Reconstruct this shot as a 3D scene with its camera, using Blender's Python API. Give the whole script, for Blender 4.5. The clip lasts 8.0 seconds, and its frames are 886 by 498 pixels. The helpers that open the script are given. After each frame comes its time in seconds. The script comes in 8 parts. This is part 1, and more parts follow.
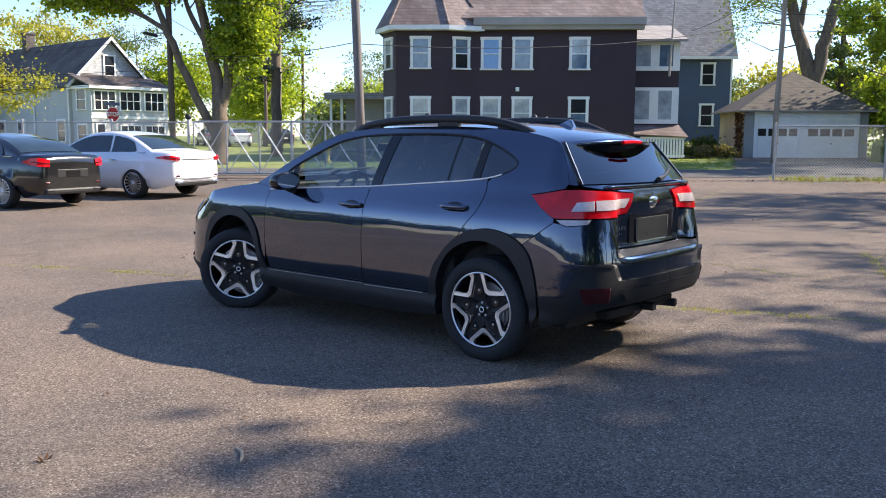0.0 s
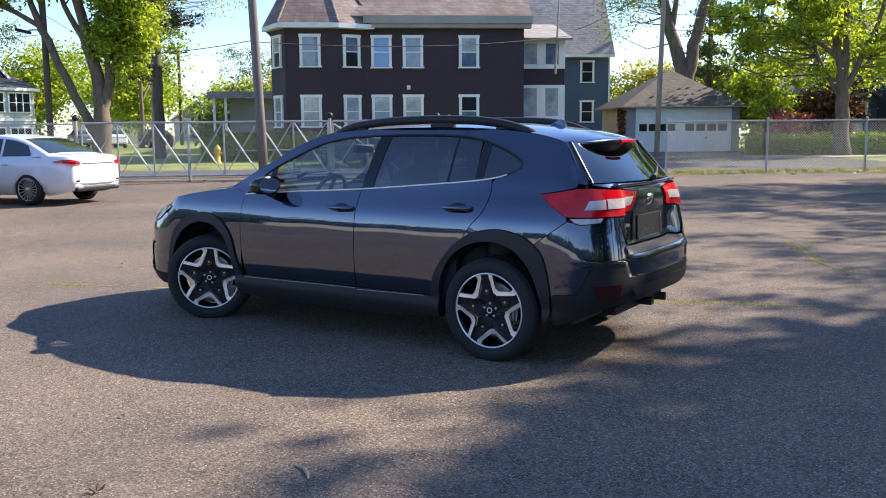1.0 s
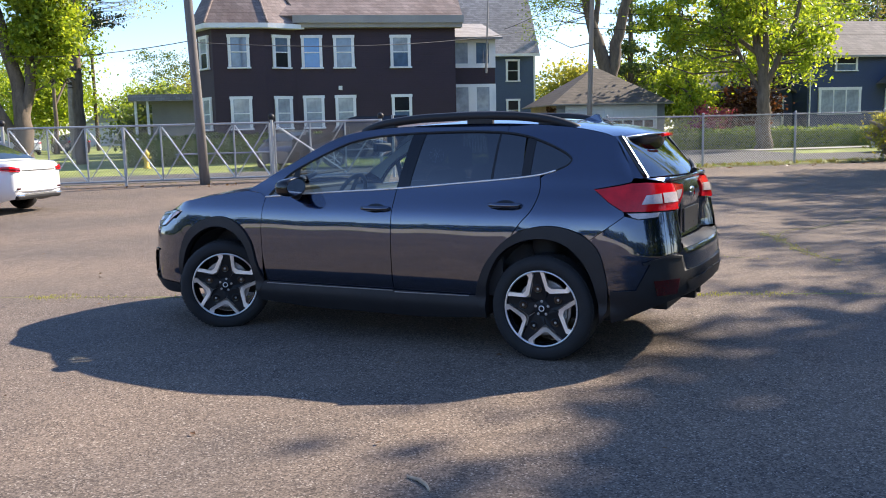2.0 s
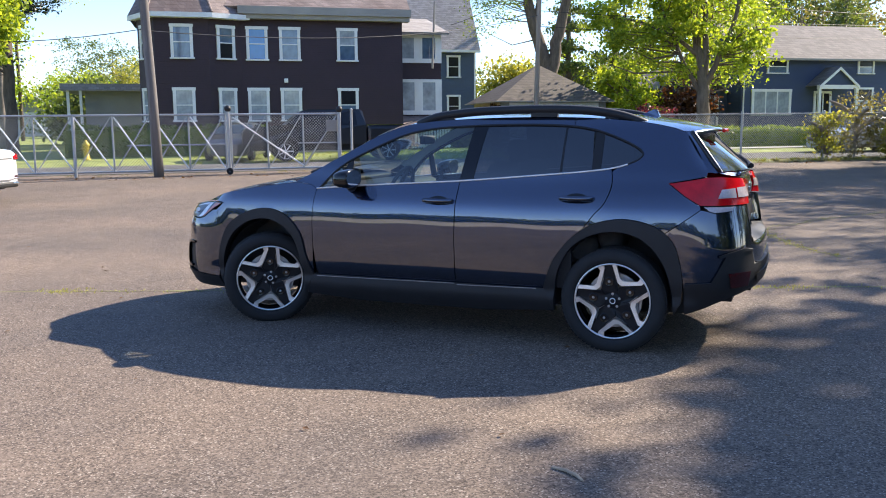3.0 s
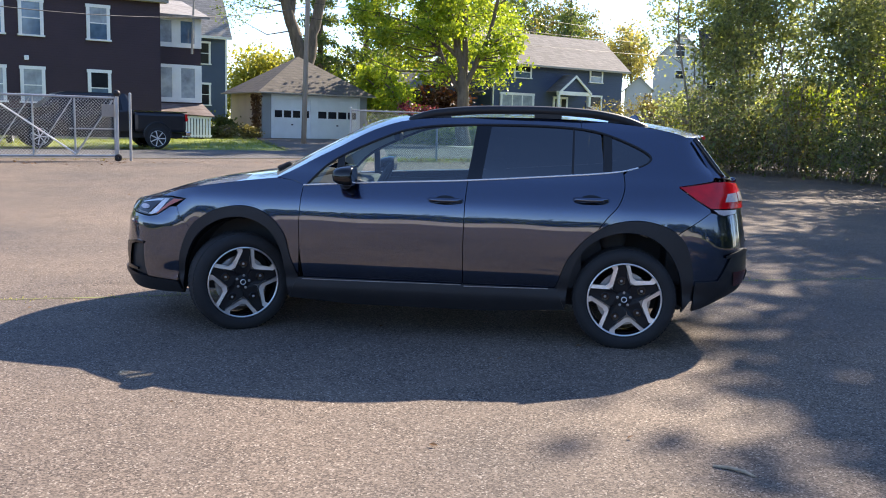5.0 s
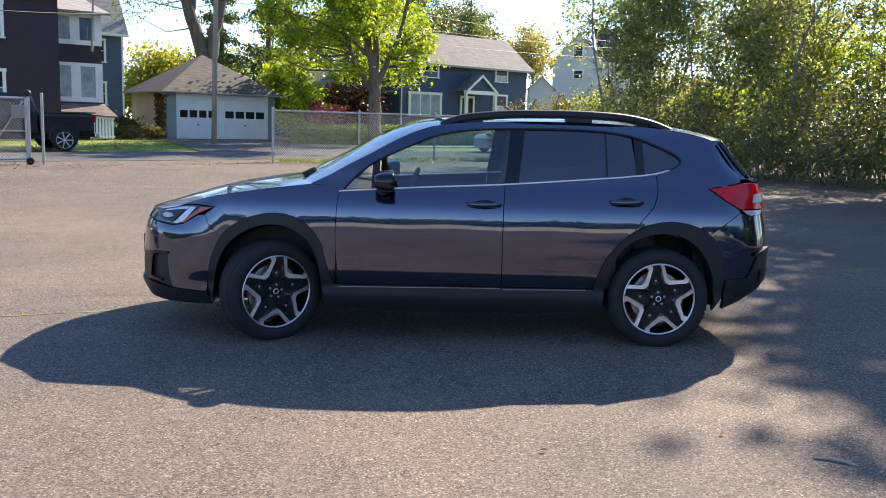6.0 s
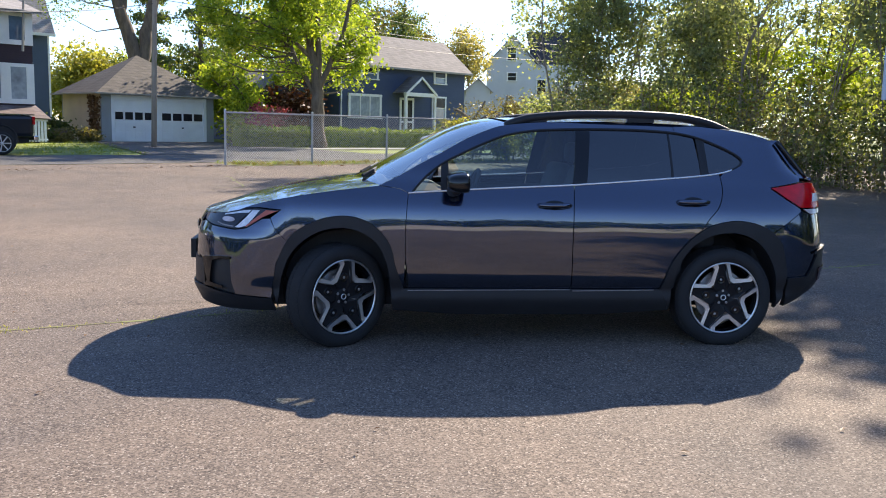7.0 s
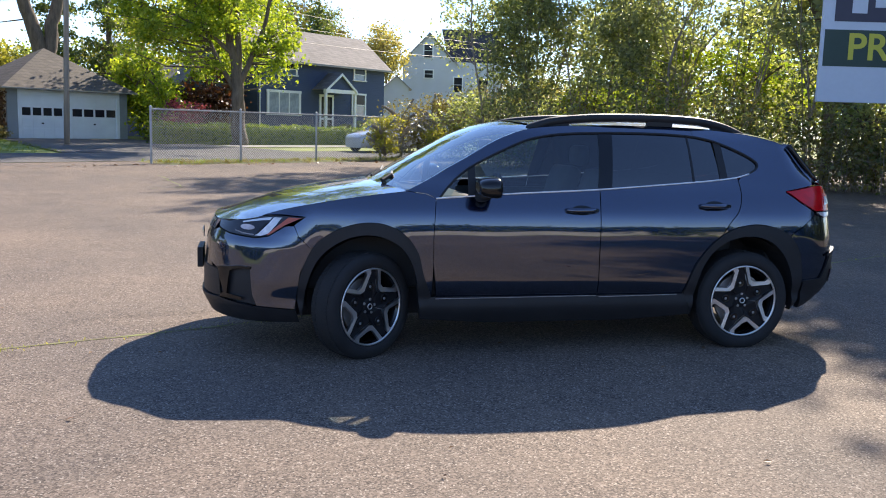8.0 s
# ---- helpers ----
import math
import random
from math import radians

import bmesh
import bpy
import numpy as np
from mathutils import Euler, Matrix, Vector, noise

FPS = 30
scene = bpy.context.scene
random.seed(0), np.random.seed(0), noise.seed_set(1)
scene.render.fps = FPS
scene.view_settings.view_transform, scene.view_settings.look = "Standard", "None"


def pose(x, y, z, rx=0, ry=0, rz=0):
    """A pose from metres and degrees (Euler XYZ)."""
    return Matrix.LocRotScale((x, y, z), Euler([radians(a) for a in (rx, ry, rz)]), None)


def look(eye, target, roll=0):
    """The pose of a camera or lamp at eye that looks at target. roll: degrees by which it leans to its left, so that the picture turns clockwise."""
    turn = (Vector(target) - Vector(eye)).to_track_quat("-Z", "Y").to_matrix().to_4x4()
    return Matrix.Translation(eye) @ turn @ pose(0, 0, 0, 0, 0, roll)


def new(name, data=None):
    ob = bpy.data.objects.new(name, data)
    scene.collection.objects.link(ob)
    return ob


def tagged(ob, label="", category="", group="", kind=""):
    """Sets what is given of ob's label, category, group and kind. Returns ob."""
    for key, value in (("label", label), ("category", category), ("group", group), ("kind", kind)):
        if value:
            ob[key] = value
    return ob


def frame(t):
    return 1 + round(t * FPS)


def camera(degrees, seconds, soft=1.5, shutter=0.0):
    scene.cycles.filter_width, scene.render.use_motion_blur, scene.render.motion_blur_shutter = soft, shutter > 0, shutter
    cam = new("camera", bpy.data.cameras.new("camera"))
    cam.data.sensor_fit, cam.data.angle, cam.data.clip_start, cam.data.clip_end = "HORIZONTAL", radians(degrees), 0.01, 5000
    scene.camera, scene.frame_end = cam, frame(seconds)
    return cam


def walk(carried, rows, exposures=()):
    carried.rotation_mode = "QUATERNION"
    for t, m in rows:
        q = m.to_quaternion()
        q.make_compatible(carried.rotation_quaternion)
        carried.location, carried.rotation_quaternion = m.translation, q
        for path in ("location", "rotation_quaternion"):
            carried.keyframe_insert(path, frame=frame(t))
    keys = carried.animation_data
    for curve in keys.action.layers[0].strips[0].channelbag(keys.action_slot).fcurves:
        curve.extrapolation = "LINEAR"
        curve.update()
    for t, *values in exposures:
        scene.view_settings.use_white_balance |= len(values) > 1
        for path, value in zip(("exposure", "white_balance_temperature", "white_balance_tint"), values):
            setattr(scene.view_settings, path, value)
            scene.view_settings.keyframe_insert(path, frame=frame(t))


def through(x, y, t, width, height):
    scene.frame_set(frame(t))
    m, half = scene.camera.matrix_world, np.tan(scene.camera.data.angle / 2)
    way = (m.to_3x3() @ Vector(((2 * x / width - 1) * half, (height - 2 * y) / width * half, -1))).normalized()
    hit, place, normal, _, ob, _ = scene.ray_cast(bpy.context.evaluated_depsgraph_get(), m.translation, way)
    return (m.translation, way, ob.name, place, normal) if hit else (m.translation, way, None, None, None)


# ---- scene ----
cam = camera(53.5, 8.0, soft=1.0)
PATH = [
    (0, (3.561, -5.386, 1.483), (2.265, -3.884, 1.23), 0.3),
    (0.5, (3.188, -5.55, 1.496), (1.931, -4.015, 1.243), -1.7),
    (1, (2.856, -5.853, 1.505), (1.78, -4.186, 1.247), -0.4),
    (1.5, (2.45, -5.987, 1.482), (1.476, -4.259, 1.229), -0.7),
    (1.7, (2.286, -6.045, 1.499), (1.325, -4.31, 1.244), -1.1),
    (2.8, (1.375, -6.49, 1.464), (0.6, -4.666, 1.192), -0.6),
    (3, (1.179, -6.556, 1.485), (0.412, -4.729, 1.213), -0.5),
    (3.5, (0.73, -6.762, 1.477), (0.165, -4.864, 1.194), 0.8),
    (4, (0.237, -6.747, 1.462), (-0.209, -4.818, 1.177), 1.3),
    (4.5, (-0.24, -6.795, 1.478), (-0.561, -4.841, 1.193), 1.9),
    (4.7, (-0.431, -6.832, 1.497), (-0.675, -4.867, 1.213), 2.0),
    (5.8, (-1.522, -6.875, 1.482), (-1.542, -4.895, 1.206), 1.2),
    (6, (-1.713, -6.88, 1.508), (-1.65, -4.9, 1.231), 1.5),
    (6.5, (-2.184, -6.766, 1.473), (-2.062, -4.789, 1.2), 1.1),
    (7, (-2.686, -6.718, 1.471), (-2.457, -4.749, 1.203), 1.4),
    (7.5, (-3.075, -6.619, 1.482), (-2.711, -4.67, 1.218), 1.7),
    (8, (-3.431, -6.422, 1.496), (-3.001, -4.487, 1.226), 1.6),
]
walk(cam, [(t, look(eye, target, roll)) for t, eye, target, roll in PATH], [(0, 1.20, 6330, 19), (3, 1.30, 6330, 19), (4.5, 1.38, 6330, 19), (6, 1.26, 6330, 19), (8, 1.15, 6330, 19)])

# ---- world, sun, exposure ----
SUN_TO = Vector((0.79, 1.12, 1.0)).normalized()
world = bpy.data.worlds.new("sky")
scene.world = world
world.use_nodes = True
wn = world.node_tree.nodes
sky = wn.new("ShaderNodeTexSky")
sky.sky_type = "NISHITA"
sky.sun_disc = False
sky.sun_elevation = math.asin(SUN_TO.z)
sky.sun_rotation = math.atan2(SUN_TO.x, SUN_TO.y)
sky.air_density, sky.dust_density, sky.ozone_density = 1.0, 0.0, 4.8
wn["Background"].inputs["Strength"].default_value = 0.118
world.node_tree.links.new(sky.outputs[0], wn["Background"].inputs[0])
sun = new("sun", bpy.data.lights.new("sun", "SUN"))
sun.data.energy, sun.data.angle, sun.data.color = 4.8, radians(0.53), (1.0, 0.91, 0.70)
sun.matrix_world = look(SUN_TO * 60, (0, 0, 0))

# ---- plan: the street runs along U, the ground rises a little towards it ----
A0 = Vector((-20.5, 10.5))
U = Vector((0.795, 0.607)).normalized()
NV = Vector((-U.y, U.x))
STREET_TURN = math.degrees(math.atan2(U.y, U.x))


def gz(x, y):
    d = -0.35 * x + 0.94 * y - 2
    return min(0.9, 0.0115 * 0.5 * (d + math.sqrt(d * d + 4)))


def W(s, n, z=0.0):
    """Street plan to world: s along the street, n across it, z over the ground."""
    x, y = A0.x + U.x * s + NV.x * n, A0.y + U.y * s + NV.y * n
    return Vector((x, y, gz(x, y) + z))


def street_pose(s, n, z=0.0, turn=0.0):
    return Matrix.Translation(W(s, n, z)) @ pose(0, 0, 0, 0, 0, STREET_TURN + turn)


# ---- mesh helpers ----
def mesh_of(name, bm, material, smooth=None):
    me = bpy.data.meshes.new(name)
    bm.to_mesh(me)
    bm.free()
    if material:
        me.materials.append(material)
    if smooth is not None:
        me.polygons.foreach_set("use_smooth", [smooth] * len(me.polygons))
    return me


def part(name, bm, material, parent, label="", smooth=None, m=None):
    ob = new(name, mesh_of(name, bm, material, smooth))
    ob.parent = parent
    if m is not None:
        ob.matrix_basis = m
    if label:
        ob["label"] = label
    return ob


def thing(name, label, category, m, group="", kind=""):
    ob = new(name)
    ob.empty_display_size = 0.2
    ob.matrix_basis = m
    return tagged(ob, label, category, group, kind)


def whole(name, bm, material, label, category, m=None, group="", kind="", smooth=None):
    ob = new(name, mesh_of(name, bm, material, smooth))
    if m is not None:
        ob.matrix_basis = m
    return tagged(ob, label, category, group, kind)


def box(bm, x0, x1, y0, y1, z0, z1, bev=0.0):
    vs = [bm.verts.new((x, y, z)) for z in (z0, z1) for y in (y0, y1) for x in (x0, x1)]
    fs = [bm.faces.new([vs[i] for i in f]) for f in ((0, 2, 3, 1), (4, 5, 7, 6), (0, 1, 5, 4), (2, 6, 7, 3), (0, 4, 6, 2), (1, 3, 7, 5))]
    if bev:
        es = list({e for f in fs for e in f.edges})
        bmesh.ops.bevel(bm, geom=es, offset=bev, segments=2, affect="EDGES", profile=0.5)
    return bm


def boxes(*rows, bev=0.0):
    bm = bmesh.new()
    for r in rows:
        box(bm, *r, bev=bev)
    return bm


def tube(bm, points, radii, sides=8, cap=True):
    """A tube along points, with a radius at each."""
    pts = [Vector(p) for p in points]
    if not hasattr(radii, "__len__"):
        radii = [radii] * len(pts)
    rings, side = [], None
    for i, p in enumerate(pts):
        way = (pts[min(i + 1, len(pts) - 1)] - pts[max(i - 1, 0)]).normalized()
        ref = side if side is not None else (Vector((1, 0, 0)) if abs(way.z) > 0.7 else Vector((0, 0, 1)))
        a = (ref - way * ref.dot(way))
        a = a.normalized() if a.length > 1e-6 else way.orthogonal().normalized()
        side = a
        b = way.cross(a)
        rings.append([bm.verts.new(p + (a * math.cos(k * math.tau / sides) + b * math.sin(k * math.tau / sides)) * radii[i]) for k in range(sides)])
    for r, q in zip(rings, rings[1:]):
        for k in range(sides):
            bm.faces.new((r[k], r[(k + 1) % sides], q[(k + 1) % sides], q[k]))
    if cap and sides > 2:
        bm.faces.new(rings[0][::-1])
        bm.faces.new(rings[-1])
    return bm


def prism(bm, outline, y0, y1):
    """An (x, z) outline drawn out from y0 to y1."""
    a = [bm.verts.new((x, y0, z)) for x, z in outline]
    b = [bm.verts.new((x, y1, z)) for x, z in outline]
    n = len(outline)
    bm.faces.new(a)
    bm.faces.new(b[::-1])
    for i in range(n):
        bm.faces.new((a[i], b[i], b[(i + 1) % n], a[(i + 1) % n]))
    bmesh.ops.recalc_face_normals(bm, faces=bm.faces[:])
    return bm


def lathe(bm, profile, sides=32, axis="y", closed=False):
    """Turns (radius, offset) pairs round an axis."""
    rings = []
    for r, o in profile:
        ring = []
        for k in range(sides):
            c, s = math.cos(k * math.tau / sides) * r, math.sin(k * math.tau / sides) * r
            ring.append(bm.verts.new((c, o, s) if axis == "y" else (c, s, o)))
        rings.append(ring)
    pairs = list(zip(rings, rings[1:])) + ([(rings[-1], rings[0])] if closed else [])
    for r, q in pairs:
        for k in range(sides):
            bm.faces.new((r[k], r[(k + 1) % sides], q[(k + 1) % sides], q[k]))
    bmesh.ops.recalc_face_normals(bm, faces=bm.faces[:])
    return bm


def lerp_table(table, x):
    if x <= table[0][0]:
        return table[0][1]
    for (a, p), (b, q) in zip(table, table[1:]):
        if x <= b:
            f = (x - a) / (b - a)
            return p + (q - p) * f
    return table[-1][1]


def smooth_step(a, b, x):
    f = min(1.0, max(0.0, (x - a) / (b - a)))
    return f * f * (3 - 2 * f)


# ---- materials ----
def nodes_of(name):
    m = bpy.data.materials.new(name)
    m.use_nodes = True
    nt = m.node_tree
    return m, nt, nt.nodes["Principled BSDF"]


def shade(col, f):
    return tuple(min(1.0, c * f) for c in col[:3]) + (1.0,)


def mat(name, col, rough=0.6, metal=0.0, var=0.25, scale=1.5, fine=40.0, bump=0.15, coat=0.0, spec=0.5, col2=None, island=False, stretch=(1, 1, 1), piece=0.0):
    """A surface with a colour that wanders at two scales, and a fine relief."""
    m, nt, p = nodes_of(name)
    tc, mp = nt.nodes.new("ShaderNodeTexCoord"), nt.nodes.new("ShaderNodeMapping")
    nt.links.new(tc.outputs["Object"], mp.inputs[0])
    mp.inputs["Scale"].default_value = stretch
    big, small = nt.nodes.new("ShaderNodeTexNoise"), nt.nodes.new("ShaderNodeTexNoise")
    for node, s, d in ((big, scale, 4), (small, fine, 3)):
        node.inputs["Scale"].default_value, node.inputs["Detail"].default_value = s, d
        nt.links.new(mp.outputs[0], node.inputs["Vector"])
    add = nt.nodes.new("ShaderNodeMath")
    add.operation = "MULTIPLY_ADD"
    add.inputs[1].default_value = 0.45
    nt.links.new(small.outputs["Fac"], add.inputs[0])
    nt.links.new(big.outputs["Fac"], add.inputs[2])
    last = add
    if island or piece:
        src = nt.nodes.new("ShaderNodeNewGeometry" if island else "ShaderNodeObjectInfo")
        more = nt.nodes.new("ShaderNodeMath")
        more.operation = "MULTIPLY_ADD"
        more.inputs[1].default_value = piece or 0.6
        nt.links.new(src.outputs["Random Per Island" if island else "Random"], more.inputs[0])
        nt.links.new(add.outputs[0], more.inputs[2])
        last = more
    ramp = nt.nodes.new("ShaderNodeValToRGB")
    ramp.color_ramp.elements[0].position, ramp.color_ramp.elements[1].position = 0.42, 1.02 + (piece or 0.6 if (island or piece) else 0)
    ramp.color_ramp.elements[0].color = shade(col, 1 - var)
    ramp.color_ramp.elements[1].color = shade(col2 or col, 1 + var)
    nt.links.new(last.outputs[0], ramp.inputs[0])
    nt.links.new(ramp.outputs[0], p.inputs["Base Color"])
    p.inputs["Roughness"].default_value, p.inputs["Metallic"].default_value = rough, metal
    p.inputs["Specular IOR Level"].default_value = spec
    p.inputs["Coat Weight"].default_value, p.inputs["Coat Roughness"].default_value = coat, 0.03
    if bump:
        bn = nt.nodes.new("ShaderNodeBump")
        bn.inputs["Strength"].default_value, bn.inputs["Distance"].default_value = bump, 0.01
        nt.links.new(small.outputs["Fac"], bn.inputs["Height"])
        nt.links.new(bn.outputs[0], p.inputs["Normal"])
    return m


def courses(name, col, pitch, rough=0.7, var=0.2, depth=0.6, gaps=0.0, col2=None):
    """Lapped boards or shingles: a saw-tooth relief up the surface, with wandering colour."""
    m = mat(name, col, rough, var=var, scale=0.7, fine=18, bump=0, col2=col2)
    nt = m.node_tree
    p = nt.nodes["Principled BSDF"]
    tc, sep, saw, bn = (nt.nodes.new("ShaderNode" + k) for k in ("TexCoord", "SeparateXYZ", "Math", "Bump"))
    div = nt.nodes.new("ShaderNodeMath")
    div.operation, saw.operation = "DIVIDE", "FRACT"
    div.inputs[1].default_value = pitch
    nt.links.new(tc.outputs["Object"], sep.inputs[0])
    nt.links.new(sep.outputs["Z"], div.inputs[0])
    nt.links.new(div.outputs[0], saw.inputs[0])
    bn.invert = True
    bn.inputs["Strength"].default_value, bn.inputs["Distance"].default_value = depth, 0.02
    nt.links.new(saw.outputs[0], bn.inputs["Height"])
    nt.links.new(bn.outputs[0], p.inputs["Normal"])
    if gaps:
        ramp = [n for n in nt.nodes if n.bl_idname == "ShaderNodeValToRGB"][0]
        brick = nt.nodes.new("ShaderNodeTexBrick")
        brick.inputs["Scale"].default_value = 1.0
        brick.inputs["Brick Width"].default_value, brick.inputs["Row Height"].default_value = gaps, pitch
        brick.inputs["Mortar Size"].default_value = 0.006
        brick.inputs["Color1"].default_value, brick.inputs["Color2"].default_value = (0.75, 0.75, 0.75, 1), (1.1, 1.1, 1.1, 1)
        brick.inputs["Mortar"].default_value = (0.5, 0.5, 0.5, 1)
        comb, mul = nt.nodes.new("ShaderNodeCombineXYZ"), nt.nodes.new("ShaderNodeMix")
        plus = nt.nodes.new("ShaderNodeMath")
        nt.links.new(sep.outputs["X"], plus.inputs[0])
        nt.links.new(sep.outputs["Y"], plus.inputs[1])
        nt.links.new(plus.outputs[0], comb.inputs[0])
        nt.links.new(sep.outputs["Z"], comb.inputs[1])
        nt.links.new(comb.outputs[0], brick.inputs["Vector"])
        mul.data_type, mul.blend_type = "RGBA", "MULTIPLY"
        mul.inputs[0].default_value = 1.0
        nt.links.new(ramp.outputs[0], mul.inputs[6])
        nt.links.new(brick.outputs["Color"], mul.inputs[7])
        nt.links.new(mul.outputs[2], p.inputs["Base Color"])
    return m


def glass(name, tint, rough=0.01, floor=0.095):
    m, nt, p = nodes_of(name)
    out = nt.nodes["Material Output"]
    nt.nodes.remove(p)
    tr, gl, mix, lw = (nt.nodes.new("ShaderNode" + k) for k in ("BsdfTransparent", "BsdfGlossy", "MixShader", "LayerWeight"))
    power, gain = nt.nodes.new("ShaderNodeMath"), nt.nodes.new("ShaderNodeMath")
    power.operation, gain.operation = "POWER", "MULTIPLY_ADD"
    power.inputs[1].default_value, gain.inputs[1].default_value, gain.inputs[2].default_value = 5.0, 0.84, floor
    lw.inputs["Blend"].default_value = 0.5
    tr.inputs[0].default_value = (*tint, 1)
    gl.inputs["Roughness"].default_value = rough
    nt.links.new(lw.outputs["Facing"], power.inputs[0])
    nt.links.new(power.outputs[0], gain.inputs[0])
    nt.links.new(gain.outputs[0], mix.inputs[0])
    nt.links.new(tr.outputs[0], mix.inputs[1])
    nt.links.new(gl.outputs[0], mix.inputs[2])
    nt.links.new(mix.outputs[0], out.inputs["Surface"])
    return m


def leaf_mat(name, dark, light, through=0.45):
    m, nt, p = nodes_of(name)
    out = nt.nodes["Material Output"]
    geo, ramp = nt.nodes.new("ShaderNodeNewGeometry"), nt.nodes.new("ShaderNodeValToRGB")
    ramp.color_ramp.elements[0].color, ramp.color_ramp.elements[1].color = (*dark, 1), (*light, 1)
    nt.links.new(geo.outputs["Random Per Island"], ramp.inputs[0])
    nt.links.new(ramp.outputs[0], p.inputs["Base Color"])
    p.inputs["Roughness"].default_value = 0.45
    tl, mix = nt.nodes.new("ShaderNodeBsdfTranslucent"), nt.nodes.new("ShaderNodeMixShader")
    gain = nt.nodes.new("ShaderNodeMix")
    gain.data_type, gain.blend_type = "RGBA", "MULTIPLY"
    gain.inputs[0].default_value = 1.0
    gain.inputs[7].default_value = (1.9, 1.7, 0.7, 1)
    nt.links.new(ramp.outputs[0], gain.inputs[6])
    nt.links.new(gain.outputs[2], tl.inputs[0])
    mix.inputs[0].default_value = through
    nt.links.new(p.outputs[0], mix.inputs[1])
    nt.links.new(tl.outputs[0], mix.inputs[2])
    nt.links.new(mix.outputs[0], out.inputs["Surface"])
    return m


def asphalt(name, col, grit, worn, coarse=160.0):
    """Worn asphalt: loose stones of several greys in a dark binder, broad stains, dust and fine cracks."""
    m, nt, p = nodes_of(name)
    tc = nt.nodes.new("ShaderNodeTexCoord")

    def tex(kind, scale, **more):
        node = nt.nodes.new("ShaderNodeTex" + kind)
        node.inputs["Scale"].default_value = scale
        for k, v in more.items():
            node.inputs[k].default_value = v
        nt.links.new(tc.outputs["Object"], node.inputs["Vector"])
        return node

    def ramp(src, a, b, ca, cb):
        r = nt.nodes.new("ShaderNodeValToRGB")
        r.color_ramp.elements[0].position, r.color_ramp.elements[1].position = a, b
        r.color_ramp.elements[0].color, r.color_ramp.elements[1].color = ca, cb
        nt.links.new(src, r.inputs[0])
        return r

    def mix(kind, fac, a, b):
        x = nt.nodes.new("ShaderNodeMix")
        x.data_type, x.blend_type = "RGBA", kind
        if isinstance(fac, float):
            x.inputs[0].default_value = fac
        else:
            nt.links.new(fac, x.inputs[0])
        for i, v in ((6, a), (7, b)):
            if isinstance(v, tuple):
                x.inputs[i].default_value = v
            else:
                nt.links.new(v, x.inputs[i])
        return x.outputs[2]

    white, black = (1, 1, 1, 1), (0, 0, 0, 1)
    stones = tex("Voronoi", coarse)
    sep = nt.nodes.new("ShaderNodeSeparateColor")
    nt.links.new(stones.outputs["Color"], sep.inputs[0])
    tone = ramp(sep.outputs[0], 0.1, 0.9, (*col, 1), (*worn, 1))
    speck = tex("Voronoi", coarse * 1.2)
    sep2 = nt.nodes.new("ShaderNodeSeparateColor")
    nt.links.new(speck.outputs["Color"], sep2.inputs[0])
    pick = ramp(sep2.outputs[0], 0.90, 0.97, black, white)
    pit = ramp(sep2.outputs[1], 0.08, 0.24, (0.46, 0.45, 0.44, 1), white)
    stone_col = mix("MULTIPLY", 1.0, mix("MIX", pick.outputs[0], tone.outputs[0], (*grit, 1)), pit.outputs[0])
    broad = tex("Noise", 0.35, Detail=5.0, Roughness=0.6)
    mid = tex("Noise", 3.0, Detail=6.0, Roughness=0.65)
    dust = ramp(mid.outputs["Fac"], 0.4, 0.75, black, white)
    base = mix("MIX", dust.outputs[0], stone_col, mix("MIX", 0.35, stone_col, (*worn, 1)))
    stain = ramp(broad.outputs["Fac"], 0.35, 0.7, (0.72, 0.74, 0.78, 1), (1.18, 1.14, 1.08, 1))
    base = mix("MULTIPLY", 1.0, base, stain.outputs[0])
    warp = tex("Noise", 0.8, Detail=4.0)
    off = nt.nodes.new("ShaderNodeVectorMath")
    off.operation = "MULTIPLY_ADD"
    off.inputs[1].default_value = (1.6, 1.6, 0)
    nt.links.new(warp.outputs["Color"], off.inputs[0])
    nt.links.new(tc.outputs["Object"], off.inputs[2])
    crack = nt.nodes.new("ShaderNodeTexVoronoi")
    crack.feature = "DISTANCE_TO_EDGE"
    crack.inputs["Scale"].default_value = 0.16
    nt.links.new(off.outputs[0], crack.inputs["Vector"])
    line = ramp(crack.outputs["Distance"], 0.0, 0.006, (0.45, 0.43, 0.4, 1), white)
    base = mix("MULTIPLY", 0.35, base, line.outputs[0])
    nt.links.new(base, p.inputs["Base Color"])
    p.inputs["Roughness"].default_value = 0.85
    p.inputs["Specular IOR Level"].default_value = 0.35
    bn = nt.nodes.new("ShaderNodeBump")
    bn.inputs["Strength"].default_value, bn.inputs["Distance"].default_value = 1.0, 0.012
    nt.links.new(sep.outputs[1], bn.inputs["Height"])
    nt.links.new(bn.outputs[0], p.inputs["Normal"])
    return m


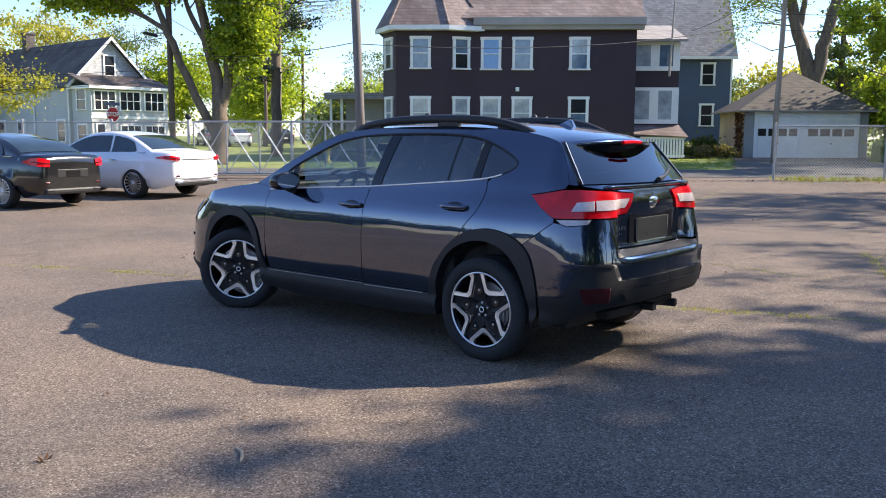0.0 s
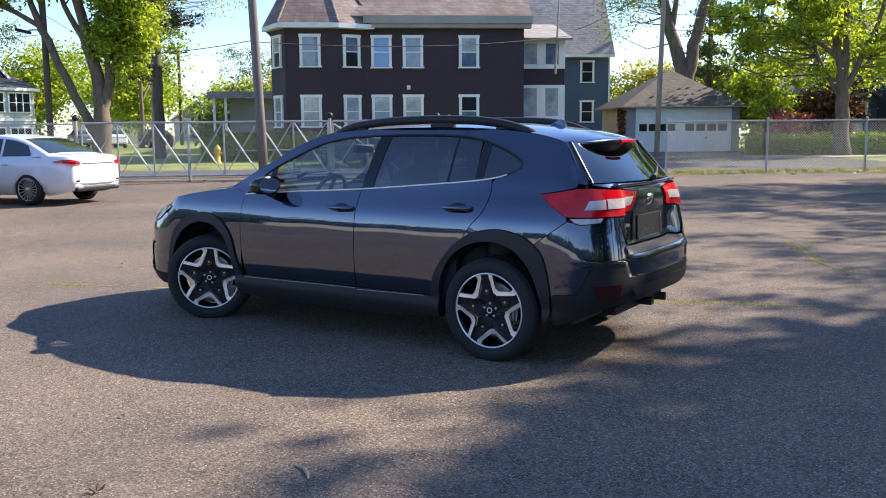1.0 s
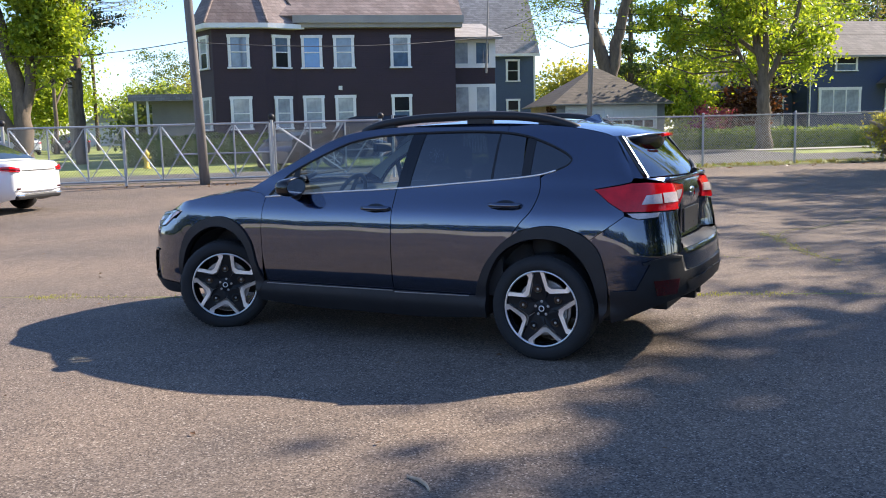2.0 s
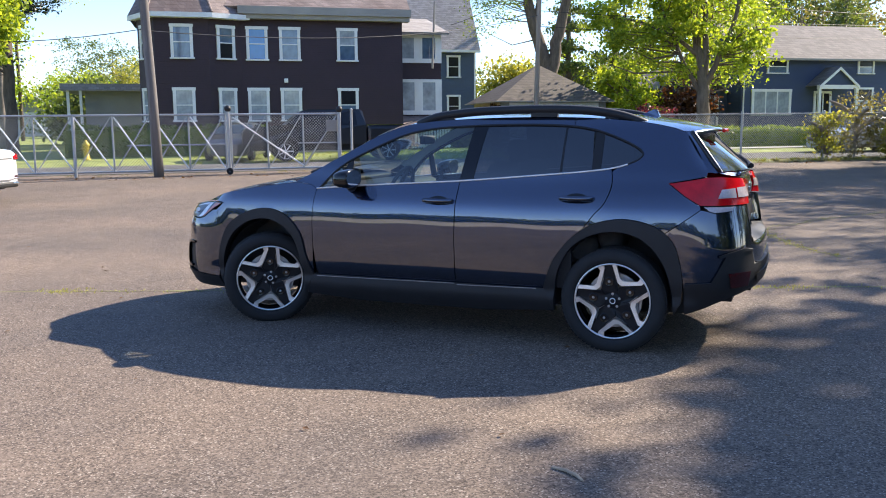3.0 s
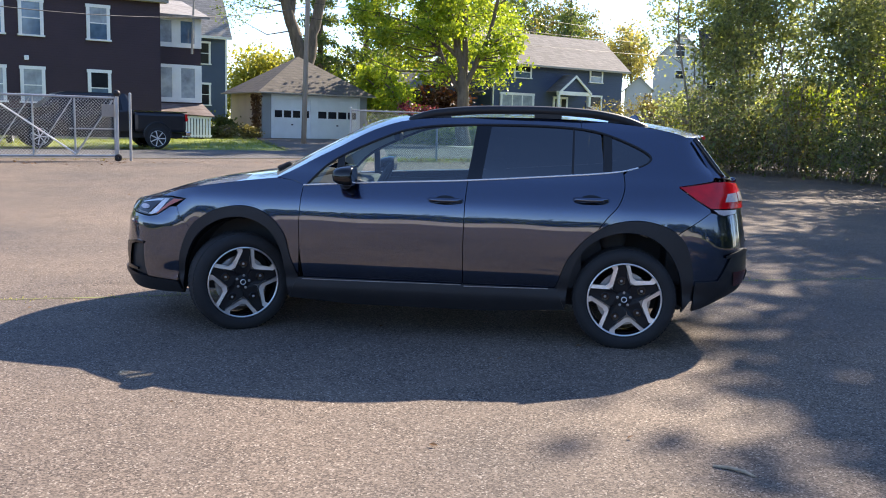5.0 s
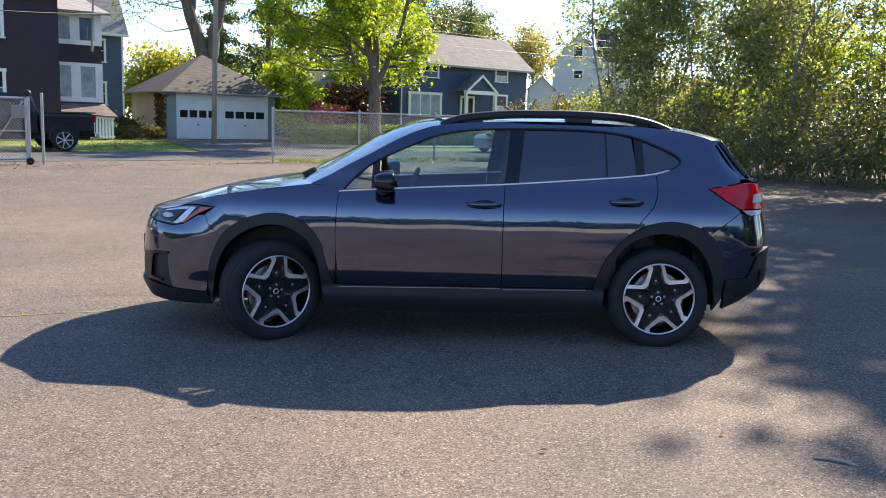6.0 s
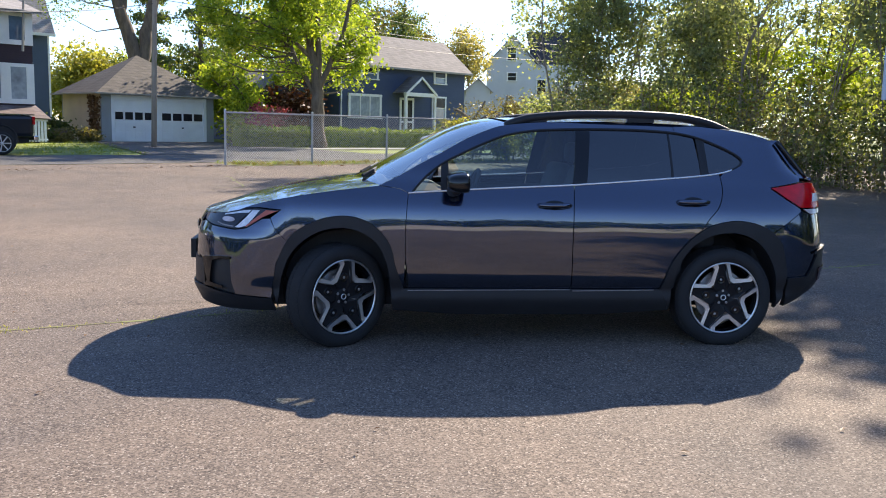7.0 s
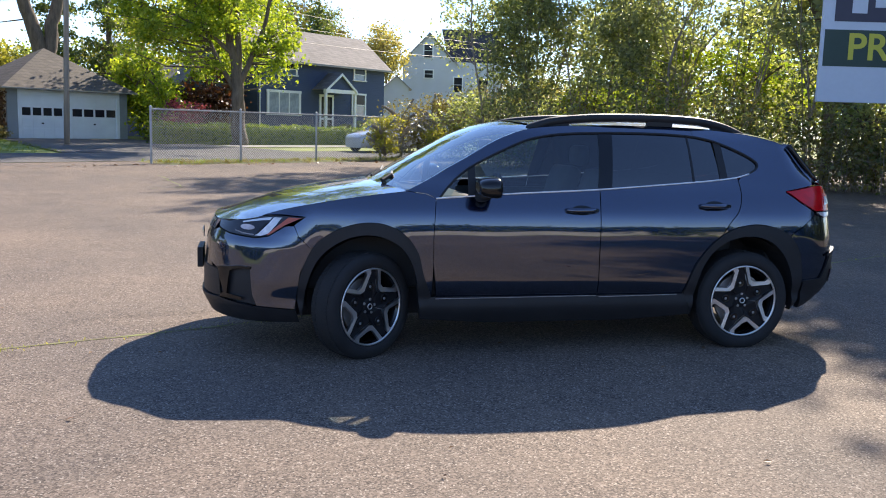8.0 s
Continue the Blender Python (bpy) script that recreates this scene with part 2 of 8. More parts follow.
M_ASPHALT = asphalt("lot_asphalt", (0.098, 0.076, 0.061), (0.48, 0.41, 0.34), (0.282, 0.219, 0.171), 105.0)
M_ROAD = asphalt("road_asphalt", (0.10, 0.097, 0.095), (0.34, 0.33, 0.31), (0.165, 0.16, 0.155), 90.0)
M_GRASS = mat("lawn", (0.11, 0.17, 0.02), 0.9, var=0.5, scale=0.8, fine=9, bump=0.6, col2=(0.23, 0.26, 0.06))
M_SOIL = mat("verge_soil", (0.24, 0.185, 0.12), 0.95, var=0.4, scale=1.1, fine=25, bump=0.6, col2=(0.17, 0.19, 0.06))
M_CONCRETE = mat("apron_concrete", (0.42, 0.40, 0.37), 0.85, var=0.18, scale=0.8, fine=35)
M_PAINT = mat("grey_car_paint", (0.010, 0.026, 0.074), 0.26, metal=1.0, var=0.06, scale=30, fine=900, bump=0.0, coat=1.0)
M_PAINT.node_tree.nodes["Principled BSDF"].inputs["Coat IOR"].default_value = 2.05
M_TRIM = mat("black_plastic", (0.020, 0.020, 0.022), 0.50, var=0.15, scale=6, fine=400, bump=0.12, spec=0.35)
M_GLOSS = mat("gloss_black", (0.008, 0.008, 0.009), 0.12, var=0.1, scale=5, fine=50, bump=0)
M_SPOKE = mat("satin_black_alloy", (0.014, 0.014, 0.016), 0.40, var=0.15, scale=8, fine=90, bump=0.0, spec=0.2)
M_TYRE = mat("tyre_rubber", (0.018, 0.018, 0.019), 0.8, var=0.25, scale=8, fine=120, bump=0.3)
M_ALLOY = mat("machined_alloy", (0.80, 0.81, 0.83), 0.36, metal=1.0, var=0.06, scale=8, fine=200, bump=0.05)
M_CHROME = mat("chrome", (0.75, 0.76, 0.78), 0.08, metal=1.0, var=0.03, bump=0)
M_DISC = mat("brake_steel", (0.42, 0.41, 0.41), 0.4, metal=0.8, var=0.2, fine=120)
M_SIDE_GLASS = glass("clear_tint", (0.68, 0.82, 0.83), floor=0.13)
M_DARK_GLASS = glass("privacy_tint", (0.045, 0.05, 0.06), floor=0.17)
M_SHIELD = glass("windscreen_glass", (0.72, 0.80, 0.78), floor=0.33)
M_CABIN = mat("cabin_plastic", (0.03, 0.03, 0.032), 0.7, var=0.2, scale=5, fine=150)
M_LINING = mat("pale_cabin_lining", (0.42, 0.42, 0.40), 0.85, var=0.12, scale=4, fine=200, bump=0.1)
M_SEAT = mat("seat_fabric", (0.05, 0.05, 0.052), 0.95, var=0.25, scale=6, fine=300, bump=0.3)
M_GALV = mat("galvanised_steel", (0.42, 0.43, 0.44), 0.45, metal=0.35, var=0.2, scale=5, fine=60)
M_PANEL = mat("plate_grey", (0.020, 0.021, 0.023), 0.35, var=0.1, scale=6, fine=120, bump=0.05)
M_POLE_GREY = mat("silvered_pole", (0.17, 0.155, 0.145), 0.9, var=0.3, scale=2.0, fine=30, bump=0.5, stretch=(6, 6, 0.5))
M_POLE_TAN = mat("sun_bleached_pole", (0.34, 0.27, 0.21), 0.9, var=0.3, scale=2.0, fine=30, bump=0.5, stretch=(6, 6, 0.5))
M_POLE = mat("weathered_pole", (0.10, 0.075, 0.058), 0.9, var=0.35, scale=2.0, fine=30, bump=0.5, stretch=(6, 6, 0.5))
M_WHITE = mat("white_paint", (0.86, 0.86, 0.84), 0.55, var=0.08, scale=1.2, fine=30)
M_BARK = mat("bark", (0.15, 0.115, 0.085), 0.95, var=0.45, scale=2.5, fine=16, bump=1.0, stretch=(3, 3, 0.6))


def red_lens(name, col):
    return mat(name, col, 0.12, var=0.25, scale=14, fine=120, bump=0.08, coat=0.25)


M_RED = red_lens("red_lens", (0.62, 0.004, 0.010))
M_DARKRED = red_lens("dark_red_reflector", (0.055, 0.004, 0.005))
M_LAMP_DARK = mat("headlight_inside", (0.03, 0.03, 0.035), 0.2, metal=0.3, var=0.2, scale=12, fine=60, bump=0.0, coat=0.6)
M_CLEAR_LAMP = mat("clear_lamp", (0.60, 0.52, 0.52), 0.15, var=0.3, scale=15, fine=90, bump=0.1, coat=1.0)
M_DRL = mat("running_light_lens", (0.80, 0.81, 0.84), 0.12, var=0.25, scale=25, fine=90, bump=0.15, coat=1.0)
M_BRIGHT = mat("bright_moulding", (0.88, 0.89, 0.92), 0.2, metal=0.35, var=0.03, bump=0)
M_LOWLENS = mat("smoked_lens", (0.28, 0.26, 0.265), 0.15, var=0.15, scale=15, fine=90, bump=0.1, coat=0.3)
M_AMBER = mat("amber_lens", (0.50, 0.10, 0.045), 0.15, var=0.1, scale=15, fine=90, bump=0.05, coat=1.0)

# ---- ground: one sheet to the horizon, and the paved sheets on it ----
def sheet(name, inside, step, lift, material, label, category, kind="structure", lean=0.0):
    """A sheet that follows the ground over a rectangle (x0, x1, y0, y1) of the street plan; lean slants its first side."""
    s0, s1, n0, n1 = inside
    bm = bmesh.new()
    ns, nn = max(1, round((s1 - s0) / step)), max(1, round((n1 - n0) / step))
    rows = [[bm.verts.new(W(s0 + lean * j / nn + (s1 - s0 - lean * j / nn) * i / ns, n0 + (n1 - n0) * j / nn, lift)) for i in range(ns + 1)] for j in range(nn + 1)]
    for a, b in zip(rows, rows[1:]):
        for i in range(ns):
            bm.faces.new((a[i], a[i + 1], b[i + 1], b[i]))
    return whole(name, bm, material, label, category, kind=kind, smooth=True)


def ground_sheet():
    marks = sorted({s * v for s in (1, -1) for v in (0, 2, 4, 6, 9, 12, 16, 20, 25, 30, 36, 43, 50, 60, 80, 110, 160, 250, 400, 700, 1200)})
    bm = bmesh.new()
    rows = [[bm.verts.new((x, y, gz(x, y) - 0.02)) for x in marks] for y in marks]
    for a, b in zip(rows, rows[1:]):
        for i in range(len(marks) - 1):
            bm.faces.new((a[i], a[i + 1], b[i + 1], b[i]))
    return whole("ground", bm, M_GRASS, "bright green spring lawn around the houses", "ground", kind="structure", smooth=True)


ground_sheet()
sheet("parking_lot", (-30, 60, -60, -0.75), 3.0, 0.0, M_ASPHALT, "worn grey-brown asphalt parking lot with cracks and weeds", "parking lot")
sheet("verge", (18, 60, -0.75, 1.2), 1.0, 0.004, M_SOIL, "strip of dry soil, weeds and leaf litter under the fence", "verge")
sheet("road", (-90, 110, 1.2, 6.3), 3.0, 0.012, M_ROAD, "pale grey asphalt side street behind the fence", "road")
sheet("driveway_lot", (-30, 18, -0.75, 1.2), 3.0, 0.0, M_ASPHALT, "asphalt driveway through the gateway to the street", "driveway")
sheet("driveway_garage", (18.3, 28.8, 6.3, 20.2), 1.5, 0.016, M_ROAD, "grey asphalt drive in front of the garage", "driveway", lean=3.6)
sheet("pavement", (29.0, 60, 10.6, 12.0), 2.0, 0.02, M_CONCRETE, "pale concrete pavement in front of the hedge", "pavement")

# ---- the grey crossover ----
from mathutils.geometry import delaunay_2d_cdt

# plan outline of one side: from the middle of the nose, along the side, to the middle of the tail
def body_outline():
    pts, n = [], 3.1
    for i in range(41):
        a = i / 40 * math.pi / 2
        pts.append((-2.95 - 0.80 * math.cos(a) ** (2 / 2.7), -0.883 * math.sin(a) ** (2 / 2.7)))
    for i in range(1, 40):
        x = -2.95 + 3.30 * i / 40
        pts.append((x, -(0.883 + 0.014 * (1 - ((x + 1.3) / 1.65) ** 2))))
    for i in range(41):
        a = i / 40 * math.pi / 2
        pts.append((0.35 + 0.55 * math.sin(a) ** (2 / n), -0.883 * math.cos(a) ** (2 / n)))
    return np.array(pts)


OUT = body_outline()
_arc = np.concatenate([[0], np.cumsum(np.hypot(*np.diff(OUT, axis=0).T))])
OUT_S = _arc - _arc[60] + OUT[60][0]
_tan = np.gradient(OUT, OUT_S, axis=0)
_tan /= np.hypot(_tan[:, 0], _tan[:, 1])[:, None]
S_NOSE, S_TAIL = OUT_S[0], OUT_S[-1]

SIDE_IN = [(0.18, 0.10), (0.26, 0.05), (0.33, 0.02), (0.40, 0.033), (0.43, 0.021), (0.46, 0.0125), (0.485, 0.0075), (0.51, 0.0050), (0.55, 0.0031), (0.60, 0.0016), (0.67, 0.0003), (0.74, 0.0), (0.80, 0.0015), (0.86, 0.0052), (0.90, 0.0095), (0.935, 0.0155), (0.96, 0.0215), (0.985, 0.031),
           (1.02, 0.045), (1.05, 0.059), (1.08, 0.072), (1.12, 0.090), (1.2, 0.118), (1.3, 0.165), (1.4, 0.215), (1.48, 0.262), (1.54, 0.32), (1.6, 0.40)]
FRONT_IN = [(0.18, 0.16), (0.25, 0.05), (0.35, 0.0), (0.5, 0.0), (0.62, 0.01), (0.74, 0.02), (0.82, 0.05), (0.88, 0.09), (0.94, 0.16), (1.0, 0.26)]
REAR_IN = [(0.2, 0.30), (0.30, 0.14), (0.38, 0.06), (0.45, 0.02), (0.55, 0.0), (0.7, 0.0), (0.738, 0.012), (0.758, 0.06), (0.772, 0.115), (0.80, 0.132), (0.95, 0.135), (1.08, 0.115), (1.15, 0.125),
           (1.2, 0.16), (1.44, 0.47), (1.5, 0.56)]


REAR_CORNER = [(0.2, 0.30), (0.30, 0.14), (0.38, 0.06), (0.45, 0.02), (0.55, 0.0), (0.7, 0.0), (0.80, 0.012), (0.9, 0.03), (1.0, 0.05), (1.1, 0.07), (1.16, 0.09), (1.2, 0.12), (1.44, 0.42), (1.5, 0.5)]


def out_at(s):
    """Place and outward normal on the plan outline."""
    x, y = np.interp(s, OUT_S, OUT[:, 0]), np.interp(s, OUT_S, OUT[:, 1])
    tx, ty = np.interp(s, OUT_S, _tan[:, 0]), np.interp(s, OUT_S, _tan[:, 1])
    n = math.hypot(tx, ty)
    return x, y, ty / n, -tx / n


def s_of_y(y, rear=False):
    """The run at which the outline is y off the middle, at the nose or the tail."""
    half = slice(79, None) if rear else slice(0, 41)
    ys, ss = -OUT[half, 1], OUT_S[half]
    order = np.argsort(ys)
    return float(np.interp(abs(y), ys[order], ss[order]))


def body(s, z, off=0.0):
    """A point on the body's skin: s along the outline, z up, off outwards."""
    x, y, nx, ny = out_at(s)
    wf, wr = smooth_step(-3.0, -3.45, s), smooth_step(0.38, 0.8, s)
    wc = smooth_step(0.98, 1.14, s)
    d = lerp_table(SIDE_IN, z) * (1 - wf - wr) + lerp_table(FRONT_IN, z) * wf + (lerp_table(REAR_CORNER, z) * (1 - wc) + lerp_table(REAR_IN, z) * wc) * wr
    if s > -0.6 and z > 1.05:
        d += 0.055 * smooth_step(-0.6, 0.4, s) * min(1.0, (z - 1.05) / 0.4)
    d += 0.0010 * math.sin(4.3 * s + 1.3) + 0.0006 * math.sin(9.1 * s + 5.0 * z)
    d -= off
    return Vector((x - nx * d, y - ny * d, z))


def in_poly(px, pz, poly):
    r = np.zeros(len(px), bool)
    for (x0, z0), (x1, z1) in zip(poly, poly[1:] + poly[:1]):
        hit = ((z0 > pz) != (z1 > pz)) & (px < (x1 - x0) * (pz - z0) / ((z1 - z0) or 1e-9) + x0)
        r ^= hit
    return r


def rounded(poly, res):
    """The outline with points every res at most."""
    o = []
    for (x0, z0), (x1, z1) in zip(poly, poly[1:] + poly[:1]):
        k = max(1, math.ceil(math.hypot(x1 - x0, z1 - z0) / res))
        o += [(x0 + (x1 - x0) * i / k, z0 + (z1 - z0) * i / k) for i in range(k)]
    return o


def shrunk(poly, gap):
    area = sum(a[0] * b[1] - b[0] * a[1] for a, b in zip(poly, poly[1:] + poly[:1]))
    sg = 1 if area > 0 else -1
    o = []
    for i, (x, z) in enumerate(poly):
        (ax, az), (bx, bz) = poly[i - 1], poly[(i + 1) % len(poly)]
        tx, tz = bx - ax, bz - az
        n = math.hypot(tx, tz) or 1
        o.append((x - sg * tz / n * gap, z + sg * tx / n * gap))
    return o


def curve(points, steps=5):
    """A smooth open line through points."""
    p = [Vector((*q, 0)) for q in points]
    o = []
    for i in range(len(p) - 1):
        a, b, c, d = p[max(i - 1, 0)], p[i], p[i + 1], p[min(i + 2, len(p) - 1)]
        for k in range(steps):
            t = k / steps
            v = 0.5 * (2 * b + (c - a) * t + (2 * a - 5 * b + 4 * c - d) * t * t + (3 * b - a - 3 * c + d) * t ** 3)
            o.append((v.x, v.y))
    return o + [tuple(points[-1])]


def skin(poly, off=0.0, gap=0.003, res=0.045, lip=0.022, flip=False, surface=body):
    """A body panel: an (s, z) outline laid on the skin, with turned-in edges. flip: on the other side of the car."""
    b = shrunk(rounded(poly, res), gap) if gap else rounded(poly, res)
    lo, hi = np.min(b, axis=0), np.max(b, axis=0)
    gx, gzz = np.meshgrid(np.arange(lo[0], hi[0], res), np.arange(lo[1], hi[1], res * 0.8))
    gx, gzz = gx.ravel(), gzz.ravel()
    keep = in_poly(gx, gzz, b)
    seg = np.array(b)
    pts = [(x, z) for x, z in zip(gx[keep], gzz[keep]) if np.min(np.hypot(seg[:, 0] - x, seg[:, 1] - z)) > res * 0.45]
    flat = [Vector(v) for v in b] + [Vector(v) for v in pts]
    vs, _, fs, *_ = delaunay_2d_cdt(flat, [], [list(range(len(b)))], 1, 1e-6)
    bm = bmesh.new()
    made = [bm.verts.new(surface(v.x, v.y, off)) for v in vs]
    for f in fs:
        try:
            bm.faces.new([made[i] for i in f])
        except ValueError:
            pass
    bmesh.ops.recalc_face_normals(bm, faces=bm.faces[:])
    c = sum((f.calc_center_median() for f in bm.faces), Vector()) / max(1, len(bm.faces))
    out = sum((f.normal * f.calc_area() for f in bm.faces), Vector())
    mid = Vector((-1.3, 0, 0.75))
    if out.dot(c - mid) < 0:
        bmesh.ops.reverse_faces(bm, faces=bm.faces[:])
    for f in bm.faces:
        f.smooth = True
    if lip:
        edge = [e for e in bm.edges if e.is_boundary]
        r = bmesh.ops.extrude_edge_only(bm, edges=edge)
        moved = [g for g in r["geom"] if isinstance(g, bmesh.types.BMVert)]
        for v in moved:
            n = Vector((v.co.x + 1.3, v.co.y, 0)).normalized() if abs(v.co.y) < 0.5 else Vector((0, math.copysign(1, v.co.y), 0))
            v.co -= n * lip
        for e in edge:
            e.smooth = False
        bmesh.ops.recalc_face_normals(bm, faces=bm.faces[:])
        out = sum((f.normal * f.calc_area() for f in bm.faces if f.smooth), Vector())
        if out.dot(c - mid) < 0:
            bmesh.ops.reverse_faces(bm, faces=bm.faces[:])
    if flip:
        for v in bm.verts:
            v.co.y = -v.co.y
        bmesh.ops.reverse_faces(bm, faces=bm.faces[:])
    return bm


def loft(rows, flip=False, thick=0.0):
    """A smooth sheet through rows of points."""
    bm = bmesh.new()
    vs = [[bm.verts.new(p) for p in r] for r in rows]
    for a, b in zip(vs, vs[1:]):
        for i in range(len(a) - 1):
            f = bm.faces.new((a[i], a[i + 1], b[i + 1], b[i]))
            f.smooth = True
    bmesh.ops.recalc_face_normals(bm, faces=bm.faces[:])
    if sum((f.normal.z * f.calc_area() for f in bm.faces)) < 0:
        bmesh.ops.reverse_faces(bm, faces=bm.faces[:])
    if thick:
        bmesh.ops.solidify(bm, geom=bm.faces[:], thickness=thick)
    return bm


# side outlines, (run, height)
BELT = curve([(-2.245, 1.047), (-1.68, 1.085), (-1.10, 1.117), (-0.46, 1.168), (-0.21, 1.19), (-0.04, 1.212), (0.06, 1.238)], 4)
DLO_TOP = curve([(-2.22, 1.055), (-2.13, 1.155), (-2.03, 1.235), (-1.90, 1.305), (-1.76, 1.37), (-1.60, 1.435), (-1.46, 1.468), (-1.30, 1.488), (-1.05, 1.50), (-0.80, 1.505), (-0.55, 1.503),
                 (-0.31, 1.488), (-0.13, 1.45), (0.06, 1.375), (0.15, 1.315), (0.13, 1.27), (0.06, 1.238)], 3)
ROOF_EDGE = curve([(-2.44, 1.095), (-2.30, 1.165), (-2.16, 1.245), (-2.02, 1.318), (-1.865, 1.405), (-1.74, 1.462), (-1.60, 1.508), (-1.45, 1.530), (-1.30, 1.542), (-1.05, 1.553), (-0.80, 1.558),
                   (-0.45, 1.556), (-0.14, 1.543), (0.14, 1.515), (0.34, 1.475), (0.43, 1.44)], 3)
F_ARCH = curve([(-3.14, 0.40), (-3.115, 0.57), (-3.04, 0.735), (-2.92, 0.83), (-2.76, 0.885), (-2.60, 0.885), (-2.46, 0.82), (-2.365, 0.70), (-2.325, 0.55), (-2.27, 0.41)], 4)
F_OPEN = curve([(-3.11, 0.26), (-3.085, 0.46), (-3.03, 0.62), (-2.94, 0.725), (-2.81, 0.795), (-2.67, 0.812), (-2.54, 0.775), (-2.44, 0.69), (-2.38, 0.55), (-2.355, 0.38), (-2.34, 0.25)], 4)
R_ARCH = curve([(-0.47, 0.41), (-0.42, 0.56), (-0.37, 0.65), (-0.27, 0.765), (-0.14, 0.85), (0.02, 0.888), (0.16, 0.88), (0.29, 0.835), (0.38, 0.755), (0.425, 0.64), (0.45, 0.50)], 4)
R_OPEN = curve([(-0.40, 0.25), (-0.39, 0.40), (-0.36, 0.55), (-0.28, 0.69), (-0.155, 0.775), (0.0, 0.808), (0.15, 0.78), (0.27, 0.69), (0.35, 0.55), (0.385, 0.39), (0.39, 0.27)], 4)
R_CUT = curve([(-0.04, 1.212), (-0.03, 1.10), (-0.07, 0.985), (-0.14, 0.905), (-0.20, 0.82)], 4)
HOOD_EDGE = curve([(-3.51, 0.885), (-3.38, 0.928), (-3.20, 0.972), (-3.01, 1.012), (-2.74, 1.055), (-2.44, 1.092)], 4)


def split(line, x0, x1):
    return [p for p in line if x0 <= p[0] <= x1]


def belt_z(x):
    return lerp_table(BELT, x)


def wheel(parent, m, steer=0.0):
    """Tyre, black spoked rim with machined blades, disc and centre cap; the outer face looks to -y."""
    tyre = bmesh.new()
    prof = [(0.253, -0.085), (0.262, -0.104), (0.288, -0.112), (0.320, -0.108), (0.341, -0.092), (0.3485, -0.07), (0.350, -0.03), (0.350, 0.03), (0.3485, 0.07), (0.338, 0.095), (0.29, 0.112), (0.26, 0.10), (0.253, 0.085)]
    lathe(tyre, prof, 56)
    w = part("wheel", tyre, M_TYRE, parent, "black tyre on a two-tone alloy wheel", True, m)
    for y in (-0.075, 0.04):
        tread = bmesh.new()
        for k in range(64):
            c = Matrix.Rotation(-k * math.tau / 64, 4, "Y")
            n0 = len(tread.verts)
            box(tread, 0.343, 0.352, y, y + 0.038, -0.0115, 0.0115)
            tread.verts.ensure_lookup_table()
            bmesh.ops.transform(tread, matrix=c, verts=tread.verts[n0:])
        part("tread", tread, M_TYRE, w)["kind"] = "stuff"
    R = 0.250
    barrel = bmesh.new()
    lathe(barrel, [(R, -0.088), (R + 0.006, -0.094), (R + 0.006, -0.082), (R - 0.012, -0.07), (R - 0.02, 0.0), (R - 0.012, 0.085)], 56)
    part("rim", barrel, M_GLOSS, w, "gloss black wheel barrel", True)
    ring = bmesh.new()
    lathe(ring, [(R + 0.005, -0.0945), (R + 0.004, -0.1005), (R - 0.006, -0.1005), (R - 0.008, -0.092)], 64)
    part("rim_ring", ring, M_ALLOY, w, "thin machined rim edge", True)

    def pol(r, deg):
        return (R * r * math.cos(math.radians(deg)), R * r * math.sin(math.radians(deg)))

    for k in range(5):
        t = -72 * k
        poly = [pol(0.20, 139 + t), pol(0.42, 138 + t), pol(0.64, 112 + t), pol(0.90, 105 + t), pol(1.0, 107 + t), pol(1.0, 90 + t), pol(0.90, 90 + t), pol(0.62, 85 + t), pol(0.43, 70 + t), pol(0.2, 67 + t)]
        sp = bmesh.new()
        prism(sp, poly, -0.078, -0.045)
        for v in sp.verts:
            if math.hypot(v.co.x, v.co.z) < 0.25 * R:
                v.co.y += 0.012
        part("spoke", sp, M_SPOKE, w)
        # machined blade: one thick band round the opening
        o = [Vector(pol(*q)) for q in ((1.0, 163 + t), (0.51, 146 + t), (0.49, 131 + t), (0.90, 103.5 + t), (1.0, 105 + t))]
        i = [Vector(pol(*q)) for q in ((1.0, 156.5 + t), (0.635, 143.5 + t), (0.62, 133 + t), (0.87, 112.0 + t), (0.99, 114.0 + t))]
        band = bmesh.new()
        lo = [[band.verts.new((p.x, -0.074, p.y)) for p in o], [band.verts.new((p.x, -0.070, p.y)) for p in i]]
        hi = [[band.verts.new((p.x * 1.0, -0.088 - 0.010 * (p.length / R), p.y)) for p in o], [band.verts.new((p.x, -0.086 - 0.010 * (p.length / R), p.y)) for p in i]]
        for q in range(4):
            band.faces.new((hi[0][q], hi[0][q + 1], hi[1][q + 1], hi[1][q]))
            band.faces.new((lo[0][q], lo[0][q + 1], hi[0][q + 1], hi[0][q]))
            band.faces.new((hi[1][q], hi[1][q + 1], lo[1][q + 1], lo[1][q]))
        bmesh.ops.recalc_face_normals(band, faces=band.faces[:])
        part("blade", band, M_ALLOY, w, "bright machined blade")
        # dished pocket in the spoke, with a stud in it
        cx, cz = pol(0.52, 101 + t)
        pocket, stud = bmesh.new(), bmesh.new()
        lathe(pocket, [(0.001, -0.0785), (0.020, -0.0785), (0.027, -0.0795), (0.030, -0.078)], 14)
        lathe(stud, [(0.001, -0.083), (0.008, -0.082), (0.010, -0.078)], 8)
        part("spoke_pocket", pocket, M_GLOSS, w, "gloss black pocket", m=pose(cx, 0, cz))
        part("spoke_stud", stud, M_DISC, w, m=pose(cx, 0, cz))
    hub = bmesh.new()
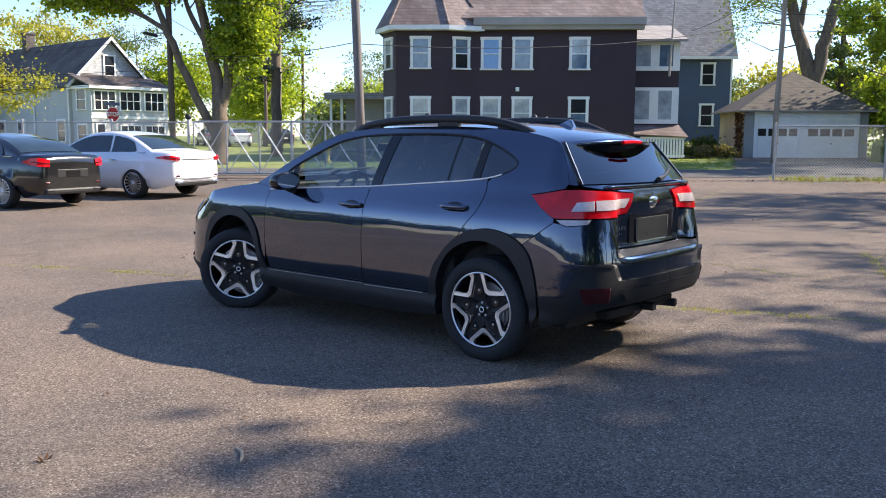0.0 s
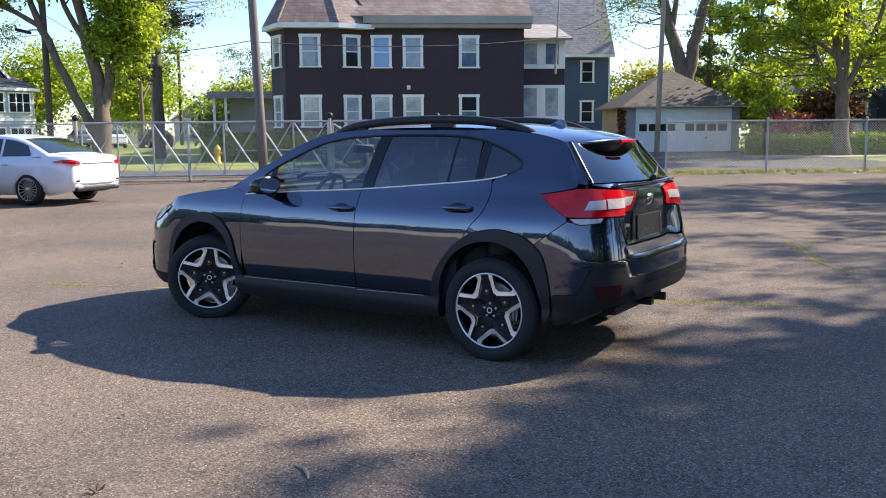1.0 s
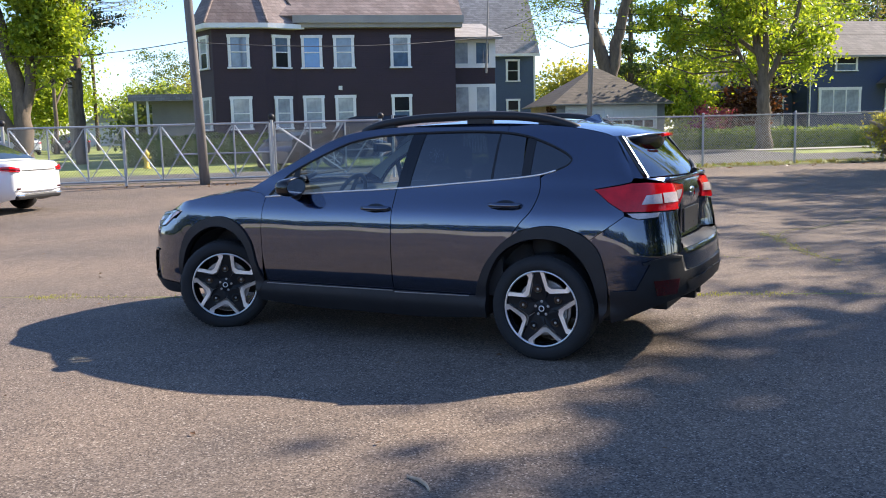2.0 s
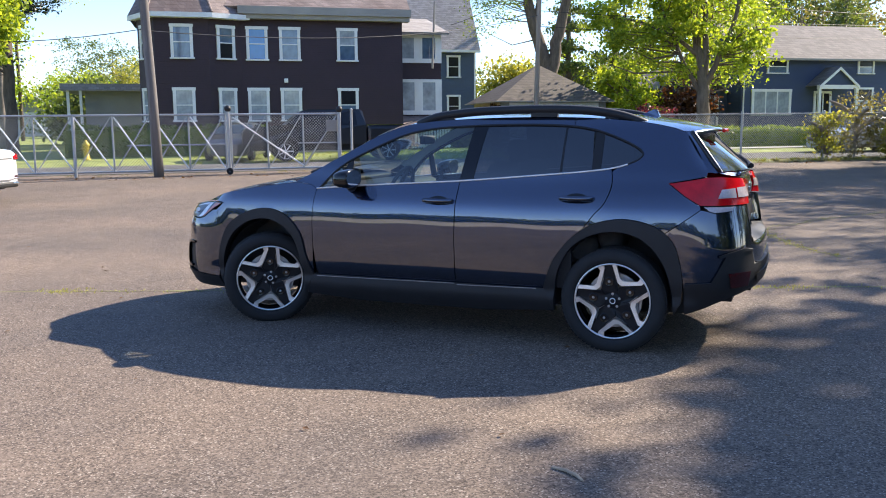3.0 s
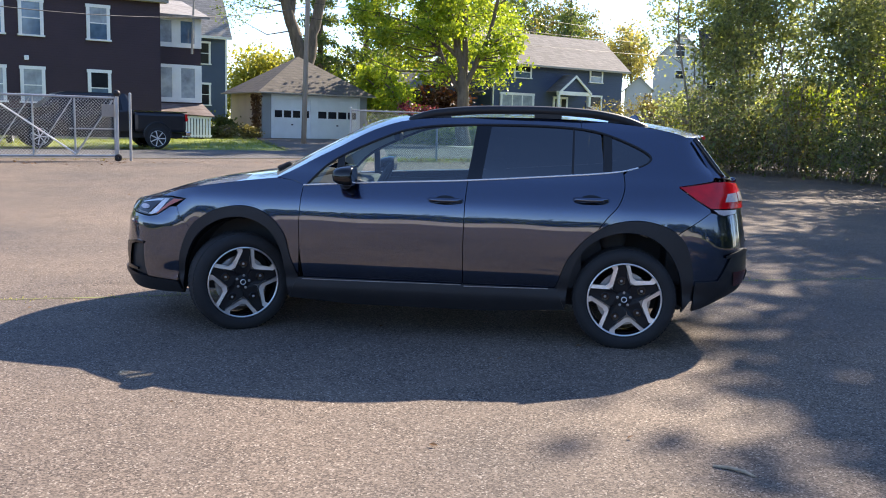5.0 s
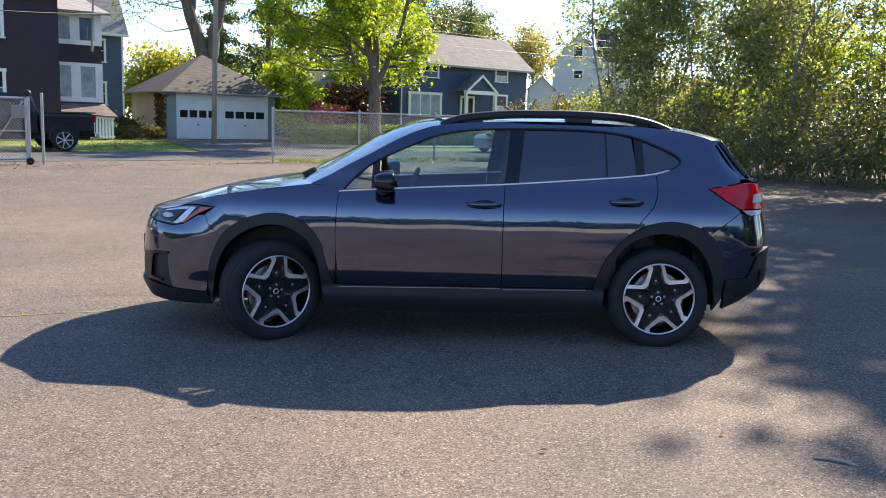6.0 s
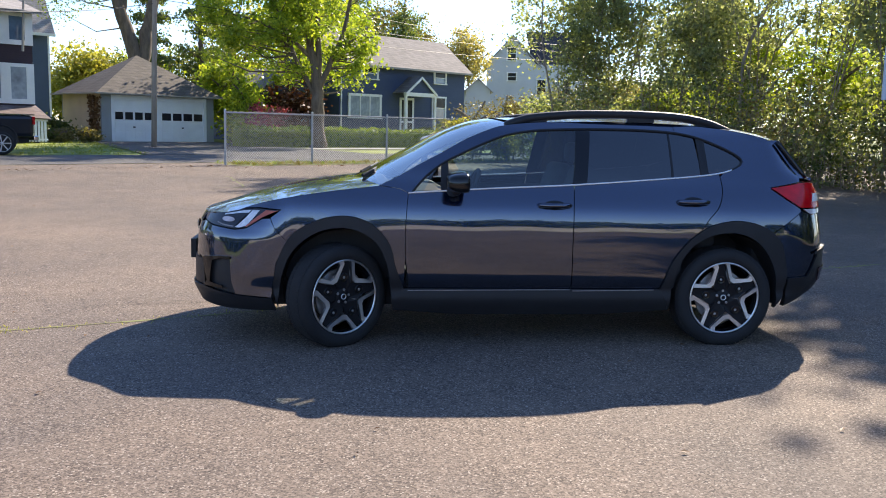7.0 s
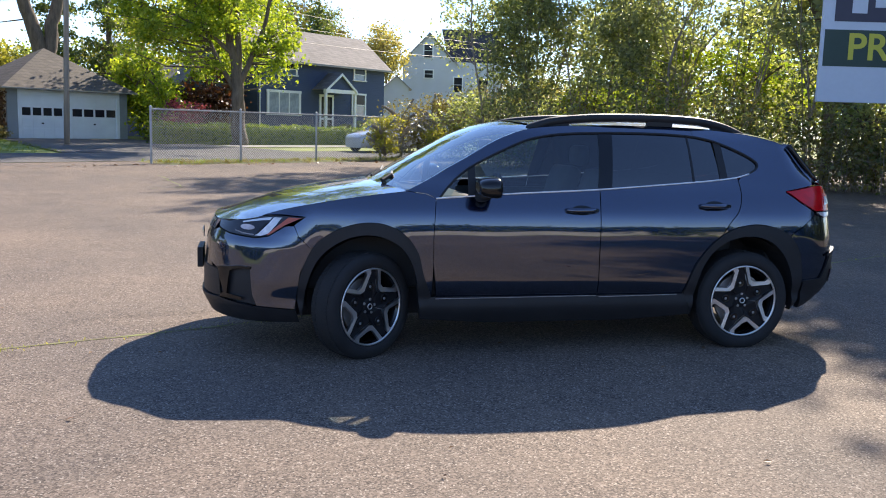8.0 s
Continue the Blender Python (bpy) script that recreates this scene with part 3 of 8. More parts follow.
    lathe(hub, [(0.001, -0.07), (0.05, -0.07), (0.062, -0.062), (0.066, -0.03)], 24)
    part("hub", hub, M_SPOKE, w, "", True)
    cap = bmesh.new()
    lathe(cap, [(0.001, -0.081), (0.022, -0.081), (0.028, -0.077), (0.029, -0.066)], 24)
    part("centre_cap", cap, M_SPOKE, w, "black centre cap", True)
    badge = bmesh.new()
    lathe(badge, [(0.014, -0.0815), (0.0155, -0.0835), (0.0195, -0.0835), (0.021, -0.081)], 20)
    part("cap_ring", badge, M_ALLOY, w, "bright ring on the cap", True)
    for k in range(5):
        nut, a = bmesh.new(), math.radians(72 * k + 20)
        lathe(nut, [(0.001, -0.076), (0.009, -0.075), (0.010, -0.066)], 8)
        part("wheel_nut", nut, M_DISC, w, m=pose(0.046 * math.cos(a), 0, 0.046 * math.sin(a)))
    disc = bmesh.new()
    lathe(disc, [(0.07, -0.03), (0.185, -0.03), (0.185, -0.008), (0.07, -0.008)], 40, closed=True)
    part("brake_disc", disc, M_DISC, w, "grey steel brake disc")
    cal = boxes((0.08, 0.165, -0.05, 0.02, -0.07, 0.07), bev=0.012)
    part("brake_caliper", cal, M_DISC, w)
    return w


def crossover():
    car = thing("crossover_car", "dark blue-grey compact crossover with black cladding, parked on asphalt", "car", pose(0, 0, 0))
    for flip in (False, True):
        sy = -1 if flip else 1

        def P(name, poly, material=M_PAINT, parent=car, label="", off=0.0, gap=0.003, res=0.034, lip=0.022):
            return part(name, skin(poly, off, gap, res, lip, flip), material, parent, label)

        sill = 0.40
        fd = P("front_door", [(-2.235, sill), (-2.262, 0.62), (-2.265, 0.80), (-2.255, 0.97), (-2.245, 1.047)] + split(BELT, -2.2, -1.105) + [(-1.10, 1.117), (-1.112, 0.96), (-1.115, 0.7), (-1.11, sill)])
        rd = P("rear_door", [(-1.11, sill), (-1.115, 0.7), (-1.112, 0.96), (-1.10, 1.117)] + split(BELT, -1.09, -0.05) + R_CUT + [p for p in R_ARCH[::-1] if p[0] < -0.21] + [(-0.475, sill)])
        front = [p for p in F_ARCH if p[0] > -3.05]
        P("front_fender", [(-2.268, 0.42), (-2.262, 0.62), (-2.265, 0.80), (-2.255, 0.97), (-2.245, 1.047), (-2.30, 1.075), (-2.44, 1.092)] + [p for p in HOOD_EDGE[::-1][1:] if p[0] > -3.385] + [(-3.395, 0.921), (-3.25, 0.931), (-3.085, 0.925), (-3.16, 0.87), (-3.13, 0.80), (-3.05, 0.72)] + front, gap=0.0015, label="painted front wing")
        P("quarter_panel", split(BELT, -0.035, 0.07)[::1] + [p for p in DLO_TOP[::-1] if p[0] > -0.315 and p[1] > 1.24] + [(-0.33, 1.490), (-0.33, lerp_table(ROOF_EDGE, -0.33))] + [p for p in ROOF_EDGE if p[0] > -0.31]
          + [(0.47, 1.40), (0.56, 1.30), (0.63, 1.20), (0.60, 1.165), (0.335, 1.122), (0.44, 1.045), (0.545, 0.985), (0.55, 0.96), (0.33, 0.806)] + [p for p in R_ARCH[::-1] if -0.21 < p[0] < 0.325] + R_CUT[::-1][:-1], label="painted rear wing with roof pillar")
        P("roof_frame", [p for p in ROOF_EDGE if p[0] < -0.345] + [(-0.33, lerp_table(ROOF_EDGE, -0.33)), (-0.33, 1.490)] + [p for p in DLO_TOP[::-1] if p[0] < -0.345] + [(-2.245, 1.047), (-2.30, 1.075)], gap=0.001, lip=0.03, label="painted windscreen pillar and cant rail")
        P("pillar_lining", [p for p in ROOF_EDGE if -2.30 < p[0] < -0.345] + [(-0.33, 1.51)] + [(x, z + 0.012) for x, z in DLO_TOP[::-1] if -2.20 < x < -0.345], M_LINING, off=-0.045, gap=0.0, lip=0.0, label="pale grey inner pillar lining")
        # cladding
        P("wheel_arch_trim", F_ARCH + F_OPEN[::-1], M_TRIM, off=0.014, gap=0.001, res=0.03, lip=0.05, label="black plastic arch cladding")
        P("wheel_arch_trim", R_ARCH + [(0.44, 0.36)] + R_OPEN[::-1], M_TRIM, off=0.014, gap=0.001, res=0.03, lip=0.05, label="black plastic arch cladding")
        P("sill_trim", [(-2.34, 0.25), (-2.29, 0.405), (-0.46, 0.405), (-0.40, 0.25), (-0.9, 0.215), (-1.9, 0.215)], M_TRIM, off=0.012, res=0.04, lip=0.06, label="black plastic sill cladding")
        strip = bmesh.new()
        for x0, x1 in ((-2.24, -1.12), (-1.10, -0.52)):
            tube(strip, [body(x0 + (x1 - x0) * i / 12, 0.392 + 0.008 * i / 12, 0.016) for i in range(13)], 0.003, 6)
        for v in strip.verts:
            v.co.y *= sy
        part("sill_strip", strip, M_DISC, car, "thin grey metal strip on the sill")
        # windows
        P("window", [p for p in DLO_TOP if -1.985 < p[0] < -1.065] + [(-1.052, 1.497), (-1.075, 1.30), (-1.10, 1.125)] + [p for p in BELT[::-1] if -1.985 < p[0] < -1.11], M_SIDE_GLASS, fd, "clear tinted door glass", -0.012, 0.004, 0.07, 0.0)
        P("quarter_light", [p for p in DLO_TOP if p[0] < -2.005] + [p for p in BELT[::-1] if p[0] < -2.0], M_SIDE_GLASS, fd, "small fixed quarter light", -0.012, 0.004, 0.07, 0.0)
        P("window_divider", [(-2.025, 1.06), (-2.02, 1.24), (-1.97, 1.265), (-1.97, 1.06)], M_TRIM, fd, "", -0.006, 0.0, 0.05, 0.01)
        P("window", [(-0.958, 1.5)] + [p for p in DLO_TOP if -0.95 < p[0] < -0.17 and p[1] > 1.3] + [(-0.165, 1.2)] + [p for p in BELT[::-1] if -1.005 < p[0] < -0.17] + [(-1.012, 1.126)], M_DARK_GLASS, rd, "dark privacy glass", -0.012, 0.004, 0.07, 0.0)
        P("window_divider", [(-0.175, 1.19), (-0.175, 1.455), (-0.115, 1.438), (-0.115, 1.2)], M_TRIM, rd, "", -0.007, 0.0, 0.05, 0.01)
        P("window_divider", [(-0.392, 1.176), (-0.385, 1.492), (-0.372, 1.491), (-0.376, 1.177)], M_TRIM, rd, "", -0.009, 0.0, 0.05, 0.006)
        P("quarter_light", [(-0.118, lerp_table([p for p in DLO_TOP if -0.4 < p[0] < 0.05 and p[1] > 1.3], -0.118))] + [p for p in DLO_TOP if p[0] > -0.11] + [p for p in BELT[::-1] if p[0] > -0.11][1:] + [(-0.118, belt_z(-0.118))], M_DARK_GLASS, car, "dark fixed rear side glass", -0.012, 0.004, 0.07, 0.0)
        P("pillar_trim", [(-1.108, 1.12), (-1.082, 1.30), (-1.058, 1.5), (-0.952, 1.505), (-1.006, 1.13)], M_GLOSS, fd, "gloss black centre pillar", -0.007, 0.001, 0.06, 0.012)
        chrome = bmesh.new()
        tube(chrome, [body(x, z + 0.002, 0.004) for x, z in BELT], 0.0055, 6)
        seal = bmesh.new()
        tube(seal, [body(x, z, -0.006) for x, z in DLO_TOP], 0.009, 6)
        for bmx in (chrome, seal):
            for v in bmx.verts:
                v.co.y *= sy
        part("belt_moulding", chrome, M_BRIGHT, car, "bright window-line moulding")
        part("window_seal", seal, M_TRIM, car)
        # handles
        for door, hx, hz in ((fd, -1.245, 0.982), (rd, -0.255, 1.018)):
            cup = skin([(hx + 0.075 * math.cos(a), hz + 0.032 * math.sin(a)) for a in np.linspace(0, math.tau, 16, endpoint=False)], 0.002, 0, 0.03, 0.0, flip)
            h = bmesh.new()
            pts = [(-0.115, 0.0), (-0.10, 0.018), (-0.05, 0.036), (0.05, 0.036), (0.10, 0.018), (0.115, 0.0)]
            tube(h, [body(hx + x, hz, o) for x, o in pts], [0.012, 0.016, 0.017, 0.017, 0.016, 0.012], 8)
            for v in h.verts:
                v.co.y *= sy
            hb = part("door_handle", h, M_PAINT, door, "painted pull handle", True)
            part("handle_cup", cup, M_GLOSS, door)
        # door mirror
        mir = bmesh.new()
        bmesh.ops.create_icosphere(mir, subdivisions=3, radius=1)
        for v in mir.verts:
            c = v.co
            c = Vector([math.copysign(abs(q) ** 0.62, q) for q in c])
            c.x = max(-1, min(0.62, c.x * 1.15))
            v.co = Vector((c.x * 0.085, c.y * 0.120 * (1 - 0.12 * max(0, -c.x)), c.z * 0.068 * (1 - 0.25 * max(0, -c.x)) + 0.010 * c.y))
        mm = pose(-1.915, -0.955 * sy, 1.135)
        part("mirror", mir, M_GLOSS, fd, "gloss black door mirror with black foot", True, mm)
        mg = bmesh.new()
        bmesh.ops.create_circle(mg, cap_ends=True, segments=24, radius=1)
        for v in mg.verts:
            v.co = Vector((0, v.co.x * 0.110, v.co.y * 0.058))
        bmesh.ops.recalc_face_normals(mg, faces=mg.faces[:])
        part("mirror_glass", mg, M_CHROME, fd, "mirror glass", m=pose(-1.8615, -0.96 * sy, 1.135))
        foot = bmesh.new()
        tube(foot, [(-1.95, -0.83 * sy, 1.066), (-1.93, -0.875 * sy, 1.068), (-1.92, -0.92 * sy, 1.092)], [0.042, 0.034, 0.042], 10)
        part("mirror_foot", foot, M_TRIM, fd, "black mirror foot", True)
        # lamps
        s5, s55, s68 = s_of_y(0.48), s_of_y(0.53), s_of_y(0.66)
        hl = [(-3.085, 0.922), (-3.25, 0.928), (-3.40, 0.918), (-3.55, 0.893), (s5, 0.868), (s55, 0.825), (s68, 0.800), (-3.42, 0.785), (-3.33, 0.80), (-3.22, 0.865)]
        P("headlight", hl, M_LAMP_DARK, label="clear headlight with dark inside", off=0.004, gap=0.004, res=0.03)
        P("running_light", [(-3.245, 0.914), (-3.31, 0.912), (-3.335, 0.88), (-3.40, 0.815), (-3.43, 0.797), (-3.385, 0.795), (-3.33, 0.812), (-3.285, 0.862)], M_DRL, off=0.006, gap=0.001, res=0.02, lip=0.004, label="slanting bright running-light reflector")
        P("running_light", [(-3.32, 0.912), (-3.40, 0.905), (-3.56, 0.879), (-3.56, 0.869), (-3.41, 0.888), (-3.335, 0.893)], M_DRL, off=0.006, gap=0.001, res=0.02, lip=0.004, label="bright upper reflector strip")
        P("running_light", [(-3.43, 0.806), (-3.52, 0.812), (-3.60, 0.826), (-3.60, 0.818), (-3.52, 0.803), (-3.44, 0.797)], M_LOWLENS, off=0.006, gap=0.001, res=0.02, lip=0.004)
        P("projector", [(-3.50 + 0.062 * math.cos(a), 0.846 + 0.016 * math.sin(a) - 0.05 * 0.062 * math.cos(a)) for a in np.linspace(0, math.tau, 18, endpoint=False)], M_CLEAR_LAMP, off=0.009, gap=0.0, res=0.02, lip=0.006, label="long oval projector lens")
        P("lamp_divider", [(-3.352, 0.880), (-3.362, 0.880), (-3.428, 0.806), (-3.418, 0.806)], M_LAMP_DARK, off=0.010, gap=0.0, res=0.02, lip=0.003)
        P("side_marker", [(-3.10, 0.919), (-3.20, 0.919), (-3.26, 0.875), (-3.345, 0.806), (-3.325, 0.801), (-3.22, 0.866)], M_AMBER, off=0.007, gap=0.003, res=0.03, lip=0.004, label="amber corner lens")
        # nose
        g5 = s_of_y(0.46)
        P("front_bumper", [(-3.05, 0.72), (-3.13, 0.80), (-3.16, 0.865), (-3.22, 0.86), (-3.33, 0.795), (-3.42, 0.78), (s68, 0.795), (s55, 0.82), (g5, 0.80), (g5, 0.60), (s_of_y(0.6), 0.56), (-3.45, 0.60), (-3.43, 0.42), (-3.40, 0.352), (-3.155, 0.335), (-3.12, 0.57)], gap=0.0015, label="painted front bumper skin")
        f60, f62, f66 = s_of_y(0.6), s_of_y(0.62), s_of_y(0.66)
        P("fog_lamp_trim", [(-3.45, 0.60), (f60, 0.56), (f62, 0.385), (-3.40, 0.352), (-3.43, 0.42)], M_TRIM, off=-0.014, gap=0.003, lip=0.03, label="black fog lamp surround")
        P("fog_lamp_bezel", [(-3.44, 0.598), (-3.52, 0.602), (f60, 0.575), (f66, 0.42), (f62, 0.385), (-3.50, 0.385), (-3.50, 0.40), (f66 + 0.03, 0.415), (-3.60, 0.565), (-3.52, 0.585), (-3.445, 0.582)], M_GLOSS, off=0.010, gap=0.0, res=0.03, lip=0.03, label="raised black C-shaped bezel")
        P("bumper_lip", [(-3.15, 0.332), (-3.40, 0.349), (f62, 0.382), (S_NOSE, 0.36), (S_NOSE, 0.26), (-3.5, 0.235), (-3.12, 0.24)], M_TRIM, off=0.008, lip=0.04, label="black lower bumper cladding")
        P("nose_panel", [(g5, 0.803), (s5, 0.866), (S_NOSE, 0.866), (S_NOSE, 0.803)], label="painted strip over the grille")
        P("grille", [(g5, 0.60), (g5, 0.80), (S_NOSE, 0.80), (S_NOSE, 0.56), (s_of_y(0.5), 0.56)], M_GLOSS, off=-0.01, gap=0.002, lip=0.03, label="black grille")
        P("lower_intake", [(s_of_y(0.6), 0.56), (S_NOSE, 0.56), (S_NOSE, 0.363), (f62, 0.385)], M_TRIM, off=-0.005, gap=0.002, lip=0.03, label="black lower intake")
        P("bumper_backing", [(-3.145, 0.27), (-3.145, 0.78), (-3.4, 0.84), (S_NOSE, 0.84), (S_NOSE, 0.27)], M_CABIN, off=-0.045, gap=0, lip=0.0)
        P("bumper_backing", [(0.45, 0.34), (0.45, 0.93), (0.62, 0.97), (s_of_y(0.6, True), 0.97), (s_of_y(0.56, True), 0.74), (S_TAIL, 0.74), (S_TAIL, 0.48), (0.7, 0.42)], M_CABIN, off=-0.045, gap=0, lip=0.0)
        # tail
        t26 = s_of_y(0.27, True)
        t64 = s_of_y(0.62, True)
        P("tail_light", [(0.335, 1.122), (0.60, 1.163), (0.72, 1.165), (t64, 1.155), (t26, 1.13), (s_of_y(0.36, True), 1.0), (t64, 0.985), (0.60, 0.985), (0.545, 0.985), (0.44, 1.045)], M_RED, off=0.012, gap=0.003, res=0.03, label="red tail light")
        P("reverse_lamp", [(0.705, 1.088), (0.835, 1.096), (0.83, 1.032), (0.665, 1.03), (0.675, 1.05)], M_CLEAR_LAMP, off=0.017, gap=0.002, res=0.03, lip=0.006, label="clear indicator lens")
        P("reverse_lamp", [(0.85, 1.098), (t64 - 0.02, 1.100), (s_of_y(0.34, True), 1.10), (s_of_y(0.40, True), 1.04), (t64, 1.034), (0.845, 1.034)], M_CLEAR_LAMP, off=0.017, gap=0.002, res=0.03, lip=0.006, label="clear reversing lens")
        P("lower_reflector", [(0.565, 0.98), (0.62, 0.982), (0.80, 0.982), (0.78, 0.95), (0.64, 0.94), (0.60, 0.952)], M_CLEAR_LAMP, off=0.012, gap=0.003, res=0.03, label="clear lower lens")
        P("rear_bumper", [(0.33, 0.806), (0.55, 0.96), (0.60, 0.95), (0.64, 0.938), (0.78, 0.948), (0.80, 0.98), (t64, 0.98), (s_of_y(0.58, True), 0.775), (S_TAIL, 0.775), (S_TAIL, 0.58), (s_of_y(0.6, True), 0.58), (0.745, 0.665), (0.645, 0.47), (0.455, 0.46)] + [p for p in R_ARCH[::-1] if p[0] > 0.335 and p[1] > 0.505], gap=0.002, label="painted rear bumper skin")
        P("bumper_cladding", [(0.46, 0.49), (0.62, 0.50), (0.72, 0.69), (0.86, 0.715), (s_of_y(0.62, True), 0.70), (s_of_y(0.58, True), 0.60), (S_TAIL, 0.60), (S_TAIL, 0.44), (s_of_y(0.6, True), 0.425), (s_of_y(0.74, True), 0.395), (0.62, 0.33), (0.46, 0.28)], M_TRIM, off=0.014, gap=0.002, lip=0.05, label="black lower bumper cladding")
        P("step_pad", [(s_of_y(0.57, True), 0.741), (S_TAIL, 0.741), (S_TAIL, 0.771), (s_of_y(0.57, True), 0.771)], M_TRIM, off=0.004, gap=0.0, res=0.012, lip=0.004, label="black bumper step pad")
        P("skid_panel", [(s_of_y(0.56, True), 0.535), (S_TAIL, 0.55), (S_TAIL, 0.47), (s_of_y(0.50, True), 0.46)], M_TRIM, off=0.026, gap=0.001, lip=0.02, label="black moulded skid panel")
        P("bumper_ridge", [(0.66, 0.672), (0.72, 0.69), (0.86, 0.715), (s_of_y(0.62, True), 0.70), (s_of_y(0.62, True), 0.684), (0.86, 0.698), (0.73, 0.672), (0.67, 0.655)], M_TRIM, off=0.020, gap=0.0, res=0.02, lip=0.012, label="raised top edge of the bumper cladding")
        P("reflector", [(s_of_y(0.80, True), 0.56), (s_of_y(0.64, True), 0.56), (s_of_y(0.64, True), 0.46), (s_of_y(0.78, True), 0.46)], M_DARKRED, off=0.022, gap=0.001, lip=0.006, label="dark red bumper reflector")
        P("tailgate", [(t64, 0.98), (s_of_y(0.36, True), 0.995), (t26, 1.13), (t64, 1.16), (0.66, 1.19), (S_TAIL, 1.19), (S_TAIL, 0.78), (s_of_y(0.57, True), 0.78)], label="painted tailgate")
        # roof rail
        rail = bmesh.new()
        RX = [(-1.56, 1.535), (-1.46, 1.575), (-1.34, 1.605), (-1.07, 1.632), (-0.80, 1.64), (-0.58, 1.642), (-0.30, 1.632), (-0.12, 1.61), (0.02, 1.575), (0.16, 1.52)]
        tube(rail, [(x, -(0.52 + 0.02 * math.sin((x + 1.6) * 1.7) - 0.05 * smooth_step(-0.4, 0.16, x)) * sy, z - 0.030) for x, z in curve(RX, 3)], [0.010] + [0.031] * 26 + [0.010], 8)
        part("roof_rail", rail, M_TRIM, car, "black raised roof rail", True)
        for x0, x1 in ((-1.56, -1.25), (-0.66, -0.47), (-0.14, 0.17)):
            f = bmesh.new()
            xs = np.linspace(x0, x1, 7)
            top = [(x, lerp_table(RX, x) - 0.015) for x in xs]
            yy = [-(0.52 + 0.02 * math.sin((x + 1.6) * 1.7) - 0.05 * smooth_step(-0.4, 0.16, x)) * sy for x in xs]
            rows = []
            for dy in (-0.018, 0.018):
                rows.append(([f.verts.new((x, y + dy, z)) for (x, z), y in zip(top, yy)], [f.verts.new((x, y + dy, min(z - 0.002, lerp_table(ROOF_EDGE, x) - 0.0))) for (x, z), y in zip(top, yy)]))
            for t_, b_ in rows:
                for i in range(6):
                    f.faces.new((t_[i], t_[i + 1], b_[i + 1], b_[i]))
            for side in (0, 6):
                f.faces.new((rows[0][0][side], rows[0][1][side], rows[1][1][side], rows[1][0][side]))
            bmesh.ops.recalc_face_normals(f, faces=f.faces[:])
            part("rail_foot", f, M_TRIM, car)
        # wheels and wells
        for wx, st in ((0.0, 0.0), (-2.665, 33.0)):
            pin = wx - (0.049 if wx and not flip else 0.0)
            wheel(car, pose(pin, -(0.795 if wx else 0.782) * sy, 0.345, 0, 12 if wx else 0, (0 if not flip else 180) + st))
            well = bmesh.new()
            lathe(well, [(0.41, -0.5 * 0.66), (0.41, 0.5 * 0.3), (0.05, 0.5 * 0.3)], 32)
            bmesh.ops.bisect_plane(well, geom=well.verts[:] + well.edges[:] + well.faces[:], plane_co=(0, 0, -0.10), plane_no=(0, 0, 1), clear_inner=True)
            for v in well.verts:
                v.co.y *= sy
            part("wheel_well", well, M_CABIN, car, "black wheel-arch liner", m=pose(wx, -0.52 * sy, 0.39))

    # hood, windscreen, roof, tailgate glass: sheets between the two side edges
    def across(edge, lift, reach=0.0, k=13, y_in=0.0):
        rows = []
        for i, (x, z) in enumerate(edge):
            e = body(x, z)
            e.y += y_in
            f = i / (len(edge) - 1)
            row = []
            for j in range(k):
                u = -1 + 2 * j / (k - 1)
                c = 1 - abs(u) ** 2.4
                lf = lift(f) if callable(lift) else lift
                rc = reach(f) if callable(reach) else reach
                row.append(Vector((e.x + rc * c, -e.y * u, e.z + lf * c)))
            rows.append(row)
        return rows

    hood = across(HOOD_EDGE, lambda f: 0.022 + 0.026 * f, lambda f: -0.10 * (1 - f) ** 2 - 0.02 + 0.0 * f, y_in=0.004)
    tip = []
    for p in hood[0]:
        zt = lerp_table([(0.0, 0.872), (0.46, 0.870), (0.6, 0.884), (0.75, 0.897), (0.9, 0.885)], abs(p.y))
        tip.append(Vector((min(p.x, body(s_of_y(min(abs(p.y), 0.85)), zt).x), p.y, zt)))
    tip[0], tip[-1] = hood[0][0] + Vector((-0.002, 0, -0.001)), hood[0][-1] + Vector((-0.002, 0, -0.001))
    part("hood", loft([tip] + hood), M_PAINT, car, "painted bonnet")
    emb = bmesh.new()
    lathe(emb, [(0.001, -0.01), (0.05, -0.008), (0.06, 0.0)], 24)
    part("emblem", emb, M_CHROME, car, "oval chrome emblem", True, pose(-3.745, 0, 0.735, 0, 0, -90) @ Matrix.Diagonal((1.3, 1, 0.7, 1)))
    plate = boxes((-3.785, -3.745, -0.16, 0.16, 0.50, 0.64), bev=0.004)
    part("plate_bracket", plate, M_TRIM, car, "black empty plate bracket")
    pillar = [p for p in ROOF_EDGE if p[0] <= -1.46]
    part("windscreen", loft(across(pillar, lambda f: 0.02 + 0.022 * f, lambda f: -0.16 + 0.04 * f, y_in=0.03)), M_SHIELD, car, "clear laminated windscreen")
    roof = [p for p in ROOF_EDGE if -1.48 <= p[0] <= 0.2]
    part("roof", loft(across(roof, 0.042, lambda f: -0.12 * (1 - f) ** 6)), M_PAINT, car, "painted steel roof")
    spl = [p for p in ROOF_EDGE if p[0] >= 0.14]
    rows = across(spl, lambda f: 0.042 - 0.01 * f, lambda f: 0.16 * f)
    tip = [Vector((p.x + 0.012, p.y * 0.98, p.z - 0.022)) for p in rows[-1]]
    under = [Vector((p.x - 0.14, p.y * 0.95, p.z - 0.035)) for p in rows[-1]]
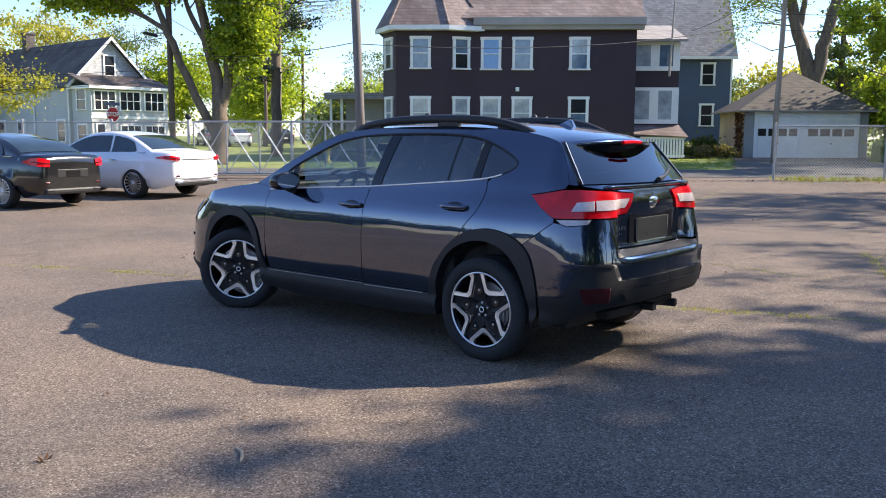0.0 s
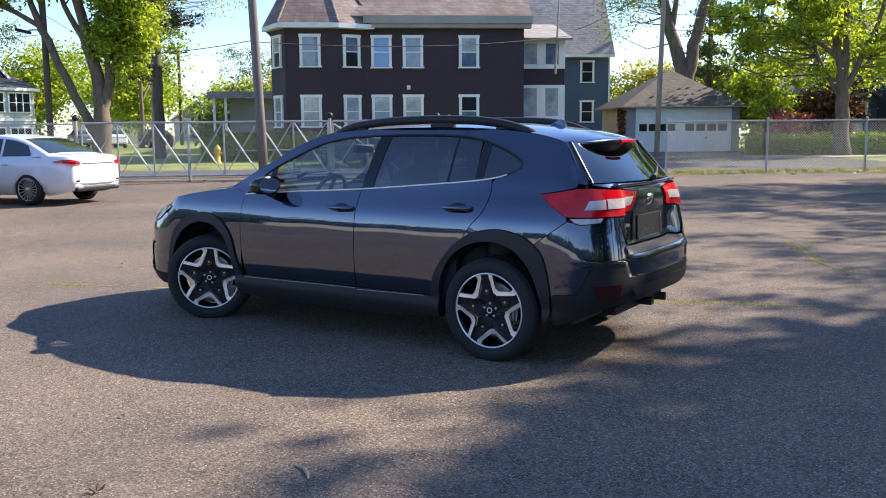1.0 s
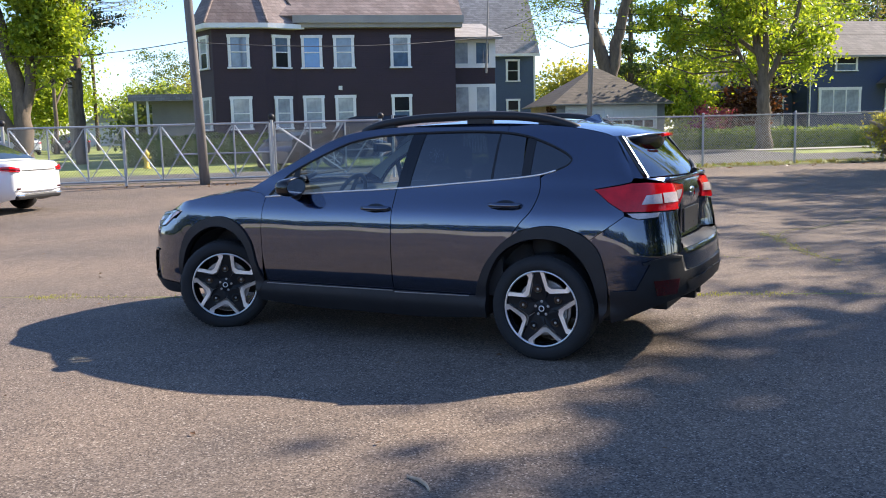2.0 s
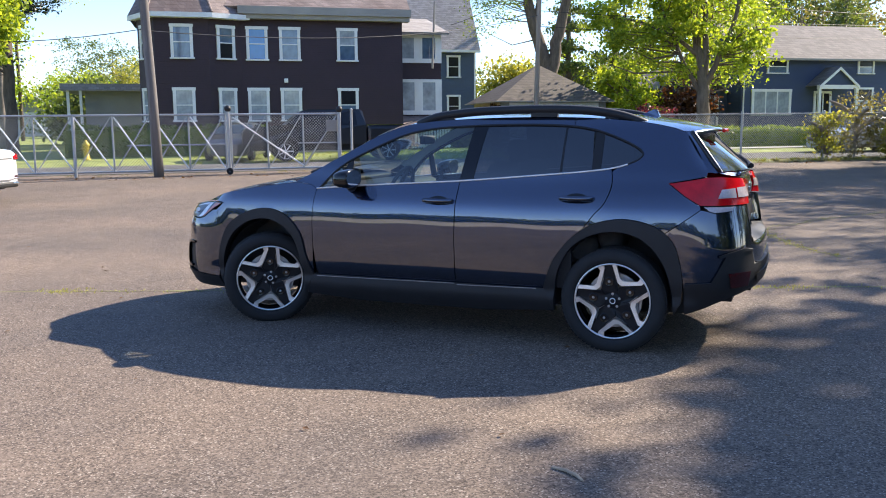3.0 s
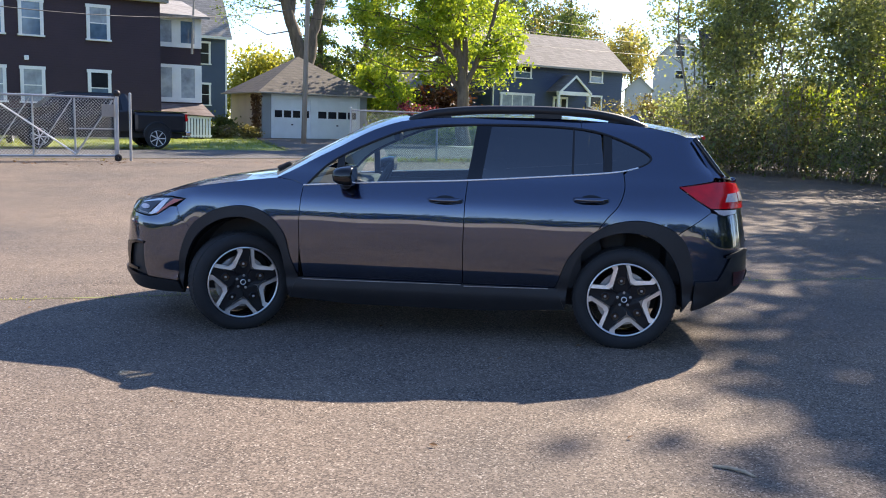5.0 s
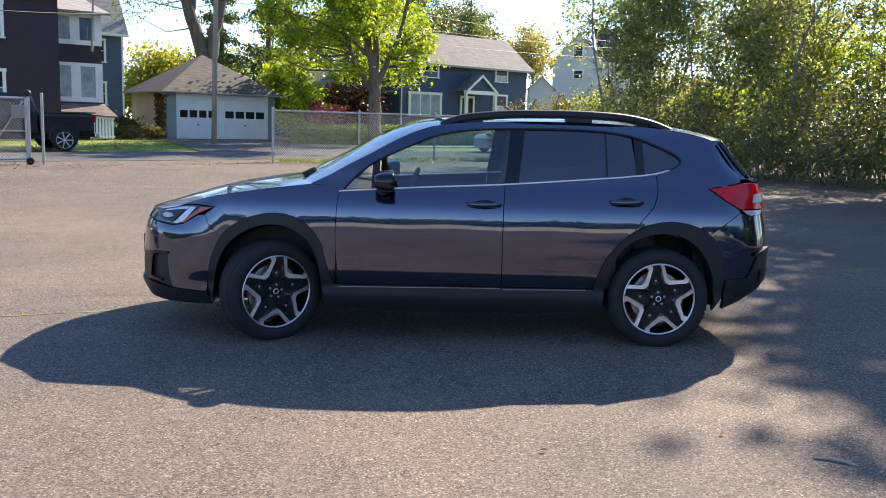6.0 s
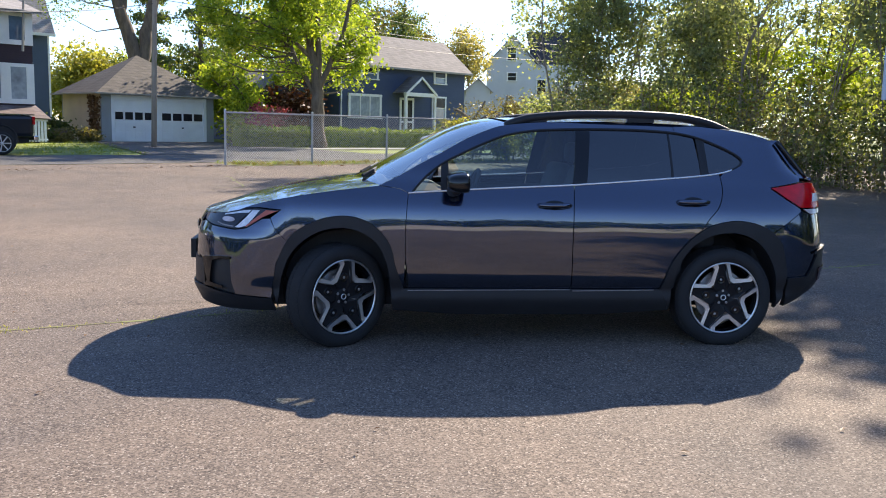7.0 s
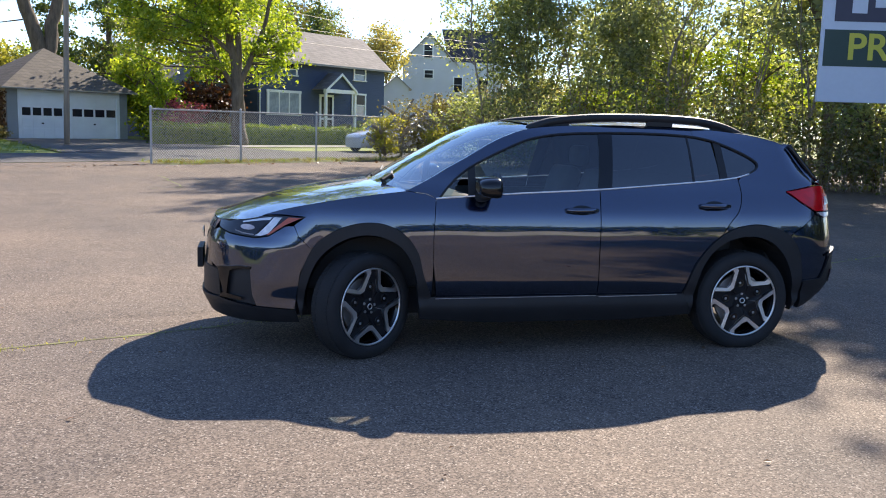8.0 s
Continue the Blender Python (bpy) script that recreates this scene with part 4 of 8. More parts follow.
    part("spoiler", loft(rows + [tip, under]), M_PAINT, car, "painted roof spoiler")
    brake = bmesh.new()
    tube(brake, [(0.602, -0.12, 1.452), (0.61, 0, 1.456), (0.602, 0.12, 1.452)], 0.014, 6)
    part("brake_light", brake, M_RED, car, "red high-level brake light")
    gl_rows = []
    for i in range(8):
        f = i / 7
        z = 1.195 + (1.45 - 1.195) * f
        e = Vector((0.64 - 0.19 * f, -(0.69 - 0.09 * f), z))
        cx = 0.775 - 0.30 * f
        gl_rows.append([Vector((e.x + (cx - e.x) * (1 - abs(u) ** 2.6), e.y * -u, z)) for u in np.linspace(-1, 1, 15)])
    part("rear_window", loft(gl_rows), M_DARK_GLASS, car, "dark tinted tailgate glass")
    for k in (1, -1):
        fill = []
        for i in range(9):
            z = 1.19 + (1.455 - 1.19) * i / 8
            sx = lerp_table([(1.19, 0.635), (1.30, 0.56), (1.40, 0.47), (1.455, 0.42)], z)
            p = body(sx, z, -0.002)
            f = (z - 1.195) / 0.255
            g_ = Vector((0.645 - 0.19 * f, -(0.68 - 0.09 * f), z))
            fill.append([Vector((p.x - 0.02, p.y * k, z)), Vector((p.x * 0.4 + g_.x * 0.6 + 0.012, (p.y * 0.4 + g_.y * 0.6) * k, z)), Vector((g_.x + 0.01, g_.y * k, z))])
        part("pillar_fairing", loft(fill), M_PAINT, car, "painted side fairing of the tailgate", True)
        tr = bmesh.new()
        tube(tr, [Vector((r[0].x - 0.004, r[0].y * k, r[0].z)) for r in gl_rows], 0.015, 8)
        part("glass_trim", tr, M_GLOSS, car, "gloss black tailgate trim", True)
        rim_line = bmesh.new()
        tube(rim_line, [Vector((r[0].x + 0.012, r[0].y * k, r[0].z)) for r in gl_rows], 0.004, 6)
        part("trim_edge", rim_line, M_BRIGHT, car, "thin bright edge of the glass")
    shelf = bmesh.new()
    tube(shelf, [Vector((*body(s_of_y(abs(y), True), 1.172, 0.012).xy * Vector((1, math.copysign(1, -y))), 1.172)) for y in np.linspace(-0.6, 0.6, 13) + 1e-6], 0.015, 8)
    part("tailgate_garnish", shelf, M_PAINT, car, "", True)
    # number plate recess, empty plate, emblem, letters, wiper
    rec = boxes((0.752, 0.768, -0.30, 0.30, 0.80, 1.0), bev=0.006)
    part("plate_recess", rec, M_GLOSS, car, "gloss black plate recess")
    pl = boxes((0.769, 0.775, -0.21, 0.21, 0.808, 0.962), bev=0.003)
    part("number_plate", pl, M_PANEL, car, "blank dark grey plate panel")
    rim = bmesh.new()
    tube(rim, [(0.774, -0.222, 0.96), (0.774, -0.215, 0.82), (0.774, -0.20, 0.804), (0.774, 0.20, 0.804), (0.774, 0.215, 0.82), (0.774, 0.222, 0.96)], 0.005, 6)
    part("plate_trim", rim, M_CHROME, car)
    for y in (-0.07, 0.07):
        part("plate_screw", boxes((0.775, 0.779, y - 0.006, y + 0.006, 0.845, 0.857)), M_CHROME, car)
    em = bmesh.new()
    lathe(em, [(0.001, 0.014), (0.05, 0.012), (0.06, 0.0)], 24)
    part("emblem", em, M_CHROME, car, "oval chrome emblem", True, pose(0.775, 0.0, 1.06, 0, 0, -90) @ Matrix.Diagonal((1.2, 1, 0.68, 1)))
    for row, (z, w, n) in enumerate(((0.895, 0.020, 7), (0.863, 0.012, 8))):
        lt = bmesh.new()
        for k in range(n):
            y = -0.53 + k * (w + 0.007)
            q = body(s_of_y(-y - w / 2, True), z, 0.006)
            box(lt, q.x - 0.012, q.x + 0.004, y, y + w, z, z + (0.024 if row == 0 else 0.013))
        part("badge", lt, M_CHROME, car, "small raised chrome badge")
    wip = bmesh.new()
    def on_glass(y, z):
        f = (z - 1.195) / 0.255
        u = abs(y) / (0.69 - 0.09 * f)
        return (0.64 - 0.19 * f + (0.135 - 0.11 * f) * (1 - u ** 2.6) + 0.016, y, z)

    tube(wip, [on_glass(0.06, 1.205), on_glass(0.2, 1.225), on_glass(0.44, 1.27)], [0.02, 0.012, 0.007], 6)
    part("wiper", wip, M_TRIM, car, "black rear wiper")
    fin = bmesh.new()
    prism(fin, [(-0.10, 0.0), (0.10, 0.0), (0.075, 0.055), (0.05, 0.062), (0.0, 0.04)], -0.022, 0.022)
    for v in fin.verts:
        if v.co.z > 0.02:
            v.co.y *= 0.35
    part("antenna", fin, M_PAINT, car, "shark-fin aerial", m=pose(0.05, 0, 1.548))
    for y in (-0.42, 0.1):
        wf = bmesh.new()
        tube(wf, [(-2.54, y, 1.135), (-2.47, y + 0.05, 1.175), (-2.40, y + 0.42, 1.195)], [0.018, 0.012, 0.008], 6)
        part("wiper", wf, M_TRIM, car, "black windscreen wiper")
    cowl = boxes((-2.56, -2.34, -0.66, 0.66, 1.04, 1.098), bev=0.02)
    part("cowl", cowl, M_TRIM, car, "black plastic scuttle")
    # underbody, cabin
    part("underbody", boxes((-3.45, 0.45, -0.52, 0.52, 0.22, 0.42), (-2.28, -0.44, -0.80, 0.80, 0.24, 0.40), bev=0.02), M_CABIN, car, "black underbody")
    part("exhaust", tube(bmesh.new(), [(0.45, 0.42, 0.30), (0.76, 0.42, 0.31)], 0.030, 12), M_TRIM, car, "dark exhaust tip", True)
    part("tow_hitch", boxes((0.70, 0.815, -0.03, 0.03, 0.32, 0.37), (0.62, 0.72, -0.45, 0.45, 0.31, 0.37), bev=0.008), M_TRIM, car, "black receiver hitch")
    part("engine_bay", boxes((-3.40, -2.30, -0.60, 0.60, 0.42, 0.82), (-3.40, -3.14, -0.70, 0.70, 0.27, 0.78), bev=0.02), M_CABIN, car)
    part("boot_floor", boxes((0.30, 0.66, -0.62, 0.62, 0.42, 1.0), bev=0.02), M_CABIN, car)
    for y0, y1 in ((-0.80, -0.77), (0.77, 0.80)):
        part("door_card", boxes((-2.25, -0.30, y0, y1, 0.40, 1.03)), M_CABIN, car, "dark door lining")
    part("dashboard", boxes((-2.36, -1.92, -0.74, 0.74, 0.75, 1.06), bev=0.05), M_CABIN, car, "black dashboard")
    part("headlining", loft(across([p for p in ROOF_EDGE if -1.45 <= p[0] <= 0.3], 0.02, y_in=0.02)), M_LINING, car, "pale grey headlining", m=pose(0, 0, -0.03))
    sw = bmesh.new()
    ring = [(0.185 * math.cos(a), 0.185 * math.sin(a), 0) for a in np.linspace(0, math.tau, 25)]
    tube(sw, ring, 0.016, 8, False)
    for a in (0, math.pi, -math.pi / 2):
        tube(sw, [(0, 0, 0.01), (0.18 * math.cos(a), 0.18 * math.sin(a), 0)], 0.018, 6)
    part("steering_wheel", sw, M_CABIN, car, "black steering wheel", True, pose(-1.78, -0.37, 1.02, 0, -65, 0))
    for y in (-0.37, 0.37):
        st = bmesh.new()
        box(st, -1.55, -1.05, y - 0.25, y + 0.25, 0.55, 0.72, 0.06)
        box(st, -0.13, 0.0, y - 0.24, y + 0.24, 0.0, 0.58, 0.055)
        bmesh.ops.transform(st, matrix=Matrix.Translation((-1.02, 0, 0.66)) @ Matrix.Rotation(radians(18), 4, "Y"), verts=[v for v in st.verts if v.co.x > -0.5])
        part("front_seat", st, M_SEAT, car, "dark cloth front seat", True)
        hr = boxes((-0.86, -0.76, y - 0.13, y + 0.13, 1.235, 1.40), bev=0.04)
        part("headrest", hr, M_SEAT, car, "", True)
    rs = boxes((-0.60, -0.15, -0.66, 0.66, 0.55, 0.75), bev=0.06)
    box(rs, -0.16, 0.02, -0.66, 0.66, 0.65, 1.17, 0.06)
    part("rear_seat", rs, M_SEAT, car, "dark rear bench", True)
    part("rear_mirror", boxes((-1.72, -1.68, -0.12, 0.12, 1.36, 1.43), bev=0.015), M_CABIN, car)
    return car


crossover()

# ---- houses along the street ----
M_DARKWALL = courses("maroon_clapboard", (0.042, 0.021, 0.027), 0.11, 0.6, 0.18, 0.5)
M_BLUEWALL = courses("slate_blue_clapboard", (0.075, 0.105, 0.165), 0.12, 0.65, 0.12, 0.5)
M_NAVYWALL = courses("navy_clapboard", (0.050, 0.072, 0.135), 0.12, 0.65, 0.12, 0.5)
M_WHITEWALL = courses("white_clapboard", (0.58, 0.59, 0.61), 0.11, 0.6, 0.06, 0.4)
M_CREAM = courses("cream_stucco_boards", (0.62, 0.52, 0.36), 0.2, 0.8, 0.15, 0.2)
M_GREYWALL = courses("grey_boards", (0.30, 0.31, 0.30), 0.14, 0.7, 0.15, 0.4)
M_SLATE = courses("brown_slate_shingle", (0.25, 0.165, 0.14), 0.17, 0.8, 0.52, 0.9, 0.3, (0.20, 0.16, 0.145))
M_SHINGLE = courses("pale_grey_shingle", (0.34, 0.32, 0.31), 0.14, 0.85, 0.15, 0.6, 0.3)
M_GAR_ROOF = courses("taupe_shingle", (0.115, 0.097, 0.08), 0.15, 0.85, 0.15, 0.5, 0.3)
M_NAVY_ROOF = courses("grey_shingle", (0.21, 0.185, 0.165), 0.14, 0.85, 0.12, 0.5, 0.3)
M_DARK_ROOF = courses("charcoal_shingle", (0.055, 0.05, 0.05), 0.14, 0.85, 0.2, 0.5, 0.3)
M_OLD_ROOF = courses("old_brown_shingle", (0.05, 0.036, 0.034), 0.16, 0.85, 0.3, 0.6, 0.3, (0.12, 0.10, 0.09))
# white boards greyed in colour to imitate tree shade on the corner house
M_SHADEDWHITE = courses("shaded_white_clapboard", (0.46, 0.465, 0.46), 0.11, 0.65, 0.12, 0.5)
M_SHAKE = courses("weathered_white_shake", (0.50, 0.51, 0.52), 0.2, 0.75, 0.3, 0.8, 0.25)
M_TRIMWHITE = mat("window_trim_white", (0.86, 0.86, 0.84), 0.5, var=0.10, scale=1.5, fine=25, bump=0.1)
M_FASCIA = mat("grey_fascia", (0.36, 0.33, 0.29), 0.6, var=0.15, scale=1.0, fine=20)
M_PANE = mat("window_glass_blind", (0.11, 0.17, 0.26), 0.06, var=0.6, scale=0.9, fine=3, bump=0, spec=0.9, coat=0.6)
M_PANE_DARK = mat("window_glass_dark", (0.022, 0.024, 0.030), 0.06, var=0.3, scale=2, fine=5, bump=0, spec=0.25, coat=0.0)
M_PANE_BLUE = mat("window_glass_blue", (0.06, 0.24, 0.55), 0.08, var=0.25, scale=1.2, fine=4, bump=0, spec=0.8, coat=0.5)
M_PANE_PALE = mat("window_glass_curtain", (0.38, 0.42, 0.47), 0.08, var=0.4, scale=1.4, fine=6, bump=0, spec=0.8, coat=0.5)

SHARED = {}


def shared(name, key, build, material, parent, m, label=""):
    """A part on mesh data that alike parts share."""
    if key not in SHARED:
        SHARED[key] = mesh_of(name, build(), material)
    ob = new(name, SHARED[key])
    ob.parent, ob.matrix_basis = parent, m
    if label:
        ob["label"] = label
    return ob


def window(parent, m, w, h, panes=(M_PANE, M_PANE_DARK), trim=0.14, split_at=0.5, label="white-framed sash window", cols=1, frame_mat=None):
    """A sash window on a wall that faces -y; m is the middle of its sill."""
    fm = frame_mat or M_TRIMWHITE
    key = (w, h, trim, split_at, cols, fm.name)

    a, b, o = w / 2, w / 2 + trim, Matrix.Identity(4)
    head = [(-b, -0.02), (-a, -0.02), (-a, h), (a, h), (a, -0.02), (b, -0.02), (b, h), (b + 0.03, h), (b + 0.03, h + trim), (-b - 0.03, h + trim), (-b - 0.03, h), (-b, h)]
    win = shared("window", key, lambda: prism(bmesh.new(), head, -0.065, 0.03), fm, parent, m, label)
    shared("window_sill", (*key, "sill"), lambda: boxes((-b - 0.05, b + 0.05, -0.11, 0.03, -trim * 0.7, -0.02), bev=0.01), fm, win, o)
    if split_at > 0.1:
        shared("meeting_rail", (*key, "rail"), lambda: boxes((-a, a, -0.045, 0.02, h * split_at - 0.022, h * split_at + 0.026)), fm, win, o)
    for i in range(1, cols):
        x = -a + w * i / cols
        shared("glazing_bar", (*key, "bar"), lambda: boxes((-0.035, 0.035, -0.047, 0.02, -0.02, h)), fm, win, Matrix.Translation((x, 0, 0)))
    for i, (z0, z1) in enumerate(((h * split_at, h), (0.0, h * split_at))):
        pm = panes[i]
        if z1 - z0 < 0.1:
            continue
        for k in range(cols):
            shared("pane", (*key, i, pm.name), lambda: boxes((-a / cols, a / cols, -0.025, 0.0, z0, z1)), pm, win, Matrix.Translation((-a + w * (k + 0.5) / cols, 0.012 * i, 0)))
    return win


def wall_block(name, parent, x0, x1, y0, y1, z0, z1, material, label=""):
    return part(name, boxes((x0, x1, y0, y1, z0, z1)), material, parent, label)


def slab(pts, thick=0.12):
    """A roof slope: a quad or triangle with thickness."""
    bm = bmesh.new()
    f = bm.faces.new([bm.verts.new(p) for p in pts])
    bmesh.ops.recalc_face_normals(bm, faces=[f])
    f.normal_update()
    if f.normal.z < 0:
        f.normal_flip()
        f.normal_update()
    n = f.normal.copy()
    r = bmesh.ops.extrude_face_region(bm, geom=[f])
    for v in r["geom"]:
        if isinstance(v, bmesh.types.BMVert):
            v.co -= n * thick
    bmesh.ops.recalc_face_normals(bm, faces=bm.faces[:])
    return bm


def plain(s, n):
    """Street pose with heights counted from the lot."""
    p = W(s, n)
    return Matrix.Translation((p.x, p.y, 0)) @ pose(0, 0, 0, 0, 0, STREET_TURN)


def maroon_house():
    h = thing("apartment_house", "two-storey dark maroon clapboard house with white windows and turret", "house", plain(0, 16.75))
    bay = [(3.75, 0.75), (4.55, -0.65), (6.95, -0.65), (8.40, 0.0)]
    bm = bmesh.new()
    ring = bay + [(16.2, 0.0), (16.2, 10.5), (3.75, 10.5)]
    lo, hi = ([bm.verts.new((x, y, z)) for x, y in ring] for z in (-0.2, 6.75))
    for i in range(len(ring)):
        bm.faces.new((lo[i], lo[(i + 1) % len(ring)], hi[(i + 1) % len(ring)], hi[i]))
    bm.faces.new(hi)
    bmesh.ops.recalc_face_normals(bm, faces=bm.faces[:])
    part("wall", bm, M_DARKWALL, h, "dark maroon clapboard wall")
    # foundation, fascia and gutter
    part("foundation", boxes((8.2, 16.25, -0.03, 0.5, -0.3, 0.85)), M_FASCIA, h, "grey stone footing")
    part("eave", boxes((8.3, 16.5, -0.42, 0.1, 6.66, 6.86), (8.3, 16.55, -0.55, 0.0, 6.86, 7.22)), M_FASCIA, h, "grey boxed eave and gutter")
    eav = bmesh.new()
    grow = [(3.30, 1.0), (4.28, -1.10), (7.15, -1.10), (8.85, -0.35)]
    a, b = ([eav.verts.new((x, y, z)) for x, y in grow] for z in (6.58, 6.80))
    back = [eav.verts.new((x, y, 6.58)) for x, y in bay]
    for i in range(3):
        eav.faces.new((a[i], a[i + 1], b[i + 1], b[i]))
        eav.faces.new((a[i], back[i], back[i + 1], a[i + 1]))
    bmesh.ops.recalc_face_normals(eav, faces=eav.faces[:])
    part("eave", eav, M_TRIMWHITE, h, "pale boxed eave round the turret")
    apex = (5.75, 2.6, 11.6)
    for i in range(3):
        part("roof", slab([(*grow[i], 6.78), (*grow[i + 1], 6.78), apex], 0.06), M_SLATE, h, "brown slate turret roof")
    part("roof", slab([(*grow[0], 6.78), apex, (3.3, 6.0, 6.78)], 0.06), M_SLATE, h)
    for i in (1, 2, 3):
        hip = bmesh.new()
        tube(hip, [Vector((*grow[i], 6.82)), Vector(apex)], 0.055, 6)
        part("ridge_cap", hip, M_OLD_ROOF if i == 3 else M_SLATE, h)
    part("roof", slab([(7.2, -0.5, 7.2), (16.5, -0.5, 7.2), (16.5, 5.2, 11.9), (6.0, 5.2, 11.9)]), M_SLATE, h, "brown slate main roof")
    part("roof", slab([(6.0, 5.2, 11.9), (16.5, 5.2, 11.9), (16.5, 11.0, 7.2), (3.4, 11.0, 7.2)]), M_SLATE, h)
    tri = bmesh.new()
    tri.faces.new([tri.verts.new(p) for p in ((16.2, 0, 6.7), (16.2, 10.5, 6.7), (16.2, 5.2, 11.7))])
    part("gable", tri, M_DARKWALL, h)
    # windows: storeys at 4.80 and 1.95, trim outside
    main = [(9.16, M_PANE_BLUE, M_PANE_PALE), (10.70, M_PANE, M_PANE_PALE), (13.46, M_PANE_PALE, M_PANE_DARK)]
    for x, up, low in main:
        window(h, Matrix.Translation((x, -0.02, 4.84)), 0.72, 1.36, (up, up if up is M_PANE_BLUE else M_PANE))
        window(h, Matrix.Translation((x, -0.02, 1.98)), 0.72, 1.36, (low, M_PANE_PALE if x < 13 else M_PANE))
    def facet(i, f):
        p, q = Vector(bay[i]), Vector(bay[i + 1])
        t = q - p
        c = p + t * f
        n = Vector((t.y, -t.x)).normalized()
        return Matrix.Translation((c.x + n.x * 0.02, c.y + n.y * 0.02, 0)) @ pose(0, 0, 0, 0, 0, math.degrees(math.atan2(t.y, t.x)))
    for i, f, w in ((0, 0.5, 0.66), (1, 0.50, 0.72), (2, 0.52, 0.62)):
        window(h, facet(i, f) @ Matrix.Translation((0, 0, 4.84)), w, 1.34, (M_PANE if i else M_PANE_PALE, M_PANE if i == 1 else M_PANE_DARK))
        window(h, facet(i, f) @ Matrix.Translation((0, 0, 1.98)), w, 1.34, (M_PANE_PALE, M_PANE_PALE))
    part("wall_lamp", boxes((10.38, 10.56, -0.14, 0.0, 3.72, 3.92), bev=0.02), M_WHITE, h, "small white wall lamp")
    # glazed two-storey porch at the end of the house
    y = 1.75
    part("porch", boxes((16.2, 18.62, y, y + 4, 1.9, 6.35)), M_DARKWALL, h, "dark two-storey end porch")
    for z0, z1, panes in ((4.85, 6.28, (M_PANE_PALE, M_PANE)), (2.2, 4.02, (M_PANE_PALE, M_PANE_PALE))):
        part("porch_frame", boxes((16.24, 18.64, y - 0.07, y, z0, z0 + 0.22), (16.24, 18.64, y - 0.07, y, z1 - 0.16, z1), (16.24, 16.36, y - 0.07, y, z0 + 0.22, z1 - 0.16), (17.18, 17.62, y - 0.07, y, z0 + 0.22, z1 - 0.16),
                                  (18.30, 18.64, y - 0.07, y, z0 + 0.22, z1 - 0.16)), M_TRIMWHITE, h, "white porch window frames")
        for i, (x0, x1) in enumerate(((16.36, 17.18), (17.62, 18.30))):
            part("pane", boxes((x0, x1, y - 0.035, y - 0.005, z0 + 0.22, z1 - 0.16)), panes[i], h)
    part("porch_roof", slab([(16.2, 1.1, 6.35), (18.9, 1.1, 6.35), (18.9, 6, 7.6), (16.2, 6, 7.6)]), M_SHINGLE, h, "grey porch roof")
    part("step_roof", slab([(16.2, 0.75, 1.68), (19.0, 0.75, 1.55), (18.7, 1.8, 2.15), (16.2, 1.8, 2.15)], 0.06), M_SLATE, h, "brown lean-to roof over the steps")
    for k in range(15):
        shared("picket", "picket", lambda: boxes((-0.05, 0.05, -0.012, 0.012, 0, 1.05)), M_TRIMWHITE, h, Matrix.Translation((16.75 + k * 0.145, 0.9, 0.5)), "")
    part("skirt_rail", boxes((16.65, 18.9, 0.90, 0.96, 1.42, 1.54), (16.65, 18.9, 0.92, 0.96, 0.55, 0.63)), M_TRIMWHITE, h)
    part("porch_skirt", boxes((16.2, 18.6, 1.2, 1.75, 0.2, 1.6)), M_PANE_DARK, h)
    vent = tube(bmesh.new(), [(18.05, 1.3, 4.55), (18.12, 1.25, 6.3), (18.2, 1.2, 8.6)], [0.06, 0.055, 0.035], 8)
    part("vent_pipe", vent, M_FASCIA, h, "grey vent pipe")
    return h


def blue_building():
    h = thing("apartment_house", "slate blue clapboard house with a steep pale grey roof", "house", plain(0, 36))
    wall_block("wall", h, 15.0, 25.74, 0, 9, -0.2, 7.05, M_BLUEWALL, "slate blue clapboard wall")
    part("corner_board", boxes((25.66, 25.78, -0.03, 0.12, 0, 7.05)), M_WHITE, h)
    part("roof", slab([(14.5, -0.5, 7.05), (26.0, -0.5, 7.05), (25.75, 3.2, 13.5), (14.5, 3.2, 13.5)]), M_SHINGLE, h, "steep pale grey shingle roof")
    part("roof", slab([(14.5, 3.2, 13.5), (25.75, 3.2, 13.5), (26, 9.5, 7.05), (14.5, 9.5, 7.05)]), M_SHINGLE, h)
    tri = bmesh.new()
    tri.faces.new([tri.verts.new(p) for p in ((25.7, 0, 7.0), (25.7, 9, 7.0), (25.7, 3.2, 13.2))])
    part("gable", tri, M_BLUEWALL, h)
    part("eave", boxes((14.5, 26.0, -0.55, -0.35, 6.9, 7.08)), M_TRIMWHITE, h)
    for z in (5.22, 2.40):
        window(h, Matrix.Translation((24.1, -0.02, z)), 0.74, 1.36, (M_PANE_DARK, M_PANE_DARK))
    return h


